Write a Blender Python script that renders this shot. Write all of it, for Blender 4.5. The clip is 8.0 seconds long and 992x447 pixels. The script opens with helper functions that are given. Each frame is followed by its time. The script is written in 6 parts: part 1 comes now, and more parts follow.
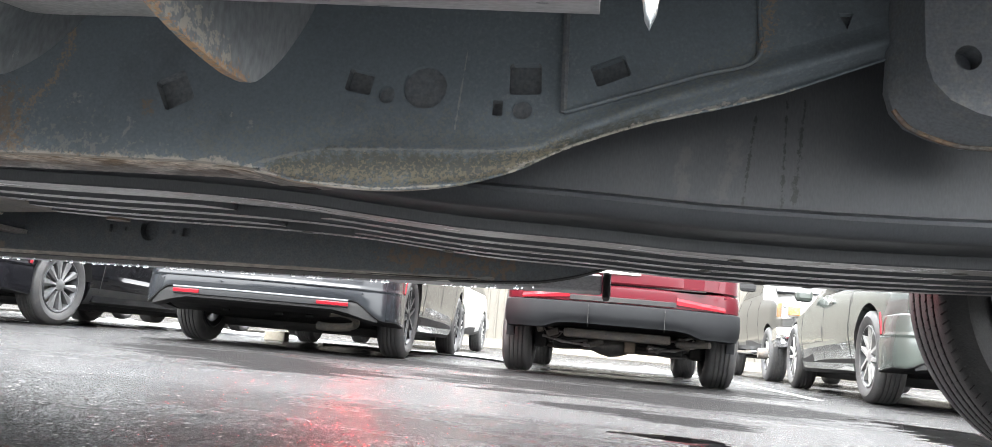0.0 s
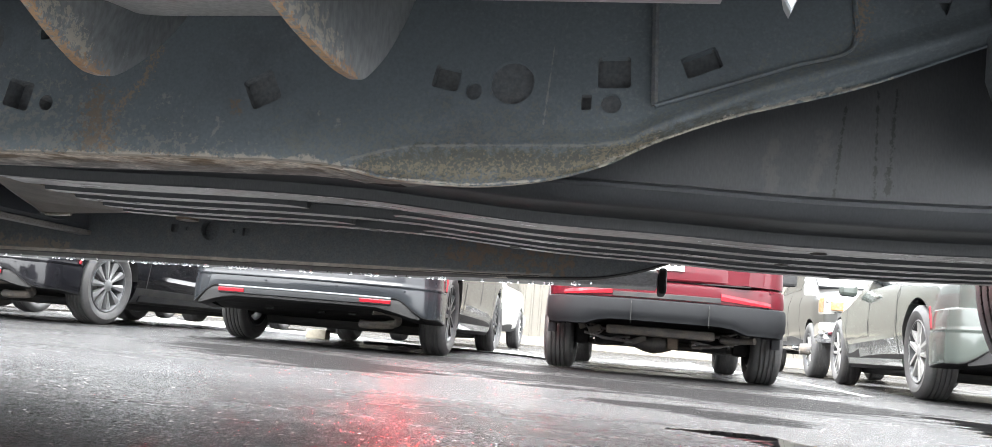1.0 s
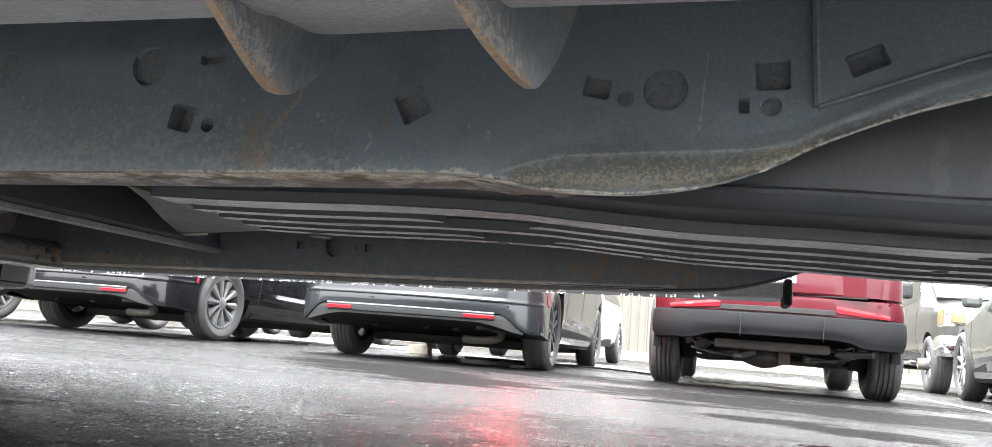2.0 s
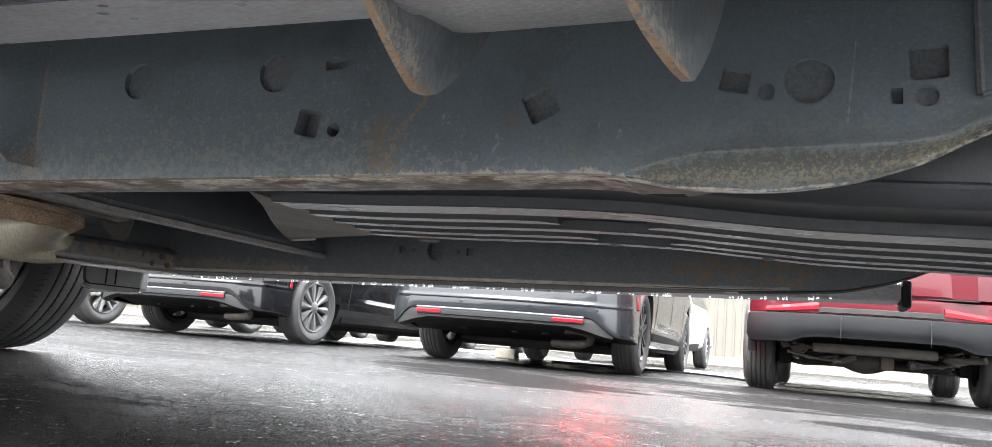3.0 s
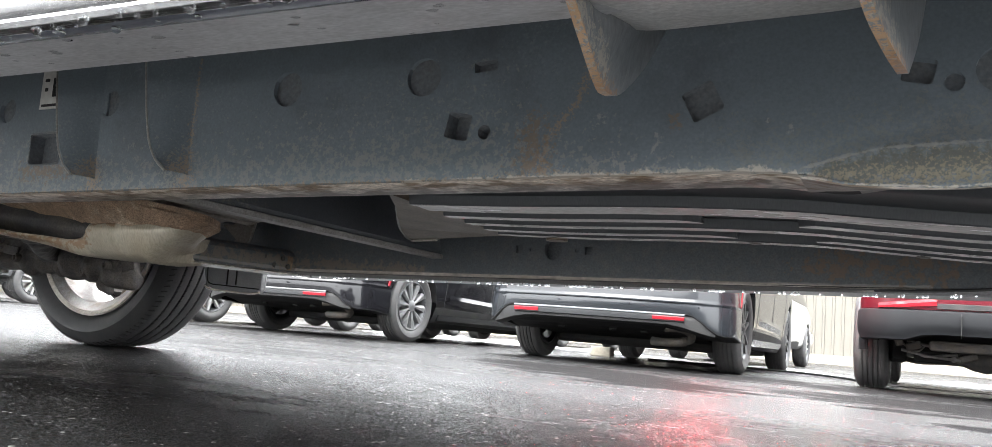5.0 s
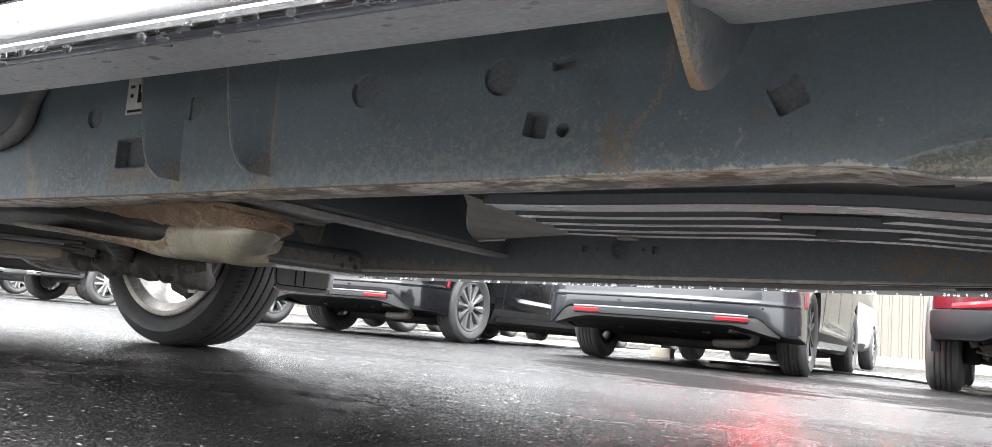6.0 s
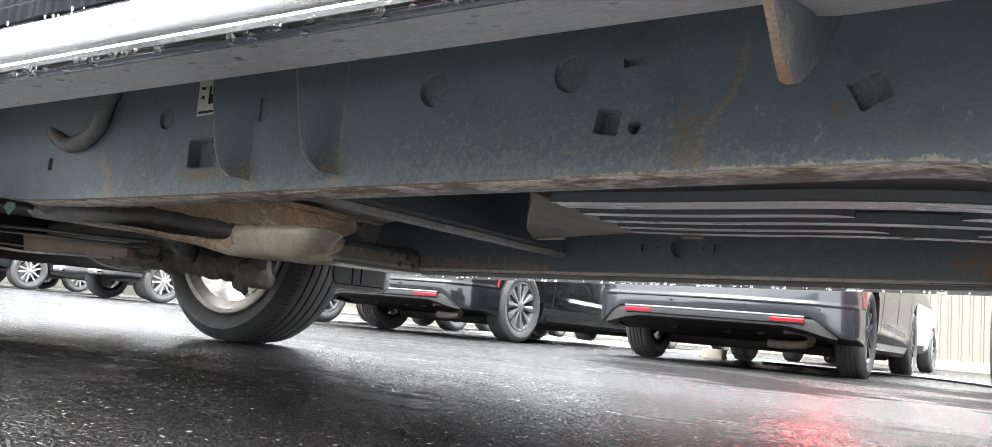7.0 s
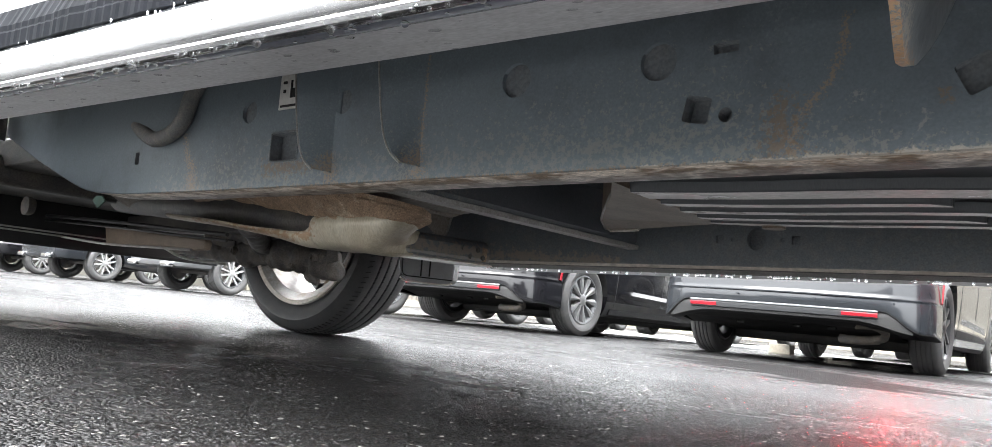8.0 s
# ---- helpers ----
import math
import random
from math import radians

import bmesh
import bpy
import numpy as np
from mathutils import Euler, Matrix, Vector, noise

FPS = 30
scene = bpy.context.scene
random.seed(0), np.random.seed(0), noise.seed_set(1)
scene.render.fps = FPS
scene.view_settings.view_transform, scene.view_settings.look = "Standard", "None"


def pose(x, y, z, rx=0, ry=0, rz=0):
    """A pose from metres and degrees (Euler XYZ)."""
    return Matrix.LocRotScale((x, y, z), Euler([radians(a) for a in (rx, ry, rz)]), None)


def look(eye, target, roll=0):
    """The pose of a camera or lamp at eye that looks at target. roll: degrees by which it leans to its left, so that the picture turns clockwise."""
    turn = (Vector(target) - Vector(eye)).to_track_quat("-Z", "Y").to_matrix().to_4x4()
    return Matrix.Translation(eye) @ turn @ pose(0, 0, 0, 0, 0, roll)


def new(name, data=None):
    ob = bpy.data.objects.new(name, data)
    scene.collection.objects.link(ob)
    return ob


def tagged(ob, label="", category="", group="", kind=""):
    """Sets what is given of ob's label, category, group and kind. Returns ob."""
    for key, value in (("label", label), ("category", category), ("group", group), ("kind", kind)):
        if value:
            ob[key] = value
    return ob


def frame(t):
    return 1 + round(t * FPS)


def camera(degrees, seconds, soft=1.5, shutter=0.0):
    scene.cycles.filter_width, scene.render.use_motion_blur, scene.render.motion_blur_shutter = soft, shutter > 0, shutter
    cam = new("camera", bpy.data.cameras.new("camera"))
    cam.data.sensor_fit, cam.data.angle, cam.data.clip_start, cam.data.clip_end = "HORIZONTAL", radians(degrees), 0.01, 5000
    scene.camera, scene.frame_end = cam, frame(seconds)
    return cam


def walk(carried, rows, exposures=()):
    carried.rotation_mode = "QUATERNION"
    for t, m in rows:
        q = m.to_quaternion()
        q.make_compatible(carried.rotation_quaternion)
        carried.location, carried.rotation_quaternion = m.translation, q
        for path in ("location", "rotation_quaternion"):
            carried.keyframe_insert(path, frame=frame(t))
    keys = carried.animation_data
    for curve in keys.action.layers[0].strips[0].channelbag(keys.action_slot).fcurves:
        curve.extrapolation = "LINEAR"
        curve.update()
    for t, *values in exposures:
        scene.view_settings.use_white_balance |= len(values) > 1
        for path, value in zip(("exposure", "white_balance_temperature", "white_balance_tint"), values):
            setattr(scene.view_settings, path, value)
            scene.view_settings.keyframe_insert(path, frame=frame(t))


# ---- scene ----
cam = camera(60.8, 8.0, soft=0.7)
PATH = [
    (0, (0.155, 0.062, 0.212), (-0.107, 2.025, 0.488), 5.2),
    (0.5, (0.129, 0.058, 0.204), (-0.149, 2.023, 0.457), 5.2),
    (1, (0.093, 0.057, 0.205), (-0.245, 2.011, 0.468), 4.9),
    (1.5, (0.062, 0.053, 0.199), (-0.377, 1.985, 0.474), 4.6),
    (2, (0.026, 0.05, 0.195), (-0.527, 1.952, 0.475), 4.7),
    (3.5, (-0.059, 0.05, 0.188), (-0.838, 1.872, 0.456), 4.8),
    (4, (-0.082, 0.043, 0.19), (-0.885, 1.855, 0.452), 4.8),
    (4.5, (-0.103, 0.035, 0.191), (-0.957, 1.826, 0.447), 4.8),
    (6, (-0.143, 0.009, 0.182), (-1.173, 1.706, 0.425), 4.9),
    (6.5, (-0.158, -0.001, 0.178), (-1.231, 1.669, 0.419), 5.0),
    (7, (-0.169, -0.009, 0.176), (-1.292, 1.63, 0.409), 5.2),
    (7.5, (-0.189, -0.019, 0.171), (-1.353, 1.592, 0.392), 5.2),
    (8, (-0.201, -0.026, 0.169), (-1.435, 1.534, 0.374), 5.5),
]
walk(cam, [(t, look(eye, target, roll)) for t, eye, target, roll in PATH], [(0, 3.24), (8, 3.24)])

# ---- world and light: an overcast sky ----
world = bpy.data.worlds.new("sky")
scene.world = world
world.use_nodes = True
wn, wl = world.node_tree.nodes, world.node_tree.links
wn.clear()
sky = wn.new("ShaderNodeTexSky")
sky.sky_type, sky.sun_disc = "NISHITA", False
sky.sun_elevation, sky.sun_rotation = radians(50), radians(190)
sky.air_density, sky.dust_density, sky.ozone_density = 1.0, 3.0, 0.6
grey = wn.new("ShaderNodeHueSaturation")
grey.inputs["Saturation"].default_value = 0.12
cloud = wn.new("ShaderNodeMix")
cloud.data_type = "RGBA"
cloud.inputs["Factor"].default_value = 0.75
# an overcast sky is brighter overhead than at the horizon
up = wn.new("ShaderNodeTexCoord")
split = wn.new("ShaderNodeSeparateXYZ")
dome = wn.new("ShaderNodeMapRange")
dome.inputs["To Min"].default_value, dome.inputs["To Max"].default_value = 0.52, 1.42
tone = wn.new("ShaderNodeMix")
tone.data_type, tone.blend_type = "RGBA", "MULTIPLY"
tone.inputs["Factor"].default_value = 1.0
tone.inputs["A"].default_value = (9.6, 9.85, 10.1, 1)
wl.new(up.outputs["Generated"], split.inputs["Vector"])
wl.new(split.outputs["Z"], dome.inputs["Value"])
wl.new(dome.outputs["Result"], tone.inputs["B"])
wl.new(tone.outputs["Result"], cloud.inputs["B"])
back = wn.new("ShaderNodeBackground")
back.inputs["Strength"].default_value = 0.135
wout = wn.new("ShaderNodeOutputWorld")
wl.new(sky.outputs["Color"], grey.inputs["Color"])
wl.new(grey.outputs["Color"], cloud.inputs["A"])
wl.new(cloud.outputs["Result"], back.inputs["Color"])
wl.new(back.outputs["Background"], wout.inputs["Surface"])
sun = new("sun", bpy.data.lights.new("sun", "SUN"))
sun.data.energy, sun.data.angle, sun.data.color = 0.9, radians(40), (1.0, 0.98, 0.95)
sun.matrix_world = look((0, 0, 0), (0.12, 0.62, -0.75))


# ---- materials ----
def material(name, base, rough=0.5, metal=0.0, second=None, scale=8.0, cover=0.5, edge=0.12, grain=0.0, grain_scale=200.0,
             bump=0.0, bump_scale=60.0, coat=0.0, rough2=None, stretch=(1, 1, 1), vary=0.0, spec=0.5, emit=None, power=0.0, third=None, scale3=3.0, cover3=0.2, patchy=0.0):
    """A surface: base colour, a second colour in patches, fine grain and relief."""
    m = bpy.data.materials.new(name)
    m.use_nodes = True
    n, l = m.node_tree.nodes, m.node_tree.links
    b = n["Principled BSDF"]
    b.inputs["Metallic"].default_value = metal
    b.inputs["Roughness"].default_value = rough
    b.inputs["Specular IOR Level"].default_value = spec
    b.inputs["Coat Weight"].default_value = coat
    b.inputs["Coat Roughness"].default_value = 0.04
    b.inputs["Base Color"].default_value = (*base, 1)
    co = n.new("ShaderNodeTexCoord")
    mp = n.new("ShaderNodeMapping")
    mp.inputs["Scale"].default_value = stretch
    l.new(co.outputs["Object"], mp.inputs["Vector"])
    colour = None
    if second:
        t = n.new("ShaderNodeTexNoise")
        t.inputs["Scale"].default_value, t.inputs["Detail"].default_value, t.inputs["Roughness"].default_value = scale, 8, 0.65
        l.new(mp.outputs["Vector"], t.inputs["Vector"])
        r = n.new("ShaderNodeMapRange")
        r.inputs["From Min"].default_value, r.inputs["From Max"].default_value = 0.5 + (0.5 - cover) * 0.5 - edge, 0.5 + (0.5 - cover) * 0.5 + edge
        l.new(t.outputs["Fac"], r.inputs["Value"])
        mx = n.new("ShaderNodeMix")
        mx.data_type = "RGBA"
        mx.inputs["A"].default_value, mx.inputs["B"].default_value = (*base, 1), (*second, 1)
        if patchy:
            big = n.new("ShaderNodeTexNoise")
            big.inputs["Scale"].default_value, big.inputs["Detail"].default_value = patchy, 3
            l.new(mp.outputs["Vector"], big.inputs["Vector"])
            br = n.new("ShaderNodeMapRange")
            br.inputs["From Min"].default_value, br.inputs["From Max"].default_value = 0.42, 0.62
            l.new(big.outputs["Fac"], br.inputs["Value"])
            both = n.new("ShaderNodeMath")
            both.operation = "MULTIPLY"
            l.new(br.outputs["Result"], both.inputs[0])
            l.new(r.outputs["Result"], both.inputs[1])
            l.new(both.outputs["Value"], mx.inputs["Factor"])
        else:
            l.new(r.outputs["Result"], mx.inputs["Factor"])
        colour = mx.outputs["Result"]
        if rough2 is not None:
            rr = n.new("ShaderNodeMapRange")
            rr.inputs["To Min"].default_value, rr.inputs["To Max"].default_value = rough, rough2
            l.new(r.outputs["Result"], rr.inputs["Value"])
            l.new(rr.outputs["Result"], b.inputs["Roughness"])
    if third:
        t3 = n.new("ShaderNodeTexNoise")
        t3.inputs["Scale"].default_value, t3.inputs["Detail"].default_value, t3.inputs["Roughness"].default_value = scale3, 9, 0.7
        sh = n.new("ShaderNodeMapping")
        sh.inputs["Location"].default_value = (3.7, 1.9, 5.3)
        l.new(mp.outputs["Vector"], sh.inputs["Vector"])
        l.new(sh.outputs["Vector"], t3.inputs["Vector"])
        r3 = n.new("ShaderNodeMapRange")
        r3.inputs["From Min"].default_value, r3.inputs["From Max"].default_value = 0.5 + (0.5 - cover3) * 0.5 - 0.06, 0.5 + (0.5 - cover3) * 0.5 + 0.10
        l.new(t3.outputs["Fac"], r3.inputs["Value"])
        m3 = n.new("ShaderNodeMix")
        m3.data_type = "RGBA"
        l.new(colour, m3.inputs["A"])
        m3.inputs["B"].default_value = (*third, 1)
        l.new(r3.outputs["Result"], m3.inputs["Factor"])
        colour = m3.outputs["Result"]
    if grain or vary:
        g = n.new("ShaderNodeTexNoise")
        g.inputs["Scale"].default_value, g.inputs["Detail"].default_value = grain_scale, 4
        l.new(mp.outputs["Vector"], g.inputs["Vector"])
        gr = n.new("ShaderNodeMapRange")
        gr.inputs["From Min"].default_value, gr.inputs["From Max"].default_value = 0.3, 0.7
        gr.inputs["To Min"].default_value, gr.inputs["To Max"].default_value = 1 - grain, 1 + grain
        l.new(g.outputs["Fac"], gr.inputs["Value"])
        hs = n.new("ShaderNodeHueSaturation")
        if colour:
            l.new(colour, hs.inputs["Color"])
        else:
            hs.inputs["Color"].default_value = (*base, 1)
        l.new(gr.outputs["Result"], hs.inputs["Value"])
        colour = hs.outputs["Color"]
    if colour:
        l.new(colour, b.inputs["Base Color"])
    if bump:
        t2 = n.new("ShaderNodeTexNoise")
        t2.inputs["Scale"].default_value, t2.inputs["Detail"].default_value = bump_scale, 5
        l.new(mp.outputs["Vector"], t2.inputs["Vector"])
        bp = n.new("ShaderNodeBump")
        bp.inputs["Strength"].default_value, bp.inputs["Distance"].default_value = 1.0, bump
        l.new(t2.outputs["Fac"], bp.inputs["Height"])
        l.new(bp.outputs["Normal"], b.inputs["Normal"])
    if emit:
        b.inputs["Emission Color"].default_value, b.inputs["Emission Strength"].default_value = (*emit, 1), power
    return m


def field(n, l, vec, lines, plane):
    """How far a point lies from the nearest of some lines of (u, v, width), in widths; plane holds the two axes that count."""
    flat = n.new("ShaderNodeVectorMath")
    flat.operation = "MULTIPLY"
    flat.inputs[1].default_value = {"xy": (1, 1, 0), "xz": (1, 0, 1), "yz": (0, 1, 1)}[plane]
    l.new(vec, flat.inputs[0])
    lowest = None
    for line in lines:
        for (u0, v0, w0), (u1, v1, w1) in zip(line, line[1:]):
            p = {"xy": (u0, v0, 0), "xz": (u0, 0, v0), "yz": (0, u0, v0)}[plane]
            d = {"xy": (u1 - u0, v1 - v0, 0), "xz": (u1 - u0, 0, v1 - v0), "yz": (0, u1 - u0, v1 - v0)}[plane]
            size = max((u1 - u0) ** 2 + (v1 - v0) ** 2, 1e-9)
            rel = n.new("ShaderNodeVectorMath")
            rel.operation = "SUBTRACT"
            rel.inputs[1].default_value = p
            l.new(flat.outputs["Vector"], rel.inputs[0])
            dot = n.new("ShaderNodeVectorMath")
            dot.operation = "DOT_PRODUCT"
            dot.inputs[1].default_value = tuple(q / size for q in d)
            l.new(rel.outputs["Vector"], dot.inputs[0])
            on = n.new("ShaderNodeClamp")
            l.new(dot.outputs["Value"], on.inputs["Value"])
            part_way = n.new("ShaderNodeVectorMath")
            part_way.operation = "SCALE"
            part_way.inputs[0].default_value = d
            l.new(on.outputs["Result"], part_way.inputs["Scale"])
            gap = n.new("ShaderNodeVectorMath")
            gap.operation = "DISTANCE"
            l.new(rel.outputs["Vector"], gap.inputs[0])
            l.new(part_way.outputs["Vector"], gap.inputs[1])
            wide = n.new("ShaderNodeMapRange")
            wide.inputs["To Min"].default_value, wide.inputs["To Max"].default_value = w0, w1
            l.new(on.outputs["Result"], wide.inputs["Value"])
            ratio = n.new("ShaderNodeMath")
            ratio.operation = "DIVIDE"
            l.new(gap.outputs["Value"], ratio.inputs[0])
            l.new(wide.outputs["Result"], ratio.inputs[1])
            if lowest is None:
                lowest = ratio.outputs["Value"]
            else:
                least = n.new("ShaderNodeMath")
                least.operation = "MINIMUM"
                l.new(lowest, least.inputs[0])
                l.new(ratio.outputs["Value"], least.inputs[1])
                lowest = least.outputs["Value"]
    return lowest


def worn(m, layers, plane="xz"):
    """Adds stains and lines with a shape of their own over a material: layers of (lines, colour, grain scale,
    raggedness, most cover).
    """
    n, l = m.node_tree.nodes, m.node_tree.links
    b = n["Principled BSDF"]
    co = n.new("ShaderNodeTexCoord")
    for lines, colour, scale, ragged, most in layers:
        src = b.inputs["Base Color"].links[0].from_socket if b.inputs["Base Color"].links else None
        t = n.new("ShaderNodeTexNoise")
        t.inputs["Scale"].default_value, t.inputs["Detail"].default_value, t.inputs["Roughness"].default_value = scale, 8, 0.7
        l.new(co.outputs["Object"], t.inputs["Vector"])
        k = n.new("ShaderNodeMapRange")
        k.clamp = False
        k.inputs["From Min"].default_value, k.inputs["From Max"].default_value = 0.38, 0.62
        k.inputs["To Min"].default_value, k.inputs["To Max"].default_value = -0.3 * ragged, 0.7 * ragged
        l.new(t.outputs["Fac"], k.inputs["Value"])
        s = n.new("ShaderNodeMath")
        l.new(field(n, l, co.outputs["Object"], lines, plane), s.inputs[0])
        l.new(k.outputs["Result"], s.inputs[1])
        r = n.new("ShaderNodeMapRange")
        r.inputs["From Min"].default_value, r.inputs["From Max"].default_value = 0.55, 1.1
        r.inputs["To Min"].default_value, r.inputs["To Max"].default_value = most, 0.0
        l.new(s.outputs["Value"], r.inputs["Value"])
        mx = n.new("ShaderNodeMix")
        mx.data_type = "RGBA"
        if src:
            l.new(src, mx.inputs["A"])
        else:
            mx.inputs["A"].default_value = b.inputs["Base Color"].default_value
        mx.inputs["B"].default_value = (*colour, 1)
        l.new(r.outputs["Result"], mx.inputs["Factor"])
        l.new(mx.outputs["Result"], b.inputs["Base Color"])
    return m


def asphalt_material():
    """Wet asphalt: dark stone under a film of water, bare rough patches that stay dull, fine stones that stand out of the film."""
    m = bpy.data.materials.new("wet_asphalt")
    m.use_nodes = True
    n, l = m.node_tree.nodes, m.node_tree.links
    b = n["Principled BSDF"]
    co = n.new("ShaderNodeTexCoord")

    def noise_at(scale, detail, rough, stretch=(1, 1, 1)):
        mp = n.new("ShaderNodeMapping")
        mp.inputs["Scale"].default_value = stretch
        l.new(co.outputs["Object"], mp.inputs["Vector"])
        t = n.new("ShaderNodeTexNoise")
        t.inputs["Scale"].default_value, t.inputs["Detail"].default_value, t.inputs["Roughness"].default_value = scale, detail, rough
        l.new(mp.outputs["Vector"], t.inputs["Vector"])
        return t.outputs["Fac"]

    def ranged(value, a, b, c, d):
        r = n.new("ShaderNodeMapRange")
        r.inputs["From Min"].default_value, r.inputs["From Max"].default_value = a, b
        r.inputs["To Min"].default_value, r.inputs["To Max"].default_value = c, d
        l.new(value, r.inputs["Value"])
        return r.outputs["Result"]

    def maths(kind, x, y):
        q = n.new("ShaderNodeMath")
        q.operation = kind
        for i, v in enumerate((x, y)):
            if isinstance(v, (int, float)):
                q.inputs[i].default_value = v
            else:
                l.new(v, q.inputs[i])
        return q.outputs["Value"]

    broad = noise_at(0.75, 3, 0.5, (0.5, 1.0, 1.0))
    torn = noise_at(5.0, 9, 0.72, (0.45, 1.0, 1.0))
    bare = ranged(maths("ADD", maths("MULTIPLY", broad, 0.62), maths("MULTIPLY", torn, 0.38)), 0.525, 0.58, 0.0, 1.0)
    # ground that the parked cars have kept drier, and standing water
    dry = field(n, l, co.outputs["Object"], [[(-2.5, 6.5, 0.8), (-1.4, 6.3, 0.8)], [(-2.2, 4.9, 0.55), (-1.3, 4.1, 0.5)], [(-0.2, 6.2, 0.8), (1.0, 6.6, 0.8)], [(-0.1, 4.7, 0.75), (0.9, 4.5, 0.75)], [(0.15, 3.3, 0.22), (0.45, 3.1, 0.22)], [(-6.3, 6.6, 0.7), (-5.0, 6.6, 0.7)], [(2.6, 6.6, 0.7), (4.0, 6.4, 0.7)], [(1.0, 4.61, 0.06), (1.35, 4.56, 0.05)]], "xy")
    dry_mask = ranged(maths("ADD", dry, maths("MULTIPLY", ranged(torn, 0.3, 0.7, -1.0, 1.0), 0.75)), 0.75, 1.15, 1.0, 0.0)
    bare = maths("MAXIMUM", bare, dry_mask)
    pool = field(n, l, co.outputs["Object"], [[(0.23, 2.42, 0.04), (0.38, 2.40, 0.12), (0.59, 2.15, 0.12)], [(1.45, 4.35, 0.12), (1.65, 4.1, 0.22), (1.5, 3.3, 0.2)]], "xy")
    water = ranged(maths("ADD", pool, maths("MULTIPLY", ranged(torn, 0.3, 0.7, -1.0, 1.0), 0.6)), 0.8, 1.0, 1.0, 0.0)
    above = maths("SUBTRACT", 1.0, water)
    stone = n.new("ShaderNodeTexVoronoi")
    stone.inputs["Scale"].default_value = 165
    l.new(co.outputs["Object"], stone.inputs["Vector"])
    fine = noise_at(190, 6, 0.65)
    mid = noise_at(16, 5, 0.6)
    ramp = n.new("ShaderNodeValToRGB")
    ramp.color_ramp.elements[0].position, ramp.color_ramp.elements[0].color = 0.3, (0.007, 0.007, 0.008, 1)
    ramp.color_ramp.elements[1].position, ramp.color_ramp.elements[1].color = 0.75, (0.026, 0.0255, 0.025, 1)
    l.new(fine, ramp.inputs["Fac"])
    sep = n.new("ShaderNodeSeparateColor")
    l.new(stone.outputs["Color"], sep.inputs["Color"])
    chips = ranged(sep.outputs["Red"], 0.980, 0.996, 0.0, 1.0)
    mx = n.new("ShaderNodeMix")
    mx.data_type = "RGBA"
    mx.inputs["B"].default_value = (0.24, 0.23, 0.21, 1)
    l.new(ramp.outputs["Color"], mx.inputs["A"])
    l.new(chips, mx.inputs["Factor"])
    l.new(mx.outputs["Result"], b.inputs["Base Color"])
    rough = maths("ADD", ranged(bare, 0, 1, 0.18, 0.40), maths("MULTIPLY", ranged(torn, 0.35, 0.65, -1.0, 1.0), 0.05))
    rough = maths("ADD", maths("MULTIPLY", rough, above), 0.02)
    l.new(rough, b.inputs["Roughness"])
    l.new(ranged(bare, 0, 1, 0.72, 0.34), b.inputs["Specular IOR Level"])
    swell = n.new("ShaderNodeBump")
    swell.inputs["Strength"].default_value = 1.0
    swell.inputs["Distance"].default_value = 0.0010
    l.new(maths("MULTIPLY", mid, above), swell.inputs["Height"])
    bp = n.new("ShaderNodeBump")
    bp.inputs["Strength"].default_value = 1.0
    l.new(maths("MULTIPLY", ranged(bare, 0, 1, 0.0050, 0.0090), above), bp.inputs["Distance"])
    l.new(maths("SUBTRACT", maths("MULTIPLY", fine, 0.35), stone.outputs["Distance"]), bp.inputs["Height"])
    l.new(swell.outputs["Normal"], bp.inputs["Normal"])
    l.new(bp.outputs["Normal"], b.inputs["Normal"])
    b.inputs["IOR"].default_value = 1.42
    # stones that have shed the film between the wet ones
    dull = n.new("ShaderNodeBsdfDiffuse")
    dull.inputs["Roughness"].default_value = 0.6
    l.new(mx.outputs["Result"], dull.inputs["Color"])
    l.new(bp.outputs["Normal"], dull.inputs["Normal"])
    both = n.new("ShaderNodeMixShader")
    shed = ranged(maths("ADD", maths("MULTIPLY", broad, 0.6), maths("MULTIPLY", torn, 0.4)), 0.38, 0.62, 0.12, 0.34)
    l.new(maths("MULTIPLY", maths("MAXIMUM", shed, maths("MULTIPLY", dry_mask, ranged(fine, 0.35, 0.6, 0.45, 0.95))), above), both.inputs["Fac"])
    l.new(b.outputs["BSDF"], both.inputs[1])
    l.new(dull.outputs["BSDF"], both.inputs[2])
    l.new(both.outputs["Shader"], n["Material Output"].inputs["Surface"])
    return m


M_ASPHALT = asphalt_material()
M_FRAME = material("coated_frame_steel", (0.150, 0.163, 0.180), 0.36, 0, (0.255, 0.25, 0.225), 95, 0.40, 0.07, 0.16, 300, 0.0004, 110, rough2=0.6, third=(0.21, 0.175, 0.135), scale3=9.0, cover3=0.05, patchy=4.0)
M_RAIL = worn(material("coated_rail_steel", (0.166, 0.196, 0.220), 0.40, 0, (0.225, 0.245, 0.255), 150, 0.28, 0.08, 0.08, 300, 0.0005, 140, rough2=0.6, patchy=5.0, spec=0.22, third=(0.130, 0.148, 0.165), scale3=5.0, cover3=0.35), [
    ([[(-1.9, 0.395, 0.03), (-1.0, 0.405, 0.04), (-0.66, 0.415, 0.06), (-0.50, 0.395, 0.03), (-0.35, 0.390, 0.012)], [(-1.7, 0.40, 0.05), (-1.45, 0.41, 0.05)]], (0.30, 0.295, 0.265), 120, 4.4, 0.5),
    ([[(-0.30, 0.40, 0.035), (-0.1, 0.425, 0.03), (0.08, 0.43, 0.02), (0.3, 0.52, 0.02)]], (0.25, 0.24, 0.19), 190, 3.4, 0.3),
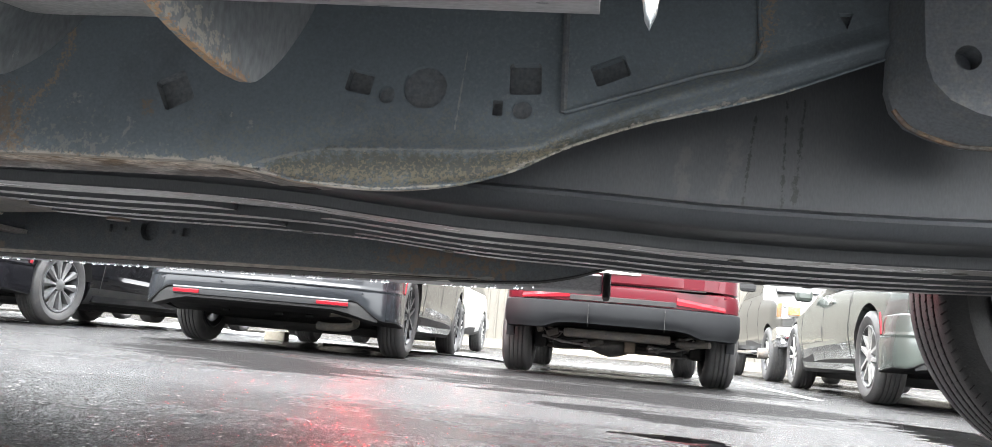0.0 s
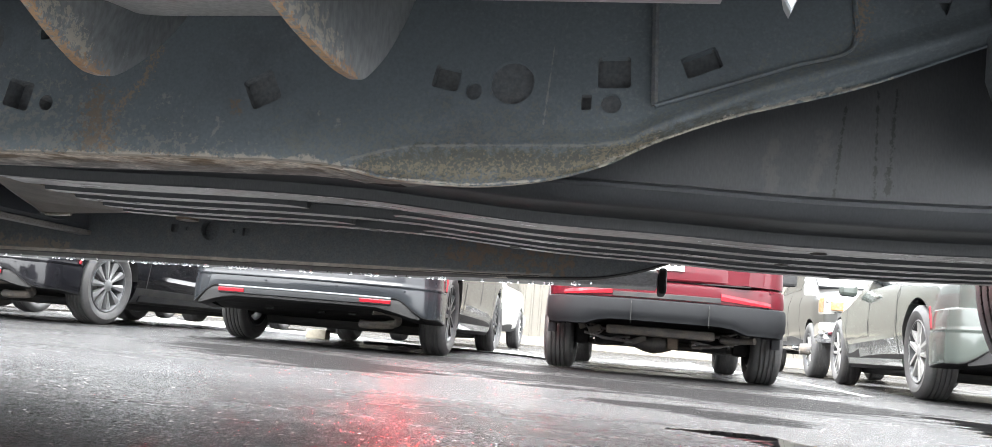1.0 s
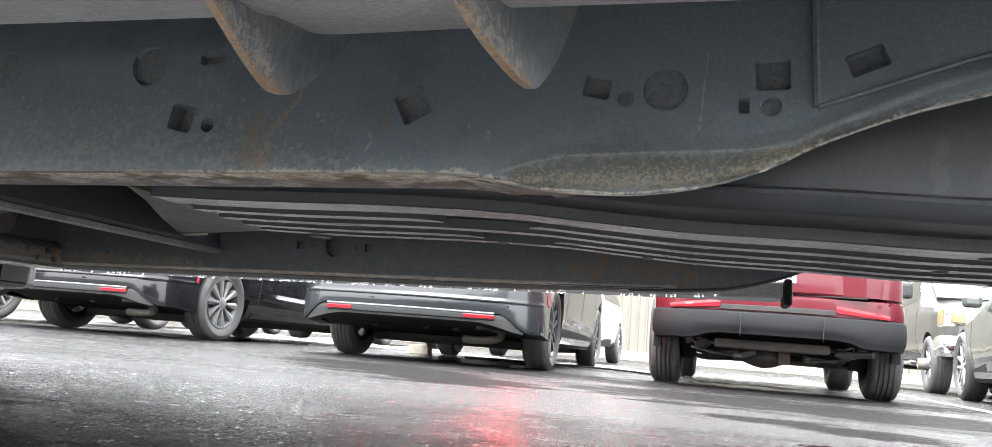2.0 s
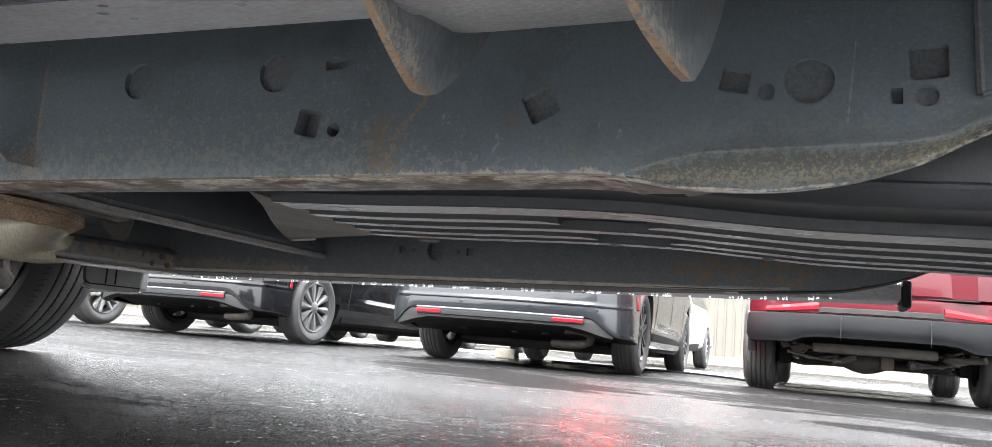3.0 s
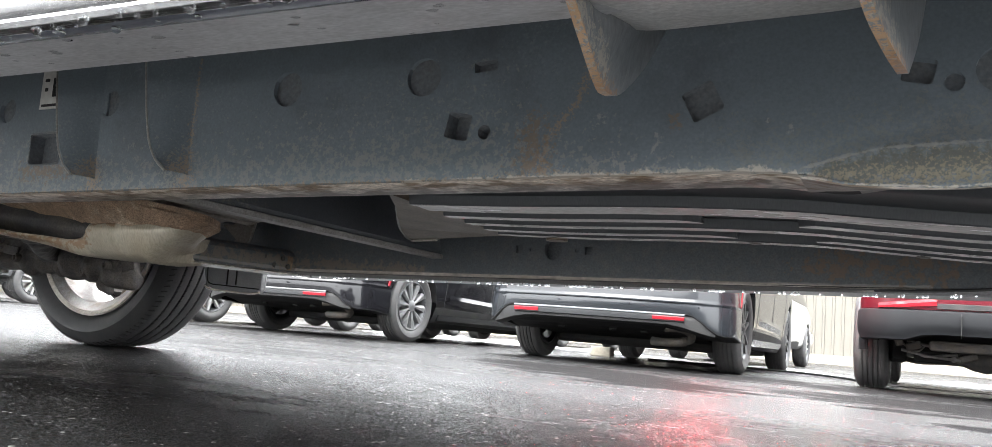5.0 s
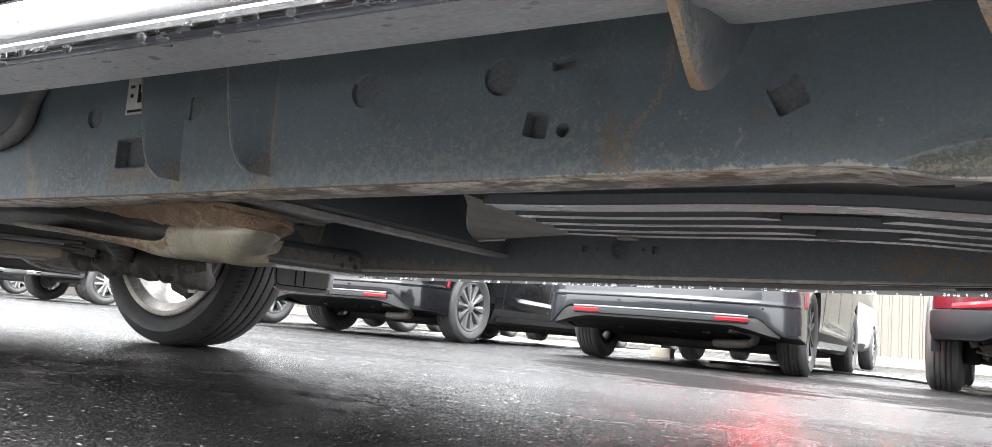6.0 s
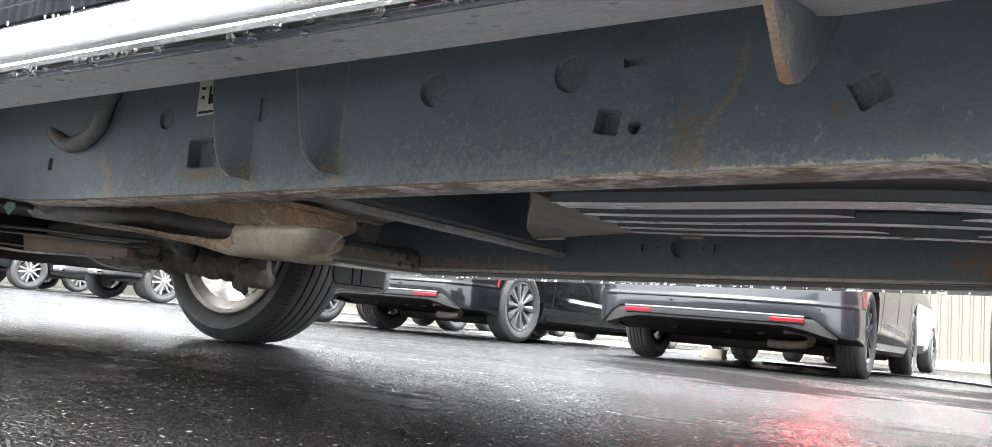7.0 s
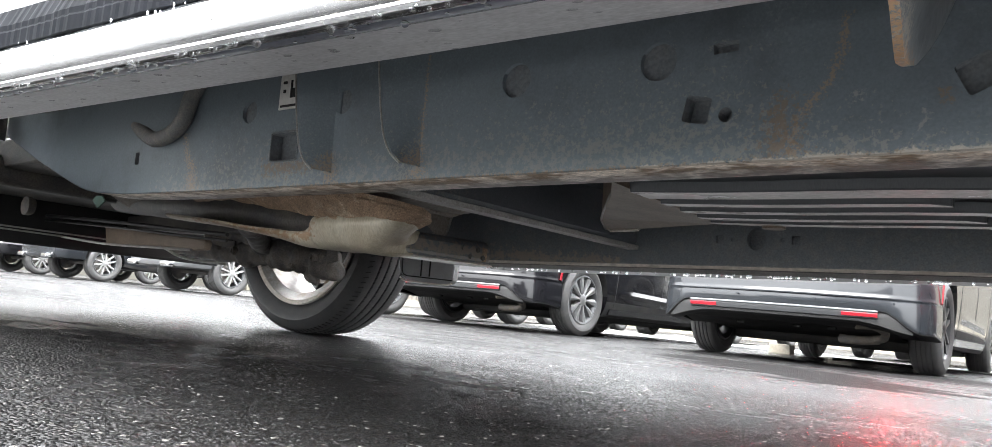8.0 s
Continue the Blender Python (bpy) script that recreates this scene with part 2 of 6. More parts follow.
    ([[(-0.22, 0.388, 0.014), (-0.15, 0.392, 0.024), (0.0, 0.396, 0.020), (0.07, 0.41, 0.012), (0.2, 0.462, 0.008)]], (0.105, 0.103, 0.085), 120, 0.8, 0.75),
    ([[(-0.22, 0.382, 0.012), (-0.1, 0.381, 0.020), (0.0, 0.386, 0.016), (0.10, 0.425, 0.008)]], (0.31, 0.265, 0.175), 260, 2.8, 0.55),
    # paler line that follows the rolled crease
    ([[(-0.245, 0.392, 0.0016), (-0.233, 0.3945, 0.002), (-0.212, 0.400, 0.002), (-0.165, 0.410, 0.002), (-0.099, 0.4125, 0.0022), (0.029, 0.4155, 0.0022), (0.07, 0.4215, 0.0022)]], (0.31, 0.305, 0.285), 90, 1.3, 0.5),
    ([[(-0.486, 0.56, 0.005), (-0.491, 0.515, 0.006), (-0.502, 0.484, 0.006), (-0.524, 0.460, 0.006), (-0.541, 0.438, 0.006), (-0.546, 0.415, 0.008), (-0.542, 0.393, 0.015)], [(-1.95, 0.391, 0.003), (-1.2, 0.3905, 0.0035), (-0.55, 0.390, 0.005), (-0.40, 0.3905, 0.004)], [(-1.840, 0.51, 0.008), (-1.828, 0.47, 0.011), (-1.805, 0.44, 0.016), (-1.795, 0.395, 0.024)],
      [(-1.150, 0.445, 0.008), (-1.152, 0.40, 0.022)], [(-1.365, 0.445, 0.008), (-1.367, 0.395, 0.022)], [(-1.146, 0.60, 0.003), (-1.149, 0.46, 0.005)], [(0.318, 0.64, 0.008), (0.308, 0.54, 0.008)]], (0.31, 0.24, 0.18), 260, 2.6, 0.8),
    ([[(-1.55, 0.43, 0.02), (-1.44, 0.43, 0.02)], [(-0.383, 0.452, 0.010), (-0.381, 0.450, 0.010)], [(-0.56, 0.46, 0.02), (-0.56, 0.41, 0.03)]], (0.23, 0.17, 0.12), 110, 2.0, 0.7),
    ([[(-0.405, 0.44, 0.002), (-0.400, 0.432, 0.004), (-0.404, 0.424, 0.003), (-0.410, 0.414, 0.002)], [(-0.475, 0.462, 0.007), (-0.470, 0.461, 0.007)], [(-0.280, 0.449, 0.002), (-0.279, 0.444, 0.002)], [(-0.256, 0.44, 0.003), (-0.255, 0.434, 0.004)], [(-0.012, 0.53, 0.0012), (-0.020, 0.44, 0.0012)]], (0.34, 0.335, 0.32), 160, 1.6, 0.6),
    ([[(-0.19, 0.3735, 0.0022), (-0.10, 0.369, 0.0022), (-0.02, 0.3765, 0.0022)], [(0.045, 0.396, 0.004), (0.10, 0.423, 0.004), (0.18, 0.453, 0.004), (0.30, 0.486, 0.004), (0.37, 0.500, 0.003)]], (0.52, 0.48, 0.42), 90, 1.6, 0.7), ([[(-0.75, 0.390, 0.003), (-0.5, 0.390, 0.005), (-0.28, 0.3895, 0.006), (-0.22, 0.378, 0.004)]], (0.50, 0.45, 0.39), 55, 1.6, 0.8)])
M_FLANGE = material("scraped_flange_steel", (0.70, 0.62, 0.54), 0.40, 0.0, (0.22, 0.165, 0.12), 30, 0.48, 0.05, 0.4, 240, 0.0045, 70, stretch=(0.7, 1.0, 1), third=(0.30, 0.20, 0.13), scale3=11, cover3=0.32)
M_UNDER = worn(material("brown_grey_rail_steel", (0.150, 0.167, 0.182), 0.42, 0, (0.185, 0.190, 0.190), 40, 0.38, 0.1, 0.18, 260, 0.0005, 110, third=(0.25, 0.17, 0.11), scale3=12, cover3=0.08), [
    # pale line: ground reflection painted along the far rail's lower edge
    ([[(-2.2, 0.382, 0.006), (-2.0, 0.367, 0.006), (-0.30, 0.365, 0.006), (-0.12, 0.368, 0.005)]], (0.40, 0.385, 0.36), 25, 0.5, 0.85),
    ([[(-0.35, 0.41, 0.05), (-0.1, 0.42, 0.05)]], (0.30, 0.19, 0.11), 40, 2.5, 0.6),
    ([[(-2.3, 0.41, 0.035), (-1.9, 0.385, 0.03), (-1.45, 0.378, 0.018)]], (0.36, 0.285, 0.21), 60, 1.6, 0.55)])
M_STAIN = material("rust_stain", (0.20, 0.125, 0.075), 0.75, 0, (0.10, 0.09, 0.085), 45, 0.55, 0.10, 0.35, 300, 0.0010, 150)
M_RUST = material("surface_rust", (0.44, 0.30, 0.20), 0.8, 0, (0.27, 0.195, 0.14), 30, 0.45, 0.15, 0.4, 300, 0.0020, 120, third=(0.60, 0.49, 0.36), scale3=18, cover3=0.30)
M_TANK = worn(material("tank_plastic", (0.070, 0.075, 0.083), 0.40, 0, (0.090, 0.094, 0.100), 5, 0.4, 0.25, 0.10, 200, 0.0002, 120, rough2=0.55, stretch=(2.5, 1, 0.7), spec=0.35), [([[(0.321, 0.50, 0.002), (0.308, 0.39, 0.0025)], [(0.356, 0.515, 0.002), (0.352, 0.386, 0.0025)], [(0.377, 0.52, 0.002), (0.366, 0.396, 0.004)]], (0.030, 0.031, 0.033), 160, 1.8, 0.8), ([[(0.24, 0.45, 0.010), (0.235, 0.39, 0.010)], [(0.30, 0.46, 0.012), (0.285, 0.40, 0.010)]], (0.13, 0.13, 0.13), 60, 1.2, 0.35)])
M_RIB = material("rib_plastic_with_sheen", (0.48, 0.445, 0.43), 0.19, 0, (0.38, 0.35, 0.335), 9, 0.45, 0.2, 0.15, 200, 0.0001, 120, rough2=0.34, stretch=(0.4, 1, 1), spec=0.6)
M_SHIELD = material("brown_shield_steel", (0.24, 0.180, 0.132), 0.5, 0.0, (0.15, 0.112, 0.08), 9, 0.5, 0.15, 0.3, 200, 0.0006, 110)
M_BLACK = material("black_underbody", (0.075, 0.075, 0.077), 0.45, 0, (0.145, 0.13, 0.11), 10, 0.4, 0.15, 0.3, 200, 0.001, 80)
M_RUBBER = material("tyre_rubber", (0.050, 0.050, 0.052), 0.55, 0, (0.075, 0.072, 0.069), 18, 0.42, 0.15, 0.2, 220, 0.0008, 160)
M_ALU = material("bright_alloy", (0.62, 0.62, 0.63), 0.28, 0.9, (0.42, 0.41, 0.40), 12, 0.4, 0.15, 0.1, 200)
M_DULLALU = material("dull_alloy", (0.42, 0.41, 0.40), 0.42, 0.8, (0.22, 0.18, 0.15), 14, 0.4, 0.15, 0.2, 200)
M_WHEEL = material("silver_wheel_paint", (0.17, 0.172, 0.175), 0.34, 0.3, (0.13, 0.13, 0.132), 14, 0.4, 0.15, 0.1, 200)
M_BRIGHT = material("bright_wheel_paint", (0.30, 0.30, 0.295), 0.3, 0.2, (0.24, 0.24, 0.235), 14, 0.4, 0.15, 0.1, 200)
M_GREYHOSE = material("dusty_grey_hose", (0.155, 0.155, 0.155), 0.6, 0, (0.22, 0.205, 0.18), 40, 0.40, 0.1, 0.2, 300, 0.0008, 120)
M_DARKALU = material("dark_painted_alloy", (0.045, 0.047, 0.05), 0.35, 0.5)
M_CHROME = material("chrome", (0.85, 0.86, 0.87), 0.05, 1.0)
M_TYRE = material("worn_truck_tyre", (0.034, 0.035, 0.037), 0.5, 0, (0.050, 0.049, 0.048), 18, 0.42, 0.15, 0.2, 220, 0.0009, 160)
M_GEAR = material("dusty_cast_casing", (0.36, 0.33, 0.29), 0.6, 0.0, (0.26, 0.225, 0.185), 9, 0.45, 0.2, 0.25, 120, 0.0012, 50)
M_LOWLIP = material("pale_wear_and_sheen_lip", (0.76, 0.72, 0.66), 0.22, 0, (0.60, 0.53, 0.45), 11, 0.45, 0.15, 0.2, 120, 0.0003, 90, stretch=(0.4, 1, 1), spec=0.8)
M_BOARD = material("grey_board_underside", (0.58, 0.58, 0.595), 0.32, 0.0, (0.45, 0.445, 0.455), 45, 0.42, 0.2, 0.16, 260, 0.0006, 90, stretch=(0.5, 1, 1), third=(0.33, 0.32, 0.32), scale3=60, cover3=0.12)
M_BRACKET = worn(material("galvanised_bracket", (0.22, 0.24, 0.255), 0.32, 0.0, (0.30, 0.315, 0.325), 14, 0.5, 0.2, 0.2, 200, 0.0006, 110, third=(0.92, 0.91, 0.88), scale3=75, cover3=0.13, stretch=(1, 1, 0.45)), [
    ([[(0.50, 0.455, 0.03), (0.58, 0.425, 0.022), (0.64, 0.41, 0.012)]], (0.62, 0.56, 0.46), 130, 2.8, 0.6),
    ([[(0.48, 0.443, 0.006), (0.535, 0.427, 0.005), (0.59, 0.410, 0.0045), (0.645, 0.398, 0.006), (0.675, 0.398, 0.005)]], (0.56, 0.36, 0.21), 190, 2.0, 0.9), ([[(0.645, 0.398, 0.012), (0.675, 0.398, 0.010)]], (0.46, 0.27, 0.14), 180, 1.8, 0.6)], "yz")
M_LIP = material("scraped_lip_steel", (0.34, 0.305, 0.27), 0.45, 0, (0.17, 0.125, 0.09), 60, 0.46, 0.06, 0.3, 240, 0.001, 150, stretch=(0.4, 1, 1))
M_INNER = material("dull_inner_steel", (0.150, 0.166, 0.180), 0.7, 0, (0.17, 0.175, 0.18), 40, 0.45, 0.15, 0.2, 200, spec=0.2)
M_EDGE = material("pale_plate_edge", (0.40, 0.39, 0.37), 0.45, 0, (0.28, 0.26, 0.235), 30, 0.45, 0.15, 0.2, 200)
M_ROLL = material("dark_rolled_edge", (0.15, 0.165, 0.205), 0.22, 0, (0.21, 0.22, 0.25), 18, 0.42, 0.15, 0.15, 200, 0.0005, 60, stretch=(0.4, 1, 1))
M_PAN = material("dusty_bracket_pan", (0.66, 0.66, 0.65), 0.35, 0, (0.50, 0.49, 0.47), 7, 0.45, 0.2, 0.2, 200, 0.0006, 110)
M_CAN = worn(material("tan_heat_shield", (0.47, 0.43, 0.335), 0.36, 0.1, (0.37, 0.31, 0.225), 7, 0.45, 0.2, 0.15, 160, 0.0003, 60, stretch=(2.0, 1, 0.6), third=(0.52, 0.49, 0.40), scale3=5, cover3=0.35), [
    ([[(-1.80, 0.375, 0.012), (-1.787, 0.362, 0.014), (-1.80, 0.345, 0.014), (-1.86, 0.338, 0.012), (-2.3, 0.38, 0.018)], [(-1.84, 0.395, 0.012), (-1.70, 0.384, 0.008)]], (0.30, 0.18, 0.10), 60, 1.6, 0.85)])
M_LABEL = material("white_label", (0.72, 0.71, 0.68), 0.6, 0, (0.55, 0.54, 0.5), 30, 0.4)
M_INK = material("label_ink", (0.02, 0.02, 0.02), 0.7)
M_GREEN = material("green_tag", (0.075, 0.14, 0.115), 0.6, 0, (0.10, 0.13, 0.11), 60, 0.4)
M_DROP = material("water_drop", (0.9, 0.92, 0.93), 0.03, 0, spec=0.8)
M_DROP.node_tree.nodes["Principled BSDF"].inputs["Transmission Weight"].default_value = 1.0
M_DROP.node_tree.nodes["Principled BSDF"].inputs["IOR"].default_value = 1.33
M_BLACKPAINT = material("black_paint", (0.008, 0.008, 0.010), 0.22, 0, coat=1.0, bump=0.00006, bump_scale=400)
M_VANBLACK = material("black_metallic_paint", (0.007, 0.007, 0.0085), 0.15, 0.0, coat=0.5, spec=0.2)
M_VANGREY = material("dark_grey_metallic_paint", (0.015, 0.017, 0.020), 0.26, 0.0, coat=0.5, spec=0.25)
M_SILVER = material("silver_green_metallic_paint", (0.058, 0.068, 0.062), 0.22, 0.15, coat=0.6)
M_GREYPAINT = material("silver_grey_metallic_paint", (0.10, 0.102, 0.106), 0.34, 0.1, coat=0.4)
M_RED = material("red_metallic_paint", (0.072, 0.006, 0.011), 0.30, 0.0, coat=0.3, spec=0.25)
M_WHITE = material("white_paint", (0.50, 0.50, 0.49), 0.3, 0, coat=1.0)
M_TAN = material("grey_beige_metallic_paint", (0.032, 0.032, 0.030), 0.30, 0.0, coat=0.5, spec=0.3)
M_CLAD = material("grey_plastic_cladding", (0.0095, 0.010, 0.0115), 0.62, 0, (0.014, 0.015, 0.016), 5, 0.4, 0.2, 0.1, 300, 0.0002, 300, spec=0.14)
M_BAND = material("grey_bumper_plastic", (0.026, 0.027, 0.029), 0.5, 0, (0.020, 0.021, 0.023), 6, 0.4, 0.2, 0.1, 300, 0.0002, 300, spec=0.3)
M_FLAP = material("grey_flap_plastic", (0.34, 0.345, 0.35), 0.5, 0, (0.26, 0.26, 0.26), 10, 0.4, 0.2, 0.15, 200, 0.0006, 100)
M_GREASE = material("greasy_cast_iron", (0.100, 0.097, 0.094), 0.6, 0, (0.16, 0.135, 0.112), 16, 0.45, 0.12, 0.35, 200, 0.002, 70)
M_CLADBLACK = material("black_plastic_valance", (0.022, 0.022, 0.023), 0.6, 0, (0.03, 0.03, 0.03), 6, 0.4, 0.2, 0.1, 300, 0.0002, 300, spec=0.2)
M_GLASS = material("dark_car_glass", (0.01, 0.012, 0.013), 0.04, 0, spec=0.8)
M_REFLECT = material("red_reflector", (0.24, 0.012, 0.020), 0.25, 0, (0.17, 0.009, 0.015), 60, 0.45, 0.1, spec=0.3)
M_TAIL = material("lit_tail_lamp", (0.5, 0.01, 0.015), 0.2, emit=(1.0, 0.02, 0.025), power=44.0)
M_LENS = material("clear_lamp_lens", (0.33, 0.32, 0.30), 0.1, 0.3)
M_AMBER = material("amber_lens", (0.30, 0.12, 0.035), 0.2, 0, (0.22, 0.16, 0.10), 30, 0.45)
M_SEAM = material("panel_gap", (0.008, 0.008, 0.008), 0.8)
# near-black plastic, also used as painted shade under the rails
M_SHADE = material("dark_plastic_and_shade", (0.018, 0.018, 0.019), 0.7, 0, (0.03, 0.028, 0.026), 8, 0.4, spec=0.25)
M_SIDING = material("beige_siding", (0.125, 0.117, 0.099), 0.6, 0, (0.105, 0.098, 0.083), 1.2, 0.5, 0.2, 0.05, 30)
M_CONCRETE = material("pale_concrete", (0.30, 0.275, 0.225), 0.8, 0, (0.22, 0.20, 0.16), 3, 0.5, 0.2, 0.15, 40, 0.002, 30)
M_SNOW = material("slushy_snow", (0.66, 0.68, 0.70), 0.45, 0, (0.55, 0.55, 0.55), 9, 0.3, 0.2, 0.1, 60, 0.01, 25)
M_LINE = material("worn_white_line", (0.40, 0.40, 0.39), 0.35, 0, (0.06, 0.06, 0.06), 12, 0.45, 0.12, 0.2, 90)
M_PAD = material("black_step_rubber", (0.006, 0.007, 0.009), 0.7, 0, (0.009, 0.010, 0.013), 20, 0.4, spec=0.06)
M_HOSE = material("black_hose", (0.015, 0.015, 0.015), 0.45)
M_GRIT = material("pale_grit", (0.17, 0.16, 0.145), 0.7, 0, (0.06, 0.055, 0.05), 60, 0.5)


# ---- mesh helpers ----
def thing(name, label, category, group="", kind="", at=None):
    ob = new(name)
    ob.empty_display_size = 0.2
    if at is not None:
        ob.matrix_world = at
    return tagged(ob, label, category, group, kind)


def part(name, bm, mat, parent=None, label="", smooth=False):
    """Links a bmesh as one mesh object under a thing or a part."""
    me = bpy.data.meshes.new(name)
    bmesh.ops.recalc_face_normals(bm, faces=bm.faces)
    if smooth:
        for f in bm.faces:
            f.smooth = True
        for e in bm.edges:
            if len(e.link_faces) == 2 and e.calc_face_angle(0) > 0.6:
                e.smooth = False
    bm.to_mesh(me)
    bm.free()
    me.materials.append(mat)
    ob = new(name, me)
    if parent:
        ob.parent = parent
    if label:
        ob["label"] = label
    return ob


def box(c, s, bev=0.0, bm=None, m=None):
    bm = bm or bmesh.new()
    g = bmesh.ops.create_cube(bm, size=1)
    v = g["verts"]
    bmesh.ops.scale(bm, vec=s, verts=v)
    if bev:
        es = list({e for x in v for e in x.link_edges})
        r = bmesh.ops.bevel(bm, geom=es, offset=bev, segments=2, affect="EDGES", profile=0.5)
        v = list({x for f in r["faces"] for x in f.verts} | {x for x in v if x.is_valid})
    if m is not None:
        bmesh.ops.transform(bm, matrix=m, verts=v)
    bmesh.ops.translate(bm, vec=c, verts=v)
    return bm


def prism(outline, a, b, axis="y", bev=0.0, bm=None):
    """A closed outline in the plane across the axis, from a to b along it."""
    bm = bm or bmesh.new()
    def at(p, k):
        if axis == "y":
            return (p[0], k, p[1])
        if axis == "x":
            return (k, p[0], p[1])
        return (p[0], p[1], k)
    lo = [bm.verts.new(at(p, a)) for p in outline]
    hi = [bm.verts.new(at(p, b)) for p in outline]
    f1, f2 = bm.faces.new(lo), bm.faces.new(hi[::-1])
    n = len(outline)
    for i in range(n):
        bm.faces.new((lo[i], hi[i], hi[(i + 1) % n], lo[(i + 1) % n]))
    if bev:
        bmesh.ops.bevel(bm, geom=list(f1.edges) + list(f2.edges), offset=bev, segments=2, affect="EDGES", profile=0.5)
    return bm


def cyl(p, q, r, seg=16, r2=None, bm=None):
    bm = bm or bmesh.new()
    p, q = Vector(p), Vector(q)
    d = q - p
    m = Matrix.Translation((p + q) / 2) @ d.to_track_quat("Z", "Y").to_matrix().to_4x4()
    bmesh.ops.create_cone(bm, cap_ends=True, segments=seg, radius1=r, radius2=r if r2 is None else r2, depth=d.length, matrix=m)
    return bm


def tube(points, r, seg=10, bm=None):
    """A round tube along points, smoothed."""
    bm = bm or bmesh.new()
    P = [Vector(p) for p in points]
    fine = []
    for i in range(len(P) - 1):
        a, b, c, d = P[max(i - 1, 0)], P[i], P[i + 1], P[min(i + 2, len(P) - 1)]
        for k in range(6):
            t = k / 6
            fine.append(0.5 * ((2 * b) + (c - a) * t + (2 * a - 5 * b + 4 * c - d) * t * t + (3 * b - a - 3 * c + d) * t ** 3))
    fine.append(P[-1])
    rings = []
    for i, p in enumerate(fine):
        d = (fine[min(i + 1, len(fine) - 1)] - fine[max(i - 1, 0)]).normalized()
        q = d.to_track_quat("Z", "Y")
        rings.append([bm.verts.new(p + q @ Vector((r * math.cos(a), r * math.sin(a), 0))) for a in [2 * math.pi * k / seg for k in range(seg)]])
    for A, B in zip(rings, rings[1:]):
        for k in range(seg):
            bm.faces.new((A[k], A[(k + 1) % seg], B[(k + 1) % seg], B[k]))
    bm.faces.new(rings[0][::-1])
    bm.faces.new(rings[-1])
    return bm


def lathe(profile, seg=48, closed=True, bm=None):
    """A profile of (radius, along) turned about the x axis."""
    bm = bm or bmesh.new()
    rings = [[bm.verts.new((x, r * math.cos(2 * math.pi * k / seg), r * math.sin(2 * math.pi * k / seg))) for k in range(seg)] for r, x in profile]
    n = len(rings)
    for i in range(n if closed else n - 1):
        A, B = rings[i], rings[(i + 1) % n]
        for k in range(seg):
            bm.faces.new((A[k], A[(k + 1) % seg], B[(k + 1) % seg], B[k]))
    return bm


def grid(rows, bm=None):
    """A skin over rows of points."""
    bm = bm or bmesh.new()
    V = [[bm.verts.new(p) for p in row] for row in rows]
    for A, B in zip(V, V[1:]):
        for i in range(len(A) - 1):
            bm.faces.new((A[i], A[i + 1], B[i + 1], B[i]))
    return bm


def shell(rows, thick, back=(0, 0, 1), bm=None):
    """A skin with thickness, the second side set off along back."""
    bm = bm or bmesh.new()
    back = Vector(back) * thick
    V = [[bm.verts.new(p) for p in row] for row in rows]
    W = [[bm.verts.new(Vector(p) + back) for p in row] for row in rows]
    nr, nc = len(V), len(V[0])
    for i in range(nr - 1):
        for j in range(nc - 1):
            bm.faces.new((V[i][j], V[i][j + 1], V[i + 1][j + 1], V[i + 1][j]))
            bm.faces.new((W[i][j], W[i + 1][j], W[i + 1][j + 1], W[i][j + 1]))
    for i in range(nr - 1):
        bm.faces.new((V[i][0], V[i + 1][0], W[i + 1][0], W[i][0]))
        bm.faces.new((V[i][-1], W[i][-1], W[i + 1][-1], V[i + 1][-1]))
    for j in range(nc - 1):
        bm.faces.new((V[0][j], W[0][j], W[0][j + 1], V[0][j + 1]))
        bm.faces.new((V[-1][j], V[-1][j + 1], W[-1][j + 1], W[-1][j]))
    return bm


def cut(ob, cutter_bm):
    """Takes the cutter's volume out of ob, for good."""
    me = bpy.data.meshes.new("cutter")
    bmesh.ops.recalc_face_normals(cutter_bm, faces=cutter_bm.faces)
    cutter_bm.to_mesh(me)
    cutter_bm.free()
    c = new("cutter", me)
    old = ob.data
    plain = new("plain", old)
    mod = plain.modifiers.new("cut", "BOOLEAN")
    mod.operation, mod.object, mod.solver = "DIFFERENCE", c, "EXACT"
    bpy.context.view_layer.update()
    ev = plain.evaluated_get(bpy.context.evaluated_depsgraph_get())
    res = bpy.data.meshes.new_from_object(ev)
    bpy.data.objects.remove(plain)
    bpy.data.objects.remove(c)
    ob.data = res
    return ob


def lerp(table, x):
    """Straight lines between the pairs of a table."""
    return float(np.interp(x, [a for a, _ in table], [b for _, b in table]))


def curve(table, x):
    """A smooth monotone curve through the pairs of a table."""
    xs, ys = [a for a, _ in table], [b for _, b in table]
    if x <= xs[0]:
        return ys[0]
    if x >= xs[-1]:
        return ys[-1]
    n = len(xs)
    d = [(ys[i + 1] - ys[i]) / (xs[i + 1] - xs[i]) for i in range(n - 1)]
    m = [d[0]] + [0.0 if d[i - 1] * d[i] <= 0 else 2 * d[i - 1] * d[i] / (d[i - 1] + d[i]) for i in range(1, n - 1)] + [d[-1]]
    i = max(k for k in range(n - 1) if xs[k] <= x)
    h = xs[i + 1] - xs[i]
    t = (x - xs[i]) / h
    return (2 * t ** 3 - 3 * t * t + 1) * ys[i] + (t ** 3 - 2 * t * t + t) * h * m[i] + (3 * t * t - 2 * t ** 3) * ys[i + 1] + (t ** 3 - t * t) * h * m[i + 1]


def smooth_lerp(table, x):
    for (a, b), (c, d) in zip(table, table[1:]):
        if x <= c:
            t = min(max((x - a) / (c - a), 0), 1)
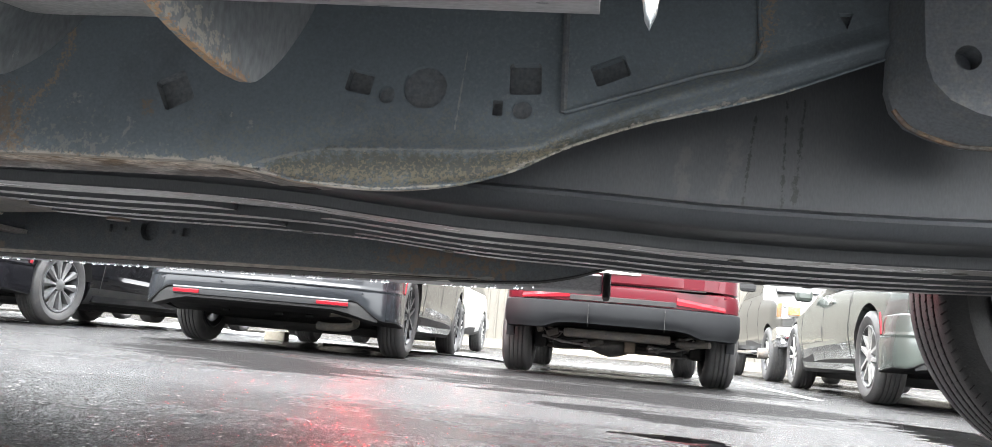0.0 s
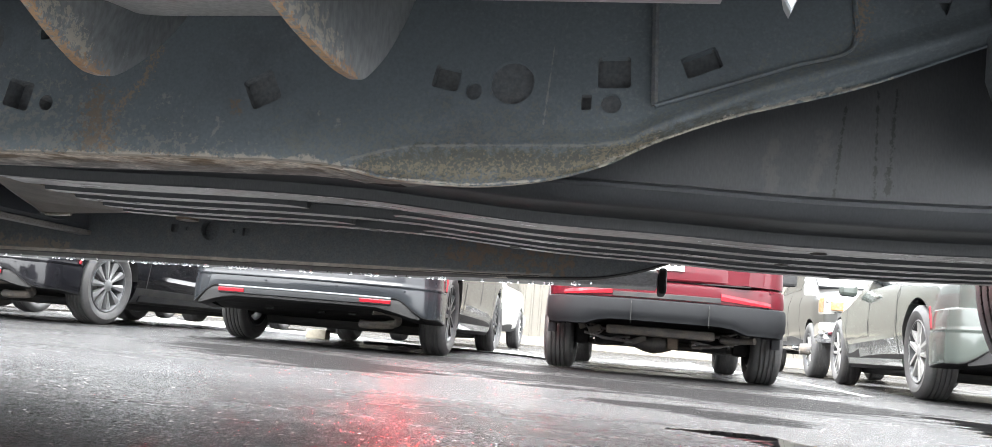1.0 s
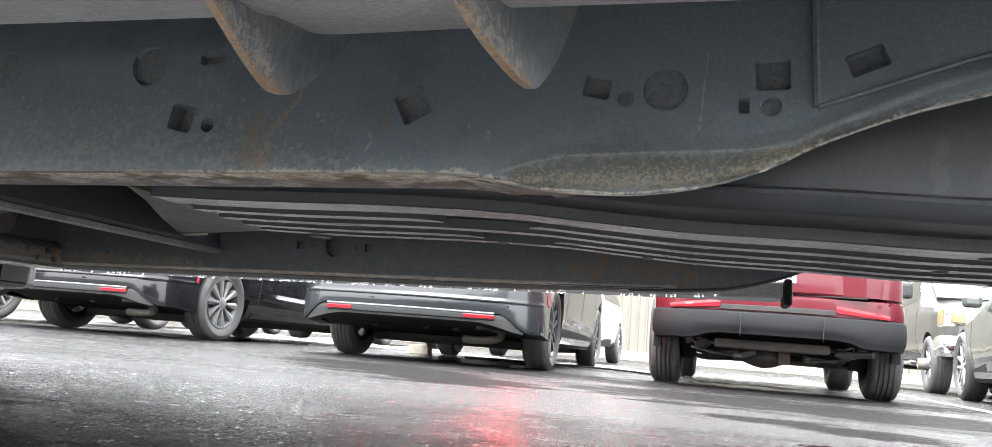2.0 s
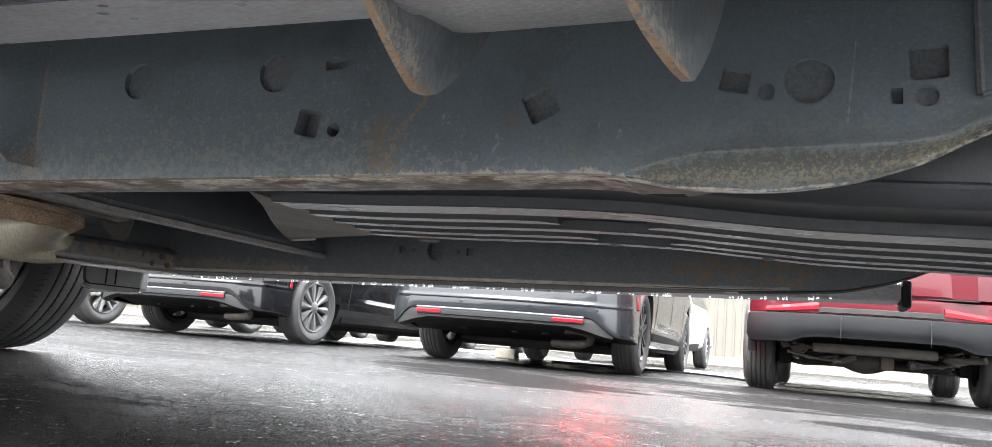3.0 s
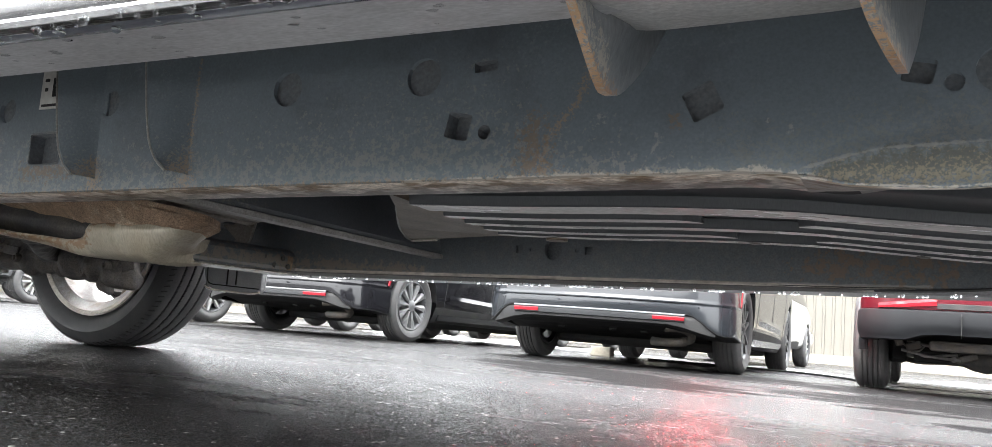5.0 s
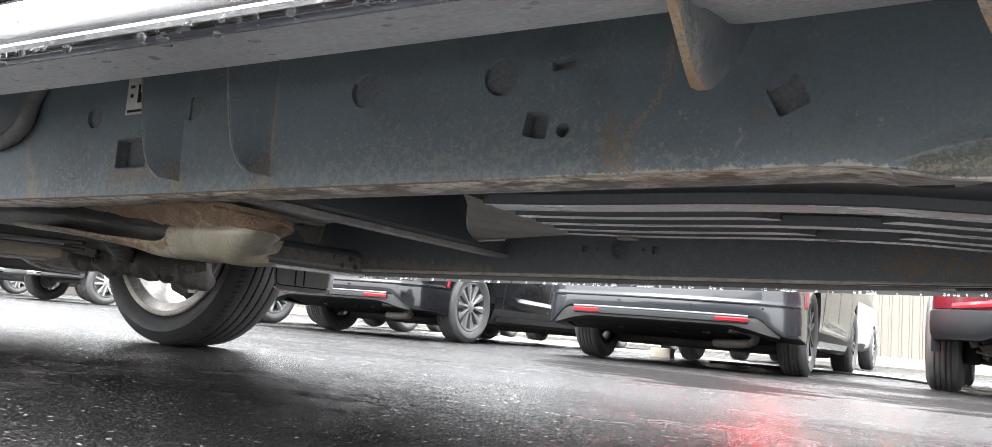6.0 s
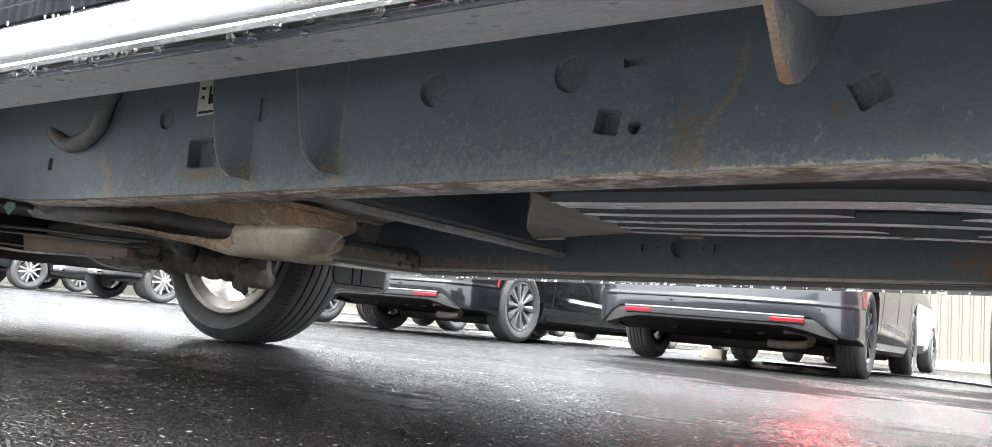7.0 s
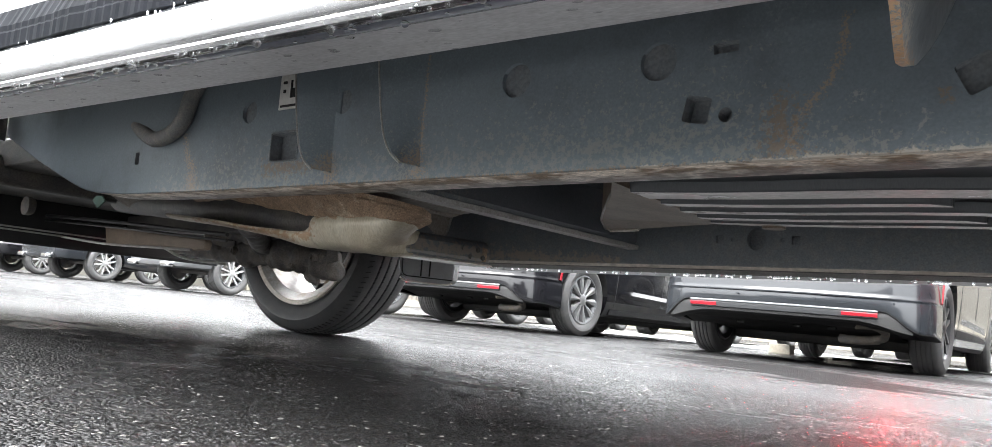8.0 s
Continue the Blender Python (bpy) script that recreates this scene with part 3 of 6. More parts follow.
            return b + (d - b) * t * t * (3 - 2 * t)
    return table[-1][1]


# ---- ground and setting ----
def soft_noise(x, y, seed):
    """Smooth random values over the plane, one lattice cell to the unit."""
    x0, y0 = np.floor(x).astype(np.int64), np.floor(y).astype(np.int64)
    fx, fy = x - x0, y - y0
    fx, fy = fx * fx * (3 - 2 * fx), fy * fy * (3 - 2 * fy)

    def at(i, j):
        h = (i * 374761393 + j * 668265263 + seed * 974711) & 0x7FFFFFFF
        h = ((h ^ (h >> 13)) * 1274126177) & 0x7FFFFFFF
        return ((h ^ (h >> 16)) & 0xFFFF) / 65535.0

    top = at(x0, y0) * (1 - fx) + at(x0 + 1, y0) * fx
    low = at(x0, y0 + 1) * (1 - fx) + at(x0 + 1, y0 + 1) * fx
    return top * (1 - fy) + low * fy


def steps(start, stop, first, growth):
    out, s = [start], first
    while out[-1] < stop:
        out.append(out[-1] + s)
        s *= growth
    return out


def ground():
    """One sheet to the horizon: stones that stand out of a thin film of water near the truck, coarser further off."""
    left = [-v for v in steps(2.6, 900, 0.006, 1.05)][::-1]
    xs = np.array(left[:-1] + list(np.arange(-2.6, 0.9, 0.0042)) + steps(0.9, 900, 0.006, 1.05))
    ys = np.array([-900, -300, -100, -30, -10, -3, -1, 0.0] + list(np.arange(0.25, 1.1, 0.0032)) + list(np.arange(1.1, 1.9, 0.0045)) + steps(1.9, 900, 0.005, 1.019))
    X, Y = np.meshgrid(xs, ys)
    wide = np.maximum(np.gradient(xs)[None, :], np.gradient(ys)[:, None])
    fade = np.clip(0.06 / wide, 0, 1) * (wide < 0.3)
    broad = soft_noise(X * 1.6, Y * 2.6, 3) * 0.5 + soft_noise(X * 5, Y * 8, 4) * 0.3 + soft_noise(X * 17, Y * 17, 5) * 0.2
    grain = np.random.default_rng(7).random(X.shape) * 0.45 + soft_noise(X * 140, Y * 140, 6) * 0.55
    film = 0.24 + 0.34 * np.clip((broad - 0.42) / 0.2, 0, 1)
    for x0, y0, rx, ry, level in POOLS:
        d = ((X - x0) / rx) ** 2 + ((Y - y0) / ry) ** 2 + (broad - 0.5) * 2.2
        film = np.where(d < 1, np.maximum(film, level), film)
    for x0, y0, rx, ry in DRY:
        d = ((X - x0) / rx) ** 2 + ((Y - y0) / ry) ** 2 + (broad - 0.5) * 3.0
        film = np.where(d < 1, 0.22, film)
    Z = np.maximum(grain, film) - 0.72
    Z = Z * 0.0036 * fade * (1 - 0.62 * np.clip((Y - 1.8) / 2.2, 0, 1))
    nx, ny = len(xs), len(ys)
    me = bpy.data.meshes.new("ground")
    me.vertices.add(nx * ny)
    me.vertices.foreach_set("co", np.stack([X, Y, Z], -1).astype(np.float32).ravel())
    k = (np.arange(ny - 1)[:, None] * nx + np.arange(nx - 1)[None, :]).ravel()
    quads = np.stack([k, k + 1, k + 1 + nx, k + nx], -1).ravel().astype(np.int32)
    me.loops.add(len(quads))
    me.loops.foreach_set("vertex_index", quads)
    me.polygons.add(len(k))
    me.polygons.foreach_set("loop_start", np.arange(0, len(quads), 4, dtype=np.int32))
    me.polygons.foreach_set("use_smooth", np.ones(len(k), dtype=bool))
    me.update(calc_edges=True)
    me.materials.append(M_ASPHALT)
    return tagged(new("ground", me), "dark wet asphalt car park with a film of rain water", "ground", kind="structure")


# standing water and ground kept drier by the parked cars: x, y, half widths
POOLS = [(0.36, 2.40, 0.17, 0.10, 1.0), (0.53, 2.24, 0.12, 0.16, 1.0), (1.6, 3.95, 0.25, 0.5, 1.0), (-1.7, 2.9, 0.9, 0.35, 0.5)]
DRY = [(-1.95, 6.3, 1.3, 0.9), (-1.75, 4.5, 0.9, 0.65), (0.4, 6.3, 1.3, 0.9), (0.4, 4.5, 0.85, 0.7), (0.3, 3.2, 0.3, 0.2), (1.17, 4.58, 0.2, 0.06), (-5.6, 6.5, 1.3, 0.8)]
ground()


# ---- wheels ----
def tyre_profile(r, rim, w, grooves):
    """Half round the tyre's section: bead, sidewall, ribbed tread, sidewall, bead."""
    h = w / 2
    p = [(rim, -h * 0.72), (rim + 0.012, -h * 0.80), (rim + (r - rim) * 0.35, -h * 0.97), (rim + (r - rim) * 0.6, -h), (r - 0.035, -h * 0.93), (r - 0.013, -h * 0.83), (r - 0.004, -h * 0.74)]
    step = 1.44 * h / (grooves + 1)
    for i in range(grooves):
        c = -0.72 * h + step * (i + 1)
        p += [(r, c - 0.010), (r - 0.001, c - 0.005), (r - 0.009, c - 0.004), (r - 0.009, c + 0.004), (r - 0.001, c + 0.005), (r, c + 0.010)]
    p += [(a, -b) for a, b in p[6::-1]]
    p += [(rim - 0.01, h * 0.5), (rim - 0.01, -h * 0.5)]
    return p


SPOKES = {}


def spoke_mesh(rim, depth, side, face, style=""):
    """One spoke, or one half of a split spoke."""
    bm = bmesh.new()
    off = 0.055 * side
    t0, t1 = (0.034, 0.040) if side else (0.026, 0.042) if style == "blade" else (0.034, 0.050)
    pts = [(-t0 / 2 + off * 0.25, rim * 0.2), (t0 / 2 + off * 0.25, rim * 0.2), (t1 / 2 + off, rim * 0.95), (-t1 / 2 + off, rim * 0.95)]
    if style == "blade":
        rings = []
        for k, half in ((0.16, 0.009), (0.34, 0.014), (0.62, 0.026), (0.86, 0.037), (0.97, 0.039)):
            q = rim * k
            up = 0.004 + 0.010 * k
            rings.append([bm.verts.new(v) for v in ((depth - 0.035, -half, q), (depth + up - 0.012, -half, q), (depth + up, -0.25 * half, q), (depth + up - 0.004, half * 0.8, q), (depth - 0.035, half, q))])
        for A, B in zip(rings, rings[1:]):
            for i in range(5):
                bm.faces.new((A[i], A[(i + 1) % 5], B[(i + 1) % 5], B[i]))
        bm.faces.new(rings[0])
        bm.faces.new(rings[-1][::-1])
    else:
        lo = [bm.verts.new((depth - 0.03, p, q)) for p, q in pts]
        hi = [bm.verts.new((depth + (0.006 if i < 2 else 0.012), p * 0.7 + off * 0.3, q)) for i, (p, q) in enumerate(pts)]
        bm.faces.new(hi)
        bm.faces.new(lo[::-1])
        for i in range(4):
            bm.faces.new((lo[i], lo[(i + 1) % 4], hi[(i + 1) % 4], hi[i]))
    bmesh.ops.recalc_face_normals(bm, faces=bm.faces)
    me = bpy.data.meshes.new("spoke")
    bm.to_mesh(me)
    bm.free()
    me.materials.append(face)
    return me


def wheel_parts(parent, r, rim, w, spokes, face, style, seg=56, name="wheel", barrel=None, rubber=M_RUBBER):
    """A wheel about its own centre, its axle along x, its outer face to +x."""
    hub = part(name, lathe([(rim * 0.97, -w * 0.42), (rim * 0.985, -w * 0.44), (rim + 0.012, -w * 0.42), (rim + 0.004, -w * 0.36), (rim - 0.02, -w * 0.3), (rim - 0.03, 0.0), (rim - 0.012, w * 0.33), (rim + 0.010, w * 0.41), (rim - 0.004, w * 0.43), (rim - 0.016, w * 0.38), (rim - 0.042, w * 0.1), (rim - 0.042, -w * 0.35)], seg), barrel or M_DARKALU, parent, smooth=True)
    part("tyre", lathe(tyre_profile(r, rim, w, 4), seg), rubber, hub, "black rubber tyre, wet, with ribbed tread", smooth=True)
    depth = w * 0.36
    for k in range(spokes):
        for side in ((-1, 1) if style in ("twin", "dark") else (0,)):
            key = (style, side, round(rim, 3), round(w, 3), face.name)
            if key not in SPOKES:
                SPOKES[key] = spoke_mesh(rim, depth, side, face, style)
            sp = new("spoke", SPOKES[key])
            sp.parent = hub
            sp.matrix_local = Matrix.Rotation(2 * math.pi * k / spokes, 4, "X")
    part("hub_cap", lathe([(0.0005, depth + 0.016), (rim * 0.13, depth + 0.014), (rim * 0.24, depth + 0.004), (rim * 0.27, depth - 0.03), (0.0005, depth - 0.03)], 24, False), face, hub, smooth=True)
    if seg > 50:
        for k in range(5):
            a = 2 * math.pi * (k + 0.5) / 5
            if "nut" not in SPOKES:
                first = part("lug_nut", cyl((0, 0, 0), (0.014, 0, 0), 0.009, 6), M_DARKALU, hub)
                SPOKES["nut"] = first.data
            else:
                first = new("lug_nut", SPOKES["nut"])
                first.parent = hub
            first.matrix_local = pose(depth, rim * 0.19 * math.cos(a), rim * 0.19 * math.sin(a))
    part("rim_ring", lathe([(rim * 0.925, depth - 0.012), (rim * 0.955, depth + 0.010), (rim * 1.01, depth + 0.016), (rim * 1.035, depth + 0.004), (rim * 0.97, depth - 0.02)], seg), face, hub, smooth=True)
    part("brake_disc", lathe([(rim * 0.25, -0.01), (rim * 0.72, -0.01), (rim * 0.72, 0.01), (rim * 0.25, 0.01)], 32), M_DULLALU, hub)
    part("backing_plate", lathe([(0.0005, -w * 0.18), (rim * 0.62, -w * 0.18), (rim * 0.66, -w * 0.10), (0.0005, -w * 0.12)], 32, False), M_BLACK, hub)
    return hub


# ---- the pickup over the camera ----
RAKE = math.degrees(math.atan(0.02))
truck = thing("pickup_truck", "tall pickup truck with rusty black frame and chrome running board", "truck", at=pose(0.0093, 0, 0, 0, -RAKE, 0))
CEN = 1.56          # the truck's middle line, across
RAIL = 0.955        # near rail's outer face
FAR = 2.14          # far rail's inner face


def rail_bottom(x):
    return curve([(-2.75, 0.58), (-2.45, 0.47), (-2.2, 0.402), (-2.0, 0.393), (-1.6, 0.390), (-0.30, 0.389), (-0.24, 0.382), (-0.19, 0.372), (-0.10, 0.3675), (-0.02, 0.375), (0.045, 0.393), (0.10, 0.420), (0.18, 0.450), (0.30, 0.482), (0.46, 0.540), (0.75, 0.62), (1.3, 0.66), (2.4, 0.60)], x)


def far_bottom(x):
    return curve([(-2.75, 0.58), (-2.45, 0.47), (-2.2, 0.378), (-2.0, 0.363), (-1.6, 0.361), (-0.30, 0.360), (-0.16, 0.362), (-0.02, 0.369), (0.06, 0.383), (0.13, 0.403), (0.22, 0.440), (0.46, 0.53), (0.75, 0.62), (1.3, 0.66), (2.4, 0.60)], x)


CREASE = [(-0.30, 0.3915), (-0.25, 0.3915), (-0.233, 0.3935), (-0.212, 0.399), (-0.165, 0.409), (-0.099, 0.411), (0.029, 0.414), (0.07, 0.420), (0.111, 0.437), (0.19, 0.471), (0.284, 0.501), (0.384, 0.532), (0.46, 0.558)]


def rail_skin(face, away, bottom, bulge, x0=-2.75, x1=2.4):
    """Box rail: outer face with a rolled crease over a rounded lower edge, underside, inner face. away is +1 where the rail's body lies to +y of the face."""
    xs = sorted(set([x0 + (x1 - x0) * i / 110 for i in range(111)] + [-0.27 + 0.008 * i for i in range(95)]))
    rows = []
    for x in xs:
        b = bottom(x)
        puff = bulge * smooth_lerp([(-0.27, 0), (-0.17, 1), (0.6, 1), (0.9, 0)], x)
        roll = bulge * smooth_lerp([(-0.26, 0), (-0.20, 0.55), (0.05, 0.8), (0.14, 1.5), (0.42, 1.5), (0.47, 0)], x)
        c = max(curve(CREASE, x), b + 0.014) if bulge and -0.3 < x < 0.47 else b + 0.014
        h = c - b
        top = max(0.625, b + 0.12)
        g = 0.006 + 0.004 * roll
        k = bulge * smooth_lerp([(-0.25, 0), (-0.06, 1), (3, 1)], x)
        sec = [(0.0, top), (0.0, c + 2.2 * g), (-0.0020 * roll, c + 1.3 * g), (-0.0066 * roll, c + 0.5 * g), (-0.0078 * roll, c), (-0.0056 * roll, c - 0.4 * g), (0.0022 * roll, c - min(g, 0.40 * h)), (0.006 * puff, c - 0.62 * h), (0.005 * puff, c - 0.84 * h), (0.0005, b + 0.0035), (0.0012, b), (0.080, b - 0.001 + 0.030 * k), (0.082, b + 0.004 + 0.030 * k), (0.082, top)]
        rows.append([(x, face + away * p, q) for p, q in sec])
    bm = bmesh.new()
    V = [[bm.verts.new(p) for p in row] for row in rows]
    n = len(V[0])
    for A, B in zip(V, V[1:]):
        for i in range(n):
            bm.faces.new((A[i], A[(i + 1) % n], B[(i + 1) % n], B[i]))
    bm.faces.new(V[0])
    bm.faces.new(V[-1][::-1])
    return bm


def hole_cutter(face, away, holes):
    bm = bmesh.new()
    for x, z, w, h, ang, kind in holes:
        deep = {"o": 0.008, "s": 0.014, "t": 0.010}.get(kind, 0.026)
        if kind == "t":
            out = [(-w, h), (w, h), (0.25 * w, -h)]
        elif kind in ("o", "O"):
            out = [(w * math.cos(2 * math.pi * k / 24), h * math.sin(2 * math.pi * k / 24)) for k in range(24)]
        else:
            c = min(w, h) * 0.22
            out = []
            for sx, sz in ((1, 1), (-1, 1), (-1, -1), (1, -1)):
                for k in range(4):
                    a = math.atan2(sz, sx) - math.pi / 4 + math.pi / 2 * k / 3
                    out.append((sx * (w - c) + c * math.cos(a), sz * (h - c) + c * math.sin(a)))
        ca, sa = math.cos(radians(ang)), math.sin(radians(ang))
        prism([(x + p * ca - q * sa, z + p * sa + q * ca) for p, q in out], face - away * 0.02, face + away * deep, "y", bm=bm)
    return bm


NEAR_HOLES = [(-0.057, 0.486, 0.02472, 0.02472, 0, "o"), (0.053, 0.464, 0.01098, 0.01098, 0, "o"), (0.026, 0.465, 0.00549, 0.00854, 0, "s"), (0.055, 0.499, 0.01769, 0.01769, 2, "s"),
              (-0.132, 0.490, 0.01512, 0.01296, -12, "s"), (-0.100, 0.476, 0.00915, 0.01037, 0, "o"), (-0.351, 0.473, 0.01891, 0.01891, 26, "s"),
              (0.147, 0.509, 0.01952, 0.0122, 22, "s"), (-0.669, 0.462, 0.01769, 0.01769, -12, "S"), (-0.630, 0.452, 0.00915, 0.00976, 0, "O"), (0.391, 0.573, 0.008, 0.009, 0, "t"),
              (-0.963, 0.535, 0.02665, 0.02665, 0, "o"), (-0.727, 0.533, 0.02665, 0.02665, 0, "o"), (-0.633, 0.540, 0.0169, 0.00715, 3, "s"),
              (-1.348, 0.541, 0.02318, 0.02318, 0, "o"), (-1.623, 0.546, 0.02318, 0.02318, 0, "o"), (-1.503, 0.469, 0.04, 0.028, 0, "S"), (-2.03, 0.475, 0.008, 0.014, 0, "s")]
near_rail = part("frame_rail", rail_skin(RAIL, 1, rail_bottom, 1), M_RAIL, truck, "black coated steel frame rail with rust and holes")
cut(near_rail, hole_cutter(RAIL, 1, NEAR_HOLES))
far_rail = part("frame_rail", rail_skin(FAR, 1, far_bottom, 0), M_UNDER, truck, "black coated steel frame rail with drops hanging from it")
cut(far_rail, hole_cutter(FAR, 1, [(-1.037, 0.443, 0.026, 0.030, 0, "O"), (-1.139, 0.442, 0.011, 0.011, 0, "s"), (-1.102, 0.441, 0.006, 0.006, 0, "o"), (-0.968, 0.440, 0.006, 0.006, 0, "o"), (-0.934, 0.440, 0.011, 0.011, 0, "s"), (-0.14, 0.455, 0.009, 0.009, 0, "s"), (-0.08, 0.452, 0.013, 0.013, 0, "s")]))
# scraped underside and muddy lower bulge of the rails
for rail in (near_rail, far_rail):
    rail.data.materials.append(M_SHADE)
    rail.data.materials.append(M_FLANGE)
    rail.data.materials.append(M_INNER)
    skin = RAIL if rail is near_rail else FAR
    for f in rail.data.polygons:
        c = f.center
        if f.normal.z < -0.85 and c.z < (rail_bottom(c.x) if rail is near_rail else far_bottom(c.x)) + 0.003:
            # behind x -0.235 the open channel's shade is painted as dark colour
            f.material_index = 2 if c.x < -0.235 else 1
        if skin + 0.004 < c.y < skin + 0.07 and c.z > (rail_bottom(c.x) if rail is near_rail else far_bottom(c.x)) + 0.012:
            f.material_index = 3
        f.use_smooth = abs(f.normal.y) < 0.995 and abs(f.normal.x) < 0.9


lip, flange = [], []
for i in range(70):
    x = -2.25 + 2.10 * i / 69
    b = far_bottom(x)
    k = smooth_lerp([(-0.60, 1.0), (-0.15, 0.0)], x)
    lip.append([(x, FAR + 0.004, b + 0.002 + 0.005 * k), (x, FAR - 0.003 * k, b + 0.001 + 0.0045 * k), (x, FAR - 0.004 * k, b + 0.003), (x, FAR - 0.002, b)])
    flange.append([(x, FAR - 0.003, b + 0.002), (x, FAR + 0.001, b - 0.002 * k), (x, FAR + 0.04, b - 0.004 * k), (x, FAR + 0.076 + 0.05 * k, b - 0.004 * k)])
# the lip's pale colour stands in for bright ground mirrored in it
part("lower_lip", shell(lip, 0.003, (0, 0.3, 1)), M_LOWLIP, far_rail, "lower lip with the wet ground's reflection in its pale colour", smooth=True)
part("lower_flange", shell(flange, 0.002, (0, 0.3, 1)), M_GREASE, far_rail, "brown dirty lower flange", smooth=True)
taper = []
for i in range(40):
    x = -0.245 + 0.27 * i / 39
    e = 0.001 + 0.079 * (1 - i / 39) ** 4
    k = smooth_lerp([(-0.25, 0), (-0.06, 1), (3, 1)], x)
    up = 0.0030 * (i / 39) ** 3
    taper.append([(x, RAIL + 0.0008 + up, rail_bottom(x) - 0.0002 + up), (x, RAIL + 0.001 + up, rail_bottom(x) - 0.0012 + up), (x, RAIL + 0.002 + e * 0.5, rail_bottom(x) - 0.0022 + up + 0.0150 * k * e / 0.08), (x, RAIL + 0.003 + e, rail_bottom(x) - 0.0018 + up + 0.030 * k * e / 0.08)])
part("scraped_edge", shell(taper, 0.0008), M_LIP, near_rail, "pale scraped lower edge", smooth=True)


# gusset plates on the near rail
def gusset(x, parent):
    """A bent plate that stands out from the rail on its front edge."""
    left = [(x - 0.034, 0.66), (x - 0.028, 0.60), (x - 0.014, 0.52), (x - 0.004, 0.478), (x + 0.004, 0.455), (x + 0.020, 0.430), (x + 0.042, 0.412)]
    rows = []
    for i, (a, z) in enumerate(left):
        b = x + 0.056
        rows.append([(a, RAIL - 0.036, z), (a + 0.006, RAIL - 0.039, z), (a + (b - a) * 0.55, RAIL - 0.026, z), (a + (b - a) * 0.72, RAIL - 0.008, z), (b, RAIL + 0.004, z - 0.002)])
    g = part("gusset", shell(rows, 0.004, (0, 1, 0)), M_RAIL, parent, smooth=True)
    # highlight on the standing edge, drawn as a paler tube
    part("edge_highlight", tube([(p - 0.0005, RAIL - 0.037, q) for p, q in left], 0.0017, 6), M_EDGE, g, "thin plate edge with its highlight in the colour")
    return g


gusset(-1.20, near_rail)
gusset(-1.415, near_rail)
plate = part("reinforcing_plate", prism([(0.10, 0.459), (0.30, 0.524), (0.302, 0.66), (0.09, 0.66)], RAIL - 0.006, RAIL + 0.004, "y", 0.002), M_RAIL, near_rail)
cut(plate, hole_cutter(RAIL - 0.006, 1, [(0.147, 0.509, 0.0195, 0.0122, 22, "s")]))
part("weld_bead", tube([(0.30, RAIL - 0.008, 0.66), (0.301, RAIL - 0.008, 0.58), (0.299, RAIL - 0.008, 0.526), (0.24, RAIL - 0.008, 0.506), (0.16, RAIL - 0.008, 0.480), (0.10, RAIL - 0.008, 0.461)], 0.0026, 6), M_RAIL, near_rail)
part("weld_bead", tube([(0.095, RAIL - 0.006, 0.66), (0.097, RAIL - 0.006, 0.55), (0.099, RAIL - 0.006, 0.461)], 0.004, 6), M_FRAME, near_rail)


# the spring hanger
def hanger_mesh():
    """Rounded face plate that flares out to a wider foot against the rail."""
    face = [(0.452, 0.70), (0.450, 0.56), (0.451, 0.515), (0.458, 0.490), (0.474, 0.472), (0.498, 0.460), (0.530, 0.452), (0.575, 0.452), (0.612, 0.47), (0.62, 0.70)]
    foot = [(0.440, 0.70), (0.434, 0.56), (0.430, 0.495), (0.436, 0.474), (0.450, 0.458), (0.474, 0.447), (0.505, 0.439), (0.57, 0.438), (0.63, 0.46), (0.64, 0.70)]
    rows = []
    for k, y in ((0.0, RAIL - 0.058), (0.10, RAIL - 0.053), (0.30, RAIL - 0.040), (0.62, RAIL - 0.022), (1.0, RAIL - 0.010), (1.0, RAIL + 0.004)):
        rows.append([(a + (c - a) * k, y, b + (d - b) * k) for (a, b), (c, d) in zip(face, foot)])
    bm = grid(rows)
    ends = [[v for v in bm.verts if abs(v.co.y - y) < 1e-6] for y in (RAIL - 0.058, RAIL + 0.004)]
    for loop in ends:
        bm.faces.new(loop)
    left, right = [[min(e, key=lambda v: (v.co.z < 0.69, s * v.co.x)) for e in ([v for v in bm.verts if abs(v.co.y - y) < 1e-6] for y in (RAIL - 0.058, RAIL - 0.053, RAIL - 0.040, RAIL - 0.022, RAIL - 0.010, RAIL + 0.004))] for s in (1, -1)]
    bm.faces.new(left + right[::-1])
    return bm


hanger = part("spring_hanger", hanger_mesh(), M_FRAME, near_rail, "rounded dark steel spring hanger with a hole", smooth=True)
cut(hanger, hole_cutter(RAIL - 0.058, 1, [(0.490, 0.515, 0.0125, 0.0125, 0, "O")]))
part("rusty_rim", tube([(0.436, RAIL - 0.011, 0.474), (0.450, RAIL - 0.011, 0.457), (0.474, RAIL - 0.011, 0.446), (0.505, RAIL - 0.011, 0.438), (0.57, RAIL - 0.011, 0.437)], 0.0028, 8), M_STAIN, hanger, "rusty lower rim", smooth=True)
label = part("label", box((-1.497, RAIL - 0.003, 0.582), (0.060, 0.003, 0.084)), M_LABEL, near_rail, "white paper label with printed bars")
for x, z, w, h in ((-1.512, 0.575, 0.006, 0.006), (-1.512, 0.592, 0.010, 0.005), (-1.492, 0.578, 0.004, 0.034), (-1.497, 0.546, 0.046, 0.004), (-1.482, 0.570, 0.012, 0.018)):
    part("printed_bar", box((x, RAIL - 0.0055, z), (w, 0.002, h)), M_INK, label)
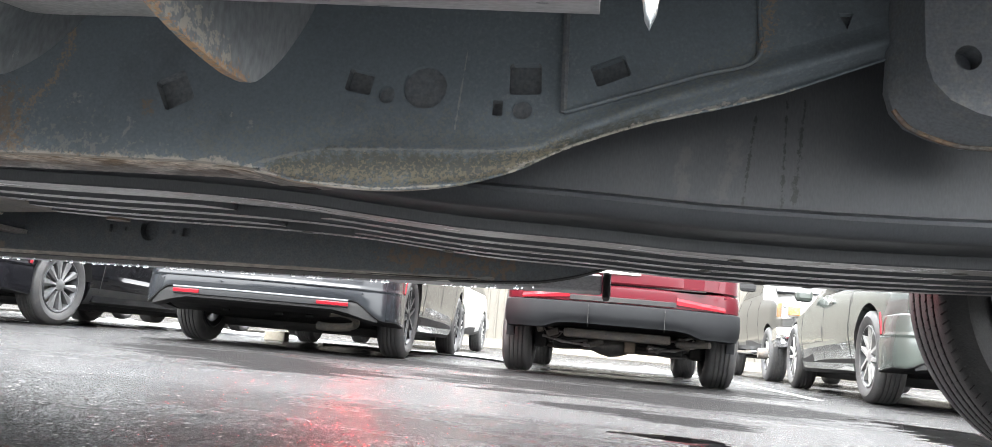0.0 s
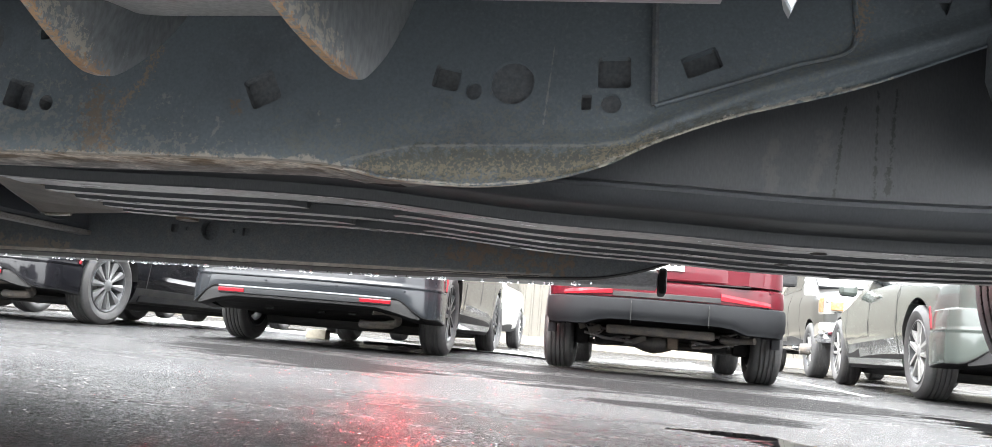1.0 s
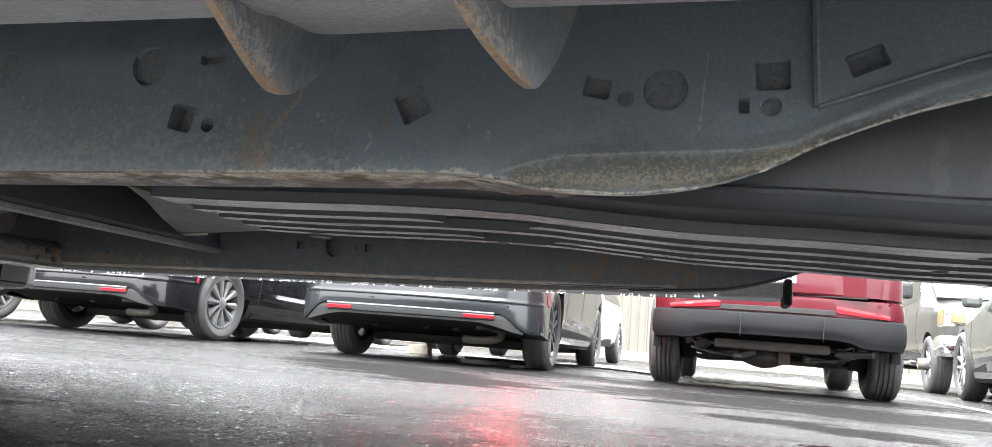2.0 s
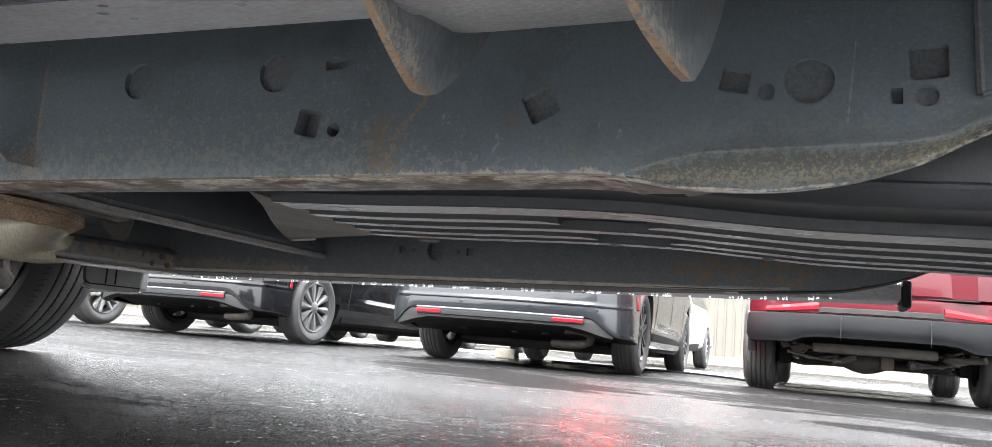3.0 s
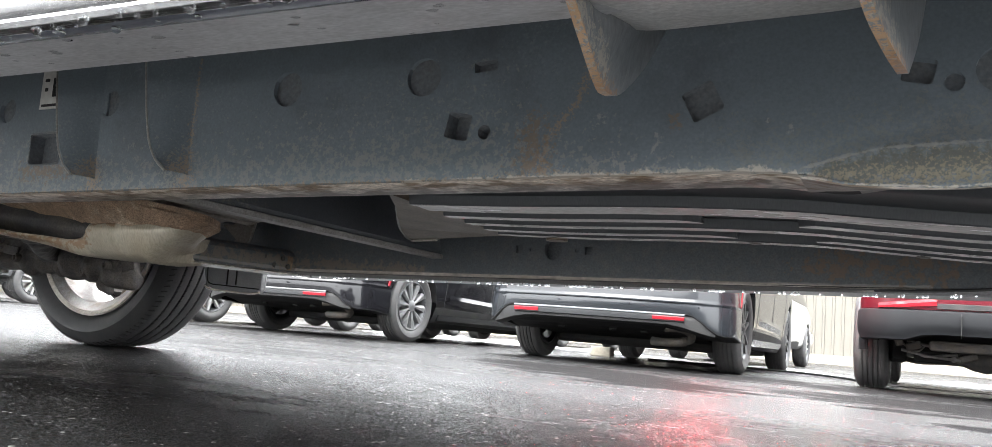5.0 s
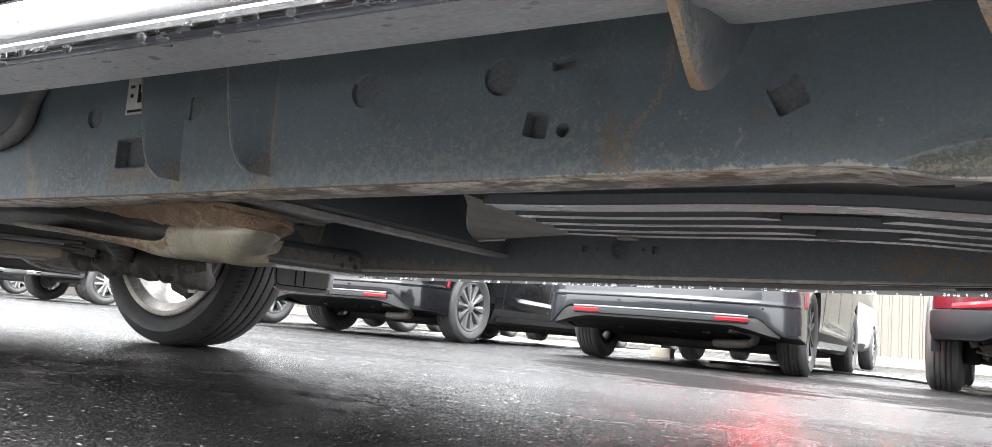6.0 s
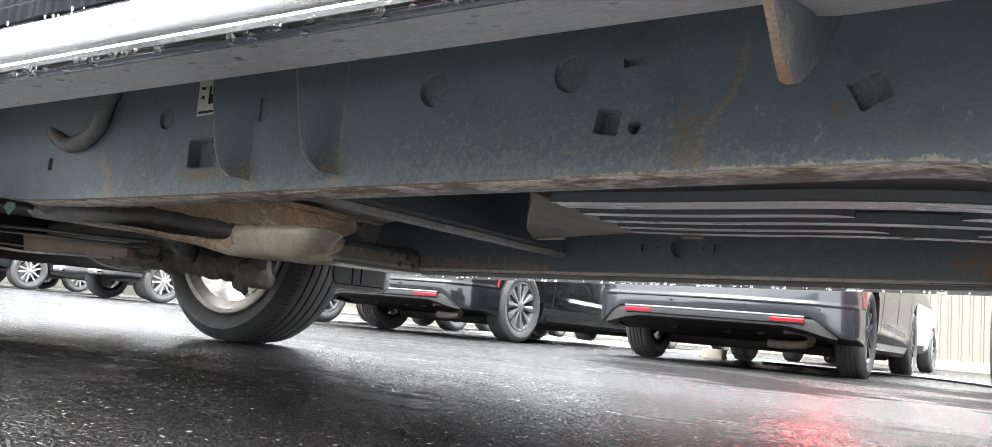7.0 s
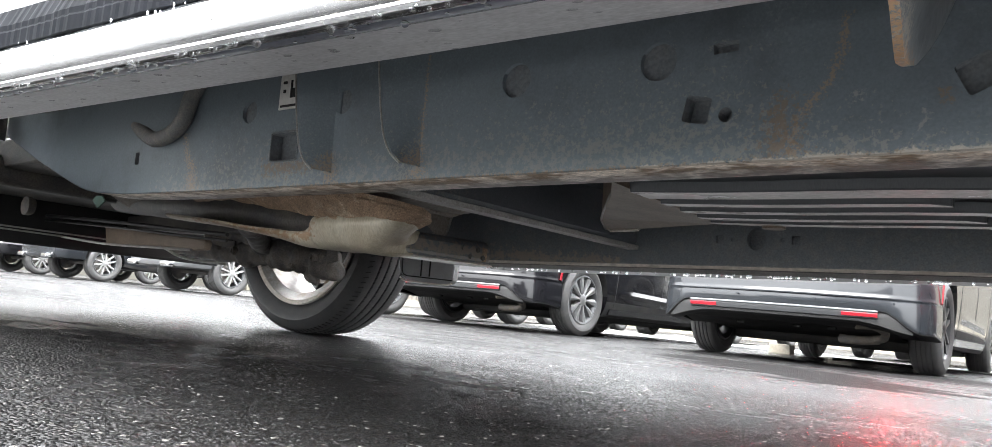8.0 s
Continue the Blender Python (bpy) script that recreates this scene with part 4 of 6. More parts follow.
part("wiring_hose", tube([(-1.785, RAIL - 0.004, 0.66), (-1.79, RAIL - 0.012, 0.625), (-1.812, RAIL - 0.016, 0.59), (-1.83, RAIL - 0.016, 0.545), (-1.88, RAIL - 0.014, 0.517), (-1.95, RAIL - 0.008, 0.512), (-2.02, RAIL + 0.004, 0.535), (-2.09, RAIL + 0.02, 0.565)], 0.017, 12), M_GREYHOSE, near_rail, "bent grey hose clipped to the rail", smooth=True)
part("hole_rim", tube([(-1.543, RAIL, 0.445), (-1.543, RAIL, 0.49), (-1.535, RAIL, 0.497), (-1.47, RAIL, 0.497), (-1.463, RAIL, 0.49), (-1.463, RAIL, 0.448), (-1.472, RAIL, 0.441), (-1.535, RAIL, 0.441), (-1.543, RAIL, 0.447)], 0.0022, 6), M_UNDER, near_rail, "worn rim of the square hole", smooth=True)

# fuel tank with a ribbed underside
TANK_B = [(-1.36, 0.430), (-0.93, 0.405), (-0.7, 0.397), (-0.5, 0.394), (-0.3, 0.386), (-0.17, 0.374), (-0.04, 0.3625), (0.13, 0.355), (0.3, 0.346), (0.5, 0.343), (0.8, 0.347), (1.0, 0.36)]
RIBS = [(1.195, 1.265, ((-0.93, 1.0),)), (1.315, 1.350, ((-0.93, -0.44), (-0.296, 1.0))), (1.400, 1.435, ((-0.93, 1.0),)), (1.485, 1.520, ((-0.93, -0.42), (-0.290, 1.0))), (1.555, 1.588, ((-0.93, 1.0),))]
DEEP = 0.016


def tank_floor(x):
    return curve(TANK_B, x)


def tank_front(y):
    """The tank's front end runs slightly askew."""
    return lerp([(1.04, -0.884), (1.60, -0.910), (1.8, -0.915)], y)


def fuel_tank():
    xs = [-0.93 + 1.93 * i / 70 for i in range(71)]
    bm = bmesh.new()
    V = []
    for x in xs:
        z = tank_floor(x) + DEEP
        sec = [(1.066, z + 0.28), (1.066, z + 0.027), (1.054, z + 0.024), (1.048, z + 0.020), (1.047, z + 0.015), (1.054, z + 0.007), (1.064, z + 0.001), (1.070, z - 0.002), (1.082, z - 0.003), (1.096, z + 0.002), (1.14, z), (1.575, z), (1.586, z + 0.004), (1.60, z + 0.04), (1.64, z + 0.12), (1.66, z + 0.28)]
        V.append([bm.verts.new((max(x, tank_front(a) + (x + 0.93) * 0.6), a, b)) for a, b in sec])
    n = len(V[0])
    for A, B in zip(V, V[1:]):
        for i in range(n):
            bm.faces.new((A[i], A[(i + 1) % n], B[(i + 1) % n], B[i]))
    bm.faces.new(V[0])
    bm.faces.new(V[-1][::-1])
    t = part("fuel_tank", bm, M_TANK, truck, "black fuel tank with long ribs underneath, ground sheen in their pale colour", smooth=True)
    for y0, y1, runs in RIBS:
        for a, b in runs:
            a = max(a, tank_front((y0 + y1) / 2))
            m = max(int((b - a) / 0.025), 6)
            bm = bmesh.new()
            rings = []
            for i in range(m + 1):
                x = a + (b - a) * i / m
                z = tank_floor(x)
                k = min(1, (x - a) / 0.02 if a > -0.86 else 1, (b - x) / 0.03 if b < 0.9 else 1)
                w = y0 + (y1 - y0) * (1 - k) * 0.6
                rings.append([bm.verts.new(q) for q in ((x, w - 0.004, z + DEEP + 0.002), (x, w, z + 0.002), (x, w + 0.002, z), (x, y1 - 0.002, z), (x, y1, z + 0.002), (x, y1 + 0.004, z + DEEP + 0.002))])
            for A, B in zip(rings, rings[1:]):
                for i in range(6):
                    bm.faces.new((A[i], A[(i + 1) % 6], B[(i + 1) % 6], B[i]))
            bm.faces.new(rings[0])
            bm.faces.new(rings[-1][::-1])
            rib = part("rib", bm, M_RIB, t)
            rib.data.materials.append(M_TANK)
            # reflection of the wet ground painted pale on the rib undersides
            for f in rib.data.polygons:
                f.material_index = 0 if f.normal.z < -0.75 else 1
    # brown three-cornered panel at the front of the tank
    z0 = tank_floor(-0.93)
    tri = [(tank_front(1.13) - 0.002, 1.13, z0 + 0.004), (tank_front(1.60) - 0.002, 1.60, z0 + 0.002), (-1.20, 1.80, 0.425), (-1.345, 1.895, 0.436), (-1.342, 1.86, 0.446), (-1.280, 1.75, 0.444), (-1.188, 1.60, 0.437), (-1.003, 1.32, z0 + 0.014)]
    bm = bmesh.new()
    lo = [bm.verts.new(q) for q in tri]
    hi = [bm.verts.new((x, y, z + 0.16)) for x, y, z in tri]
    bm.faces.new(lo)
    bm.faces.new(hi[::-1])
    for i in range(8):
        bm.faces.new((lo[i], lo[(i + 1) % 8], hi[(i + 1) % 8], hi[i]))
    part("end_shield", bm, M_SHIELD, t, "brown dusty steel end shield")
    part("bright_edge", tube([(-1.335, 1.892, 0.433), (-1.27, 1.848, 0.428), (-1.205, 1.803, 0.423)], 0.0035, 8), M_LOWLIP, t, "short bright lower edge")
    part("shield_lip", tube([(-1.003, 1.32, 0.424), (-1.185, 1.60, 0.437), (-1.285, 1.76, 0.444), (-1.325, 1.835, 0.444), (-1.343, 1.885, 0.437), (-1.30, 1.872, 0.430), (-1.20, 1.80, 0.425)], 0.003, 6), M_EDGE, t)
    for x, y in ((0.33, 1.25), (0.31, 1.42), (0.50, 1.57), (0.42, 1.57), (-0.40, 1.572), (-0.13, 1.572), (0.62, 1.25)):
        part("drain_boss", lathe([(0.0005, 0.003), (0.008, 0.003), (0.012, 0.001), (0.013, -0.004), (0.0005, -0.006)], 14, False), M_BLACK, t, smooth=True).matrix_local = pose(x, y, tank_floor(x) + 0.001, 0, 90, 0)
    part("drain_plug", cyl((-0.796, 1.60, tank_floor(-0.8) + 0.02), (-0.796, 1.60, tank_floor(-0.8) - 0.004), 0.022, 16), M_SHIELD, t)
    return t


tank = fuel_tank()

# crossmembers
bar = part("crossmember", prism([(-1.47, 0.56), (-1.43, 0.432), (-1.40, 0.418), (-1.392, 0.436), (-1.42, 0.56)], RAIL + 0.075, FAR + 0.01, "y", 0.003), M_FRAME, truck, "dark steel crossmember with a pale lower edge")
part("lower_edge", prism([(-1.425, 0.416), (-1.42, 0.411), (-1.385, 0.411), (-1.382, 0.422), (-1.388, 0.424), (-1.395, 0.417)], RAIL + 0.08, FAR, "y", 0.001), M_EDGE, bar, "pale lower edge")
part("crossmember", prism([(0.86, 0.64), (0.88, 0.56), (0.98, 0.56), (1.0, 0.64)], RAIL + 0.075, FAR + 0.01, "y", 0.004), M_FRAME, truck)
part("crossmember", prism([(-2.35, 0.58), (-2.33, 0.50), (-2.12, 0.50), (-2.1, 0.58)], RAIL + 0.075, FAR + 0.01, "y", 0.004), M_FRAME, truck)
stay = part("stay_bracket", prism([(-2.19, 0.575), (-2.17, 0.50), (-2.10, 0.445), (-2.054, 0.438), (-2.018, 0.575)], 2.05, 2.06, "y", 0.002), M_GEAR, truck, "dull brown stay plate")
part("stay_edge", tube([(-2.016, 2.05, 0.56), (-2.030, 2.05, 0.50), (-2.050, 2.05, 0.441), (-2.075, 2.05, 0.438), (-2.11, 2.05, 0.446)], 0.0035, 6), M_EDGE, stay)


def gearbox_member():
    """The bolted bar that carries the gearbox, slightly askew, with a turned-out lower edge."""
    bar = prism([(-2.13, 0.430), (-2.13, 0.362), (-2.12, 0.354), (-2.00, 0.352), (-1.992, 0.358), (-1.994, 0.408), (-2.004, 0.420), (-2.02, 0.430)], 1.56, FAR + 0.01, "y", 0.004)
    lean = [(1.0, -0.10), (1.8, -0.025), (2.15, 0.065)]
    for v in bar.verts:
        v.co.x += lerp(lean, v.co.y)
    ob = part("gearbox_member", bar, M_UNDER, truck, "rust-streaked bolted steel crossmember")
    low = prism([(-1.996, 0.358), (-1.978, 0.352), (-1.978, 0.348), (-2.06, 0.347), (-2.06, 0.352)], 1.57, FAR, "y", 0.001)
    for v in low.verts:
        v.co.x += lerp(lean, v.co.y)
    part("turned_edge", low, M_LOWLIP, ob, "pale turned lower edge")
    for y, z in ((1.80, 0.402), (1.98, 0.372), (2.03, 0.398), (2.06, 0.374), (2.09, 0.398), (2.11, 0.374)):
        x = -1.994 + lerp(lean, y)
        part("bolt", cyl((x - 0.01, y, z), (x + 0.008, y, z), 0.009, 6), M_BLACK if y > 2.0 else M_RUST, ob)
    for y, h in ((1.98, 0.03), (2.05, 0.04), (2.12, 0.045)):
        x = -1.992 + lerp(lean, y)
        part("rust_scab", box((x, y, 0.362 + h / 2), (0.005, 0.022, h), 0.002), M_RUST, ob, "flaking rust")


gearbox_member()
# gearbox casing over it, ribbed
casing = part("gearbox", prism([(1.30, 0.60), (1.34, 0.50), (1.44, 0.452), (1.66, 0.448), (1.78, 0.49), (1.84, 0.60)], -2.95, -1.62, "x", 0.012), M_GEAR, truck, "dull dusty cast gearbox casing")
for x in (-1.70, -1.86, -2.02, -2.2, -2.4):
    part("casing_rib", prism([(1.33, 0.60), (1.36, 0.495), (1.45, 0.444), (1.67, 0.440), (1.79, 0.485), (1.85, 0.60)], x - 0.008, x + 0.008, "x", 0.003), M_GEAR, casing)
part("drain_bolt", cyl((-1.95, 1.55, 0.45), (-1.95, 1.55, 0.436), 0.014, 6), M_BLACK, casing)


# exhaust catalyst: two pressed halves, a rusty seam flange round them, a strap that runs on forward under an open slot
def catalyst():
    seam_near = [(-2.36, 1.27, 0.452), (-2.08, 1.225, 0.450), (-1.823, 1.22, 0.443), (-1.708, 1.22, 0.432), (-1.60, 1.24, 0.414), (-1.52, 1.28, 0.400), (-1.497, 1.34, 0.392), (-1.540, 1.42, 0.389)]
    seam_far = [(-2.40, 1.36, 0.450), (-2.16, 1.31, 0.440), (-1.90, 1.285, 0.402), (-1.757, 1.27, 0.384), (-1.617, 1.265, 0.382), (-1.540, 1.30, 0.378), (-1.545, 1.37, 0.374), (-1.577, 1.43, 0.376)]

    def along(line, t):
        k = t * (len(line) - 1)
        i = min(int(k), len(line) - 2)
        a, b, c, d = [Vector(line[min(max(i + j, 0), len(line) - 1)]) for j in (-1, 0, 1, 2)]
        u = k - i
        return 0.5 * ((2 * b) + (c - a) * u + (2 * a - 5 * b + 4 * c - d) * u * u + (3 * b - a - 3 * c + d) * u ** 3)

    rows = []
    for i in range(61):
        t = i / 60
        p, q = along(seam_near, t), along(seam_far, t)
        row = [p + Vector((0.002, -0.002, 0.012))]
        for j in range(9):
            s = p.lerp(q, j / 8)
            rough = 0.5 + 0.5 * noise.noise((s.x * 9, s.y * 9, 2.2))
            s.z += 0.006 * noise.noise((s.x * 22, s.y * 30, 0.4)) + 0.004 * noise.noise((s.x * 70, s.y * 70, 1.4)) * rough
            s.z -= 0.006 * math.exp(-((j - 4.5) / 1.3) ** 2) * smooth_lerp([(0.35, 0), (0.5, 1), (0.8, 1), (0.9, 0)], t)
            row.append(s)
        rows.append(row)
    root = part("catalyst", shell(rows, 0.007), M_RUST, truck, "rusty pressed seam flange of the catalyst", smooth=True)
    # lower half: bulges down from the seam with shallow swages, and runs on forward as a strap below an open slot
    edge = [(-2.45, 1.287, 0.402), (-2.21, 1.284, 0.381), (-2.04, 1.281, 0.362), (-1.934, 1.279, 0.354), (-1.86, 1.277, 0.347), (-1.818, 1.276, 0.349), (-1.798, 1.275, 0.362), (-1.788, 1.274, 0.381), (-1.74, 1.273, 0.386), (-1.617, 1.269, 0.384), (-1.543, 1.303, 0.380), (-1.547, 1.37, 0.376), (-1.579, 1.43, 0.377)]
    drop = [0.011, 0.012, 0.014, 0.022, 0.030, 0.036, 0.050, 0.070, 0.077, 0.081, 0.070, 0.040, 0.006]
    rows = []
    n = 12 * 9
    for i in range(n + 1):
        t = i / n
        top = along(edge, t) + Vector((0, 0.002, 0.002))
        depth = lerp(list(enumerate(drop)), 12 * t)
        bowl = smooth_lerp([(0.55, 0), (0.68, 1), (0.9, 1), (1, 0)], t)
        swage = 0.0045 * math.sin(t * 62.0) * bowl
        inward = Vector((-0.35 * smooth_lerp([(0.78, 0), (0.92, 1), (1, 1)], t), 1.0, 0)).normalized()
        reach = smooth_lerp([(0.40, 0.5), (0.62, 1.0), (0.75, 1.0), (0.90, 0.45), (1.0, 0.25)], t)
        row = []
        for out, down in ((0.0, 0.0), (-0.004, 0.10), (-0.004, 0.30), (0.004, 0.55), (0.016, 0.78), (0.036, 0.93), (0.070, 1.0), (0.12, 0.99), (0.18, 0.9)):
            back = 0.070 * down ** 1.6 * smooth_lerp([(0.72, 0), (0.84, 1), (1.0, 0.5)], t)
            row.append(top + inward * (out * reach + swage * down * 0.8) - Vector((back, 0, depth * down + swage * 0.4 * down)))
        rows.append(row)
    part("lower_shell", shell(rows, 0.003, (0, 0.6, 0.8)), M_CAN, root, "tan heat-stained pressed shell with a rusty strap", smooth=True)
    # dark pipe that shows in the slot
    part("exhaust_pipe", tube([(-3.1, 1.50, 0.50), (-2.6, 1.42, 0.455), (-2.2, 1.39, 0.420), (-1.90, 1.385, 0.388), (-1.75, 1.39, 0.37)], 0.048, 18), M_BLACK, root, "dark exhaust pipe", smooth=True)
    part("seam_edge", tube([Vector(p) + Vector((0.001, -0.003, 0.004)) for p in seam_near[4:]], 0.004, 8), M_RUST, root, smooth=True)


catalyst()


# truck wheels: r 0.45 m
def truck_wheel(x, y, outside):
    w = wheel_parts(truck, 0.452, 0.326, 0.29, 6, M_ALU, "plain", 96, barrel=M_DULLALU, rubber=M_TYRE)
    part("rim_lip", lathe([(0.318, -0.128), (0.334, -0.134), (0.338, -0.128), (0.332, -0.122), (0.318, -0.122)], 72), M_LOWLIP, w, "pale road-worn rim lip", smooth=True)
    w.matrix_local = pose(x, y, 0.452 - 0.02 * x, 0, 0, 90 * outside)
    if outside > 0:
        cuts = bmesh.new()
        for k in range(120):
            a = 2 * math.pi * k / 120
            for px, lx, tz in ((-0.062, 0.012, 0.4516), (-0.018, 0.010, 0.4516), (0.018, 0.010, 0.4516), (0.062, 0.012, 0.4516), (-0.112, 0.022, 0.4458)):
                g = bmesh.ops.create_cube(cuts, size=1)
                bmesh.ops.scale(cuts, vec=(lx, 0.0028, 0.003), verts=g["verts"])
                bmesh.ops.transform(cuts, matrix=Matrix.Rotation(a + px * 0.8, 4, "X") @ pose(px, 0, tz, 0, -26 if px < -0.1 else 0, 25), verts=g["verts"])
        tagged(part("tread_sipe", cuts, M_SEAM, w), kind="stuff")
    return w


truck_wheel(-3.068, 2.414, 1)
truck_wheel(1.42, 2.36, 1)
truck_wheel(-3.068, CEN * 2 - 2.414, -1)
truck_wheel(1.42, CEN * 2 - 2.36, -1)
part("green_tag", prism([(-2.252, 0.388), (-2.224, 0.368), (-2.194, 0.384), (-2.208, 0.398), (-2.235, 0.399)], RAIL + 0.02, RAIL + 0.024, "y"), M_GREEN, truck, "small green tag")
part("front_axle", cyl((-3.06, CEN - 0.72, 0.52), (-3.06, CEN + 0.72, 0.52), 0.048, 16), M_BLACK, truck, smooth=True)
part("rear_axle", cyl((1.42, CEN - 0.72, 0.43), (1.42, CEN + 0.72, 0.43), 0.055, 16), M_BLACK, truck, smooth=True)


def lump(points, seed):
    """A cast part: rounded joints along a line, uneven."""
    rnd = random.Random(seed)
    bm = bmesh.new()
    for (p, r) in points:
        g = bmesh.ops.create_icosphere(bm, subdivisions=3, radius=r)
        for v in g["verts"]:
            v.co *= 1 + 0.22 * noise.noise(v.co * 9 + Vector((seed, r * 40, 0)))
        bmesh.ops.translate(bm, vec=p, verts=g["verts"])
    for (p, r), (q, r2) in zip(points, points[1:]):
        cyl(p, q, r * 0.86, 14, r2 * 0.86, bm=bm)
    me = bpy.data.meshes.new("rough")
    bm.to_mesh(me)
    bm.free()
    ob = new("rough", me)
    melt = ob.modifiers.new("melt", "REMESH")
    melt.mode, melt.voxel_size = "VOXEL", 0.009
    even = ob.modifiers.new("even", "SMOOTH")
    even.factor, even.iterations = 0.6, 5
    bpy.context.view_layer.update()
    out = bmesh.new()
    out.from_mesh(bpy.data.meshes.new_from_object(ob.evaluated_get(bpy.context.evaluated_depsgraph_get())))
    bpy.data.objects.remove(ob)
    for v in out.verts:
        v.co += v.normal * (0.013 * noise.noise(v.co * 15 + Vector((seed, 0, 0))) + 0.006 * noise.noise(v.co * 40))
    return out


part("steering_knuckle", lump([((-3.05, 2.13, 0.40), 0.070), ((-2.94, 2.12, 0.385), 0.078), ((-2.82, 2.12, 0.365), 0.074), ((-2.72, 2.12, 0.345), 0.066), ((-2.68, 2.14, 0.320), 0.044)], 3), M_GREASE, truck, "dark greasy steering knuckle", smooth=True)
part("lower_arm", lump([((-3.00, 2.12, 0.385), 0.062), ((-3.16, 2.10, 0.372), 0.058), ((-3.34, 2.09, 0.374), 0.050), ((-3.52, 2.08, 0.382), 0.040), ((-3.70, 2.07, 0.392), 0.026)], 5), M_GREASE, truck, "dark control arm", smooth=True)
part("upper_link", lump([((-3.42, 2.10, 0.425), 0.05), ((-3.20, 2.10, 0.428), 0.055), ((-3.05, 2.10, 0.44), 0.06)], 11), M_GREASE, truck, "dark greasy link", smooth=True)
part("lower_arm", lump([((-3.02, 2.05, 0.41), 0.055), ((-2.85, 1.90, 0.425), 0.045), ((-2.65, 1.70, 0.45), 0.05)], 7), M_BLACK, truck, smooth=True)
part("arm_edge", tube([(-3.80, 2.04, 0.394), (-3.70, 2.04, 0.378), (-3.60, 2.04, 0.350), (-3.45, 2.04, 0.330), (-3.25, 2.05, 0.322)], 0.006, 8), M_EDGE, truck, "pale edge of the arm", smooth=True)
for x, y, z, r, q in ((-2.98, 2.03, 0.40, 0.020, 0.03), (-2.84, 2.05, 0.330, 0.018, 0.02), (-3.20, 2.03, 0.375, 0.018, 0.03), (-2.70, 2.03, 0.355, 0.016, 0.03), (-3.08, 2.04, 0.425, 0.014, 0.025)):
    part("bush", lathe([(0.0005, 0.0), (r * 0.45, 0.0), (r * 0.5, 0.006), (r, 0.006), (r, q), (r * 1.3, q), (r * 1.3, q + 0.02), (0.0005, q + 0.02)], 16, False), M_GREASE, truck, smooth=True).matrix_local = pose(x, y, z, 0, 0, 75)
for x, y, z, w, h, turn in ((-2.92, 2.05, 0.418, 0.12, 0.05, 14), (-3.28, 2.05, 0.41, 0.16, 0.035, 8), (-2.62, 2.07, 0.385, 0.06, 0.09, -12)):
    part("bracket_plate", box((x, y, z), (w, 0.008, h), 0.003, m=pose(0, 0, 0, 0, turn, 0)), M_GREASE, truck, "greasy bracket plate")
part("ball_joint", lump([((-2.76, 2.10, 0.300), 0.036), ((-2.73, 2.10, 0.272), 0.022)], 9), M_GREASE, truck, "greasy ball joint", smooth=True)
part("brake_caliper", box((-2.97, 2.38, 0.25), (0.05, 0.06, 0.10), 0.016, m=pose(0, 0, 0, 0, 24, 0)), M_SHIELD, truck, "small brown brake caliper")
part("tie_rod", tube([(-2.80, 2.08, 0.43), (-2.72, 1.8, 0.455), (-2.70, 1.4, 0.48)], 0.014, 8), M_BLACK, truck, smooth=True)
part("brake_hose", tube([(-3.10, 2.10, 0.44), (-3.02, 2.06, 0.425), (-2.92, 2.05, 0.432), (-2.84, 2.06, 0.455), (-2.78, 2.10, 0.50)], 0.008, 8), M_EDGE, truck, smooth=True)
part("under_tray", prism([(-3.98, 0.62), (-3.94, 0.53), (-3.4, 0.52), (-2.62, 0.53), (-2.60, 0.62)], 1.06, 2.12, "y", 0.01), M_BLACK, truck, "dark dirty engine under-tray")
# forward members that pass under the engine
part("skid_plate", prism([(-3.60, 0.434), (-2.885, 0.382), (-2.872, 0.372), (-2.876, 0.344), (-2.95, 0.340), (-3.575, 0.360)], 1.70, 1.73, "y", 0.006), M_SHIELD, truck, "brown dusty steel skid plate")
part("skid_edge", tube([(-4.0, 1.695, 0.392), (-3.575, 1.695, 0.360), (-3.2, 1.695, 0.349), (-2.95, 1.695, 0.341)], 0.005, 8), M_EDGE, truck, "pale lower edge", smooth=True)
for z, r in ((0.0, 0.007), (-0.020, 0.005)):
    part("torsion_bar", tube([(-3.95, 1.62, 0.470 + z), (-3.3, 1.60, 0.431 + z), (-2.9, 1.60, 0.404 + z), (-2.60, 1.60, 0.385 + z)], r, 10), M_HOSE, truck, "black steel rod", smooth=True)
part("tray_beam", prism([(-4.0, 0.52), (-4.0, 0.455), (-3.2, 0.445), (-2.75, 0.45), (-2.70, 0.52)], 1.98, 2.10, "y", 0.008), M_BLACK, truck, "dark lower beam")
part("engine_mount", lathe([(0.0005, 0.0), (0.030, 0.0), (0.036, 0.012), (0.036, 0.03), (0.0005, 0.032)], 20, False), M_GREASE, truck, "dull round mount", smooth=True).matrix_local = pose(-3.62, 1.42, 0.47, 0, 0, -90)
dam = part("air_dam", prism([(-4.02, 0.62), (-4.00, 0.44), (-3.985, 0.415), (-3.975, 0.345), (-3.965, 0.338), (-3.95, 0.338), (-3.945, 0.35), (-3.95, 0.62)], CEN - 0.92, CEN + 0.92, "y", 0.004), M_CLADBLACK, truck, "black plastic air dam under the bumper")
for z, y1 in ((0.405, 1.92), (0.393, 1.70)):
    part("dam_crease", tube([(-3.944, 0.80, z), (-3.944, 1.3, z), (-3.944, y1, z - 0.004)], 0.004, 6), M_EDGE, dam, "pale crease", smooth=True)
